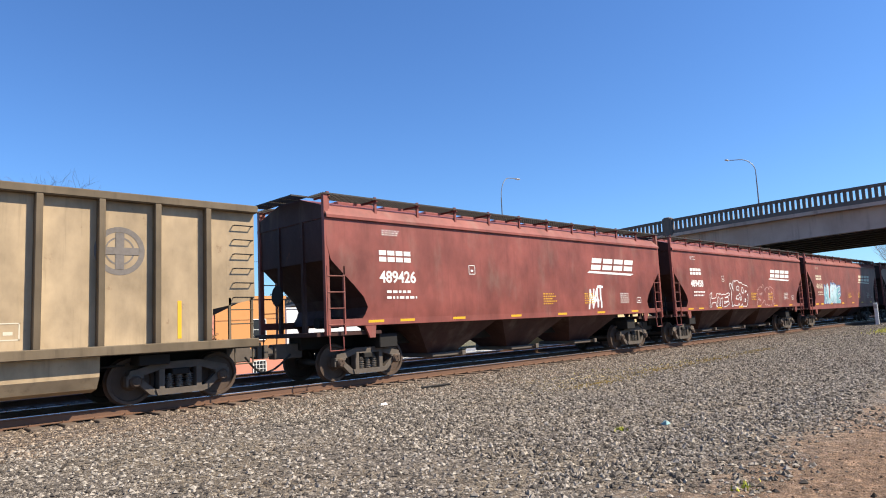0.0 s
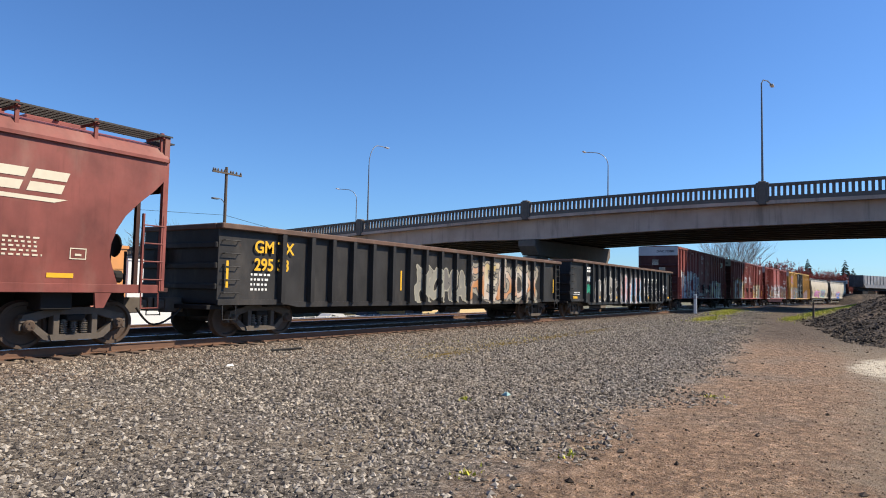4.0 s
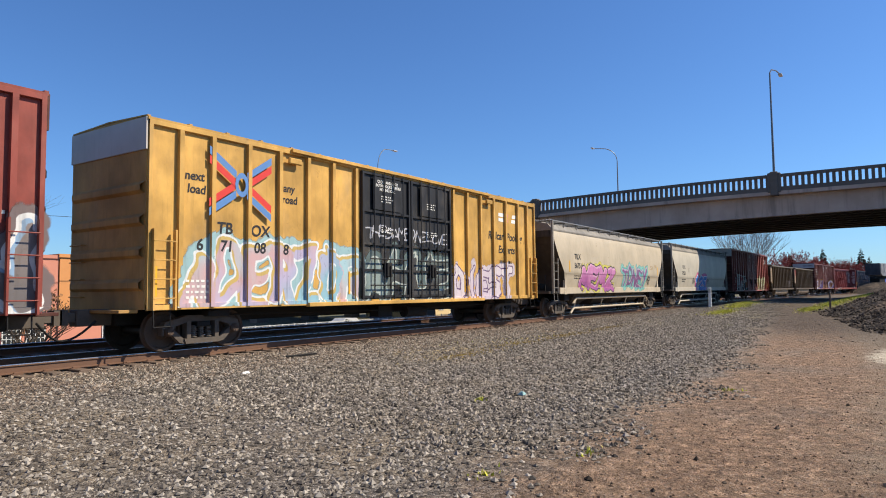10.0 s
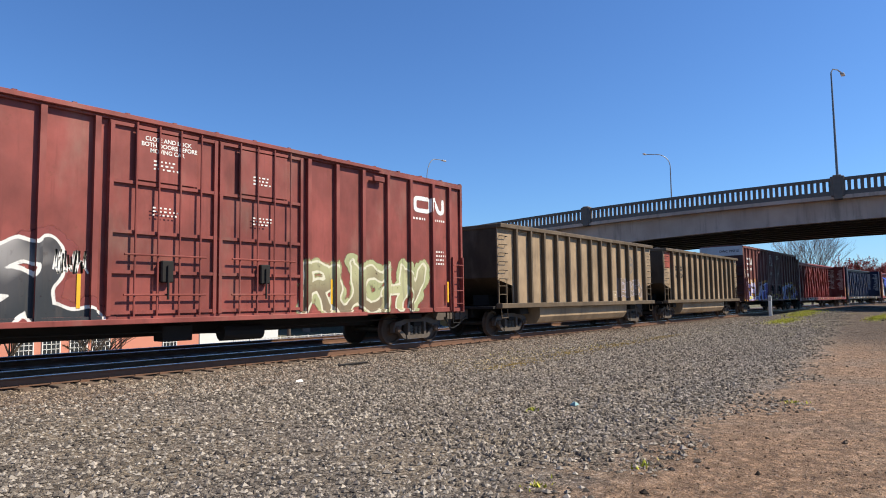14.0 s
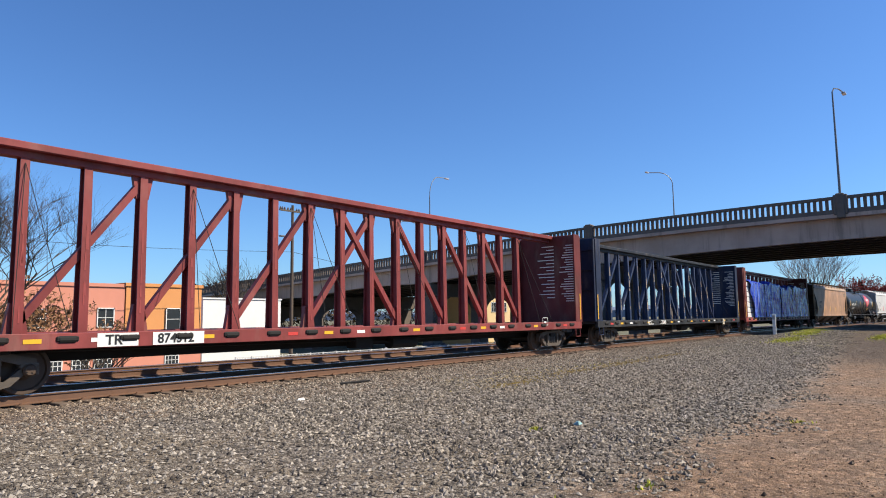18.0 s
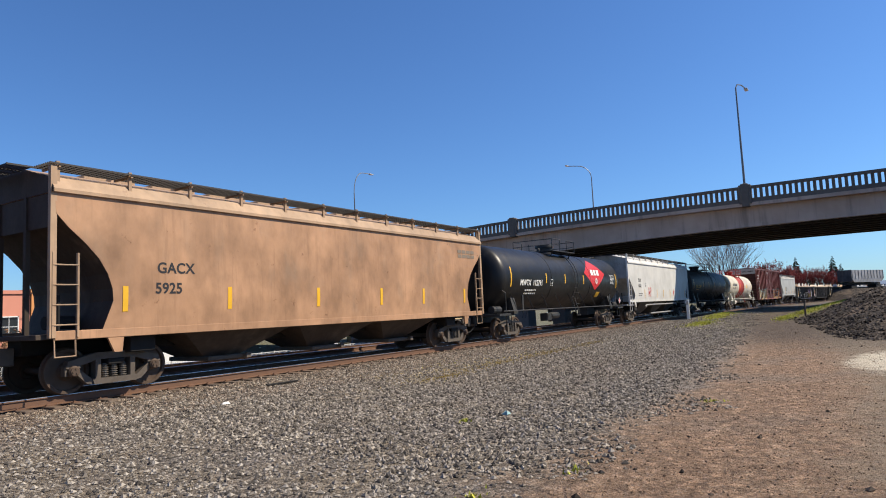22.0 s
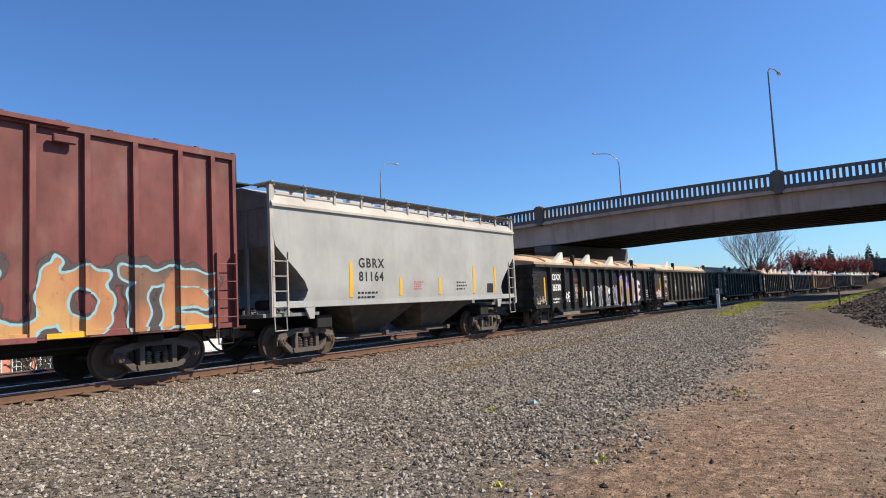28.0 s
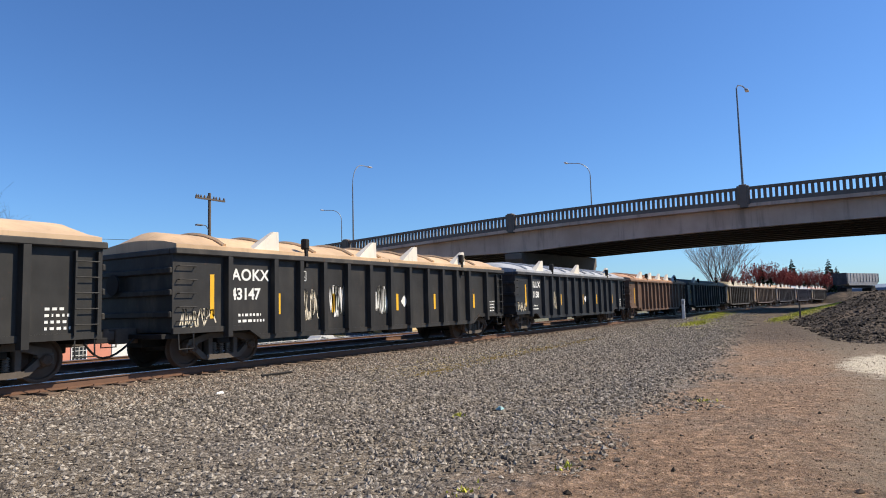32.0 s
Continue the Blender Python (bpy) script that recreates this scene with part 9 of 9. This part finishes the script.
spray(FLEET[16], "SELAR", -8.9, -2.45, 0.97, 2.5, [(0.22, 0.19, 0.44), (0.32, 0.28, 0.55), (0.52, 0.50, 0.66)], (0.03, 0.03, 0.05), (0.52, 0.26, 0.06), 121, fat=0.19, ow=0.055, hw=0.17, wear=0.2, shine=(0.62, 0.60, 0.74), label="lilac letters with black edges on orange")
spray(FLEET[16], "OOTAN", 2.55, 8.9, 0.97, 2.3, [(0.22, 0.19, 0.44), (0.34, 0.30, 0.56), (0.5, 0.48, 0.66)], (0.035, 0.03, 0.06), (0.46, 0.28, 0.10), 123, fat=0.17, ow=0.05, hw=0.13, wear=0.2, shine=(0.62, 0.60, 0.74), label="lilac letters with black edges")
spray(FLEET[16], "OMOK", -2.0, 2.2, 1.05, 1.55, [(0.6, 0.42, 0.08), (0.5, 0.3, 0.06)], (0.5, 0.3, 0.06), seed=125, fat=0.05, ow=0.02)
spray(FLEET[25], "RAKEN", -8.5, -2.6, 0.97, 2.35, [(0.52, 0.32, 0.11), (0.46, 0.40, 0.28), (0.05, 0.045, 0.045)], (0.26, 0.46, 0.50), (0.08, 0.06, 0.06), 141, fat=0.16, hw=0.12, wear=0.35, label="orange letters edged in turquoise")
spray(FLEET[25], "SUOTE", 2.5, 8.4, 0.97, 2.3, [(0.52, 0.31, 0.12), (0.40, 0.17, 0.08), (0.08, 0.07, 0.06)], (0.25, 0.46, 0.5), (0.08, 0.06, 0.06), 143, fat=0.16, hw=0.12, wear=0.35, label="orange letters edged in turquoise")
spray(FLEET[25], "NEM", -2.3, 2.3, 1.0, 1.9, None, (0.2, 0.3, 0.3), seed=145, fat=0.12)
spray(FLEET[27], "RITCIN", -1.3, 1.95, 0.75, 1.7, [(0.05, 0.05, 0.05), (0.24, 0.24, 0.25)], (0.5, 0.5, 0.5), seed=151, fat=0.1, ow=0.04, wear=0.5, label="black letters edged in white")
spray(FLEET[27], "BAG", 2.1, 4.85, 0.75, 2.2, [(0.28, 0.20, 0.06), (0.34, 0.26, 0.09)], (0.24, 0.16, 0.44), (0.40, 0.32, 0.5), 153, fat=0.17, ow=0.06, hw=0.13, wear=0.2, label="olive letters edged in purple")
spray(FLEET[27], "E", 4.9, 5.9, 0.9, 2.15, [(0.62, 0.54, 0.56), (0.66, 0.6, 0.6)], (0.28, 0.2, 0.44), seed=154, fat=0.13, ow=0.03, wear=0.2)
spray(FLEET[27], "HOPE", -5.2, -4.35, 1.0, 1.45, [WHITE_G, WHITE_G], WHITE_G, seed=155, fat=0.02, ow=0.01, wear=0.5)
spray(FLEET[27], "DIP", -2.35, -1.75, 0.8, 1.55, [WHITE_G, (0.4, 0.4, 0.4)], WHITE_G, seed=156, fat=0.05, ow=0.02)
spray(FLEET[28], "SOKO", -8.0, -7.0, 0.95, 1.4, [(0.6, 0.58, 0.55)] * 2, (0.3, 0.05, 0.04), (0.25, 0.05, 0.04), 157, fat=0.035, ow=0.015, hw=0.06)
spray(FLEET[28], "T", -4.0, -3.5, 0.9, 2.0, [WHITE_G, WHITE_G], WHITE_G, seed=158, **THIN)
spray(FLEET[28], "TATHO", 0.6, 4.1, 1.2, 2.35, [(0.14, 0.13, 0.11), (0.3, 0.28, 0.26)], (0.22, 0.2, 0.18), seed=159, fat=0.12, wear=0.8)
spray(FLEET[29], "MOKESA", 1.6, 5.9, 0.9, 2.0, None, (0.34, 0.32, 0.3), seed=161, fat=0.08, ow=0.025, wear=0.7)

# ---- wrapped lumber that rides on the loaded car ----
TARP = Net("blue woven wrap")
tn = TARP.noise(TARP.co, 1.3, 6.0)
TARP.bump(TARP.math("MULTIPLY_ADD", TARP.noise(TARP.scaled(TARP.co, (0.8, 0.8, 1.5)), 1.3, 3.0, 0.45), 3.2, TARP.math("MULTIPLY", TARP.noise(TARP.co, 30, 2.0), 0.05)), 0.5, 0.05)
TARP_M = TARP.done(TARP.mix(TARP.band(tn, 0.3, 0.7), (0.022, 0.045, 0.36), (0.055, 0.10, 0.52)), 0.27)
PAPER = plain("white lumber wrap", (0.68, 0.67, 0.66), 0.5, 0.0, 0.12, 3.0, 0.5)
STRAP = plain("white strap", (0.66, 0.68, 0.75), 0.5)
LOAD = thing("lumber_load", "lumber bundles in white and torn blue wrap on a flat car", "lumber", "", pose(0, 0, 0))
rnd = random.Random(12)
for side in (-1, 1):
    for a, b, hgt in ((-10.4, -5.3, 3.8), (-5.25, -0.2, 3.78), (-0.15, 4.6, 3.66), (4.65, 10.3, 3.78)):
        z = 1.12
        row = 0
        while z < hgt - 0.25:
            for q in (0, 1):
                y0, y1 = (0.36, 0.88) if q == 0 else (0.9, 1.38)
                s = Shape()
                s.box(a + 0.02 + rnd.uniform(0, 0.12), b - 0.02 - rnd.uniform(0, 0.1), *sorted((side * y0, side * y1)), z, z + 0.36, 0.04)
                part("lumber_pack", s, PAPER, LOAD, "lumber wrapped in white paper")
            z += 0.385
            row += 1
        # wrap draped over the outer face and the top
        t = Shape()
        nx, nz = 56, 28
        x0 = a - 0.03 if a > -9 else a + 1.35
        vs = []
        for ix in range(nx + 1):
            for iz in range(nz + 1):
                u, v = ix / nx, iz / nz
                x = x0 + (b + 0.03 - x0) * u
                wr = 0.10 * noise.noise(Vector((x * 0.9 + v * 1.5, v * 2.4, a + side))) + 0.05 * noise.noise(Vector((x * 3.0 - v * 3.0, v * 5.0, a - side))) + 0.02 * noise.noise(Vector((x * 8.0, v * 9.0, a)))
                if a < -9 and u < 0.3:
                    x -= (v - 0.1) * 1.15 * (0.3 - u) / 0.3
                    wr += 0.16 * (0.3 - u) / 0.3 * abs(math.sin(v * 6 + u * 9))
                sag = 0.30 * noise.noise(Vector((x * 0.8, 0, side))) + 0.12 * noise.noise(Vector((x * 2.6, 1, side)))
                if v < 0.78:
                    zz = 1.13 + (hgt + sag - 1.13) * v / 0.78
                    yy = 1.49 + wr - 0.02 * abs(math.sin(zz * 8.1))
                else:
                    w = (v - 0.78) / 0.22
                    zz = hgt + sag + 0.10 * math.sin(w * 3) + wr
                    yy = 1.49 - w * 1.05
                vs.append((x, side * yy, zz))
        t.add(vs, [(ix * (nz + 1) + iz, (ix + 1) * (nz + 1) + iz, (ix + 1) * (nz + 1) + iz + 1, ix * (nz + 1) + iz + 1) for ix in range(nx) for iz in range(nz)])
        part("wrap", t, TARP_M, LOAD, "torn glossy blue wrap", True)
        for f in (0.12, 0.37, 0.62, 0.87):
            x = x0 + (b - x0) * f
            q = Shape()
            q.box(x - 0.012, x + 0.012, *sorted((side * 1.52, side * 1.545)), 1.12, hgt - 0.05)
            part("strap", q, STRAP, LOAD)
CARS.append((LOAD, MIDDLE[19], HALF[19] * 2))


# ---- what moves ----
def car_pose(base, length, t):
    s = base - run(t)
    p, _ = track(s - length * 0.34)
    q, _ = track(s + length * 0.34)
    m = (p + q) / 2
    return pose(m.x, m.y, m.z, 0, 0, math.degrees(math.atan2(q.y - p.y, q.x - p.x)))


def motions():
    base = {}
    for car, b, length in CARS:
        base[car] = b
        walk(car, [(t, car_pose(b, length, t)) for t in range(33)])
    for ws, car, x in WHEELS:
        rows = []
        for k in range(0, 32 * FPS + 1):
            t = k / FPS
            if k in (0, 32 * FPS) or -10 < base[car] - run(t) < 38:
                rows.append((t, t))
        near = [r for r, _ in rows if 0 < r < 32] or [0]
        walk(ws, [(t, pose(x, 0, 0.456, 0, -math.degrees(run(min(max(t, near[0]), near[-1])) / 0.456) % 360, 0)) for t, _ in rows])


motions()
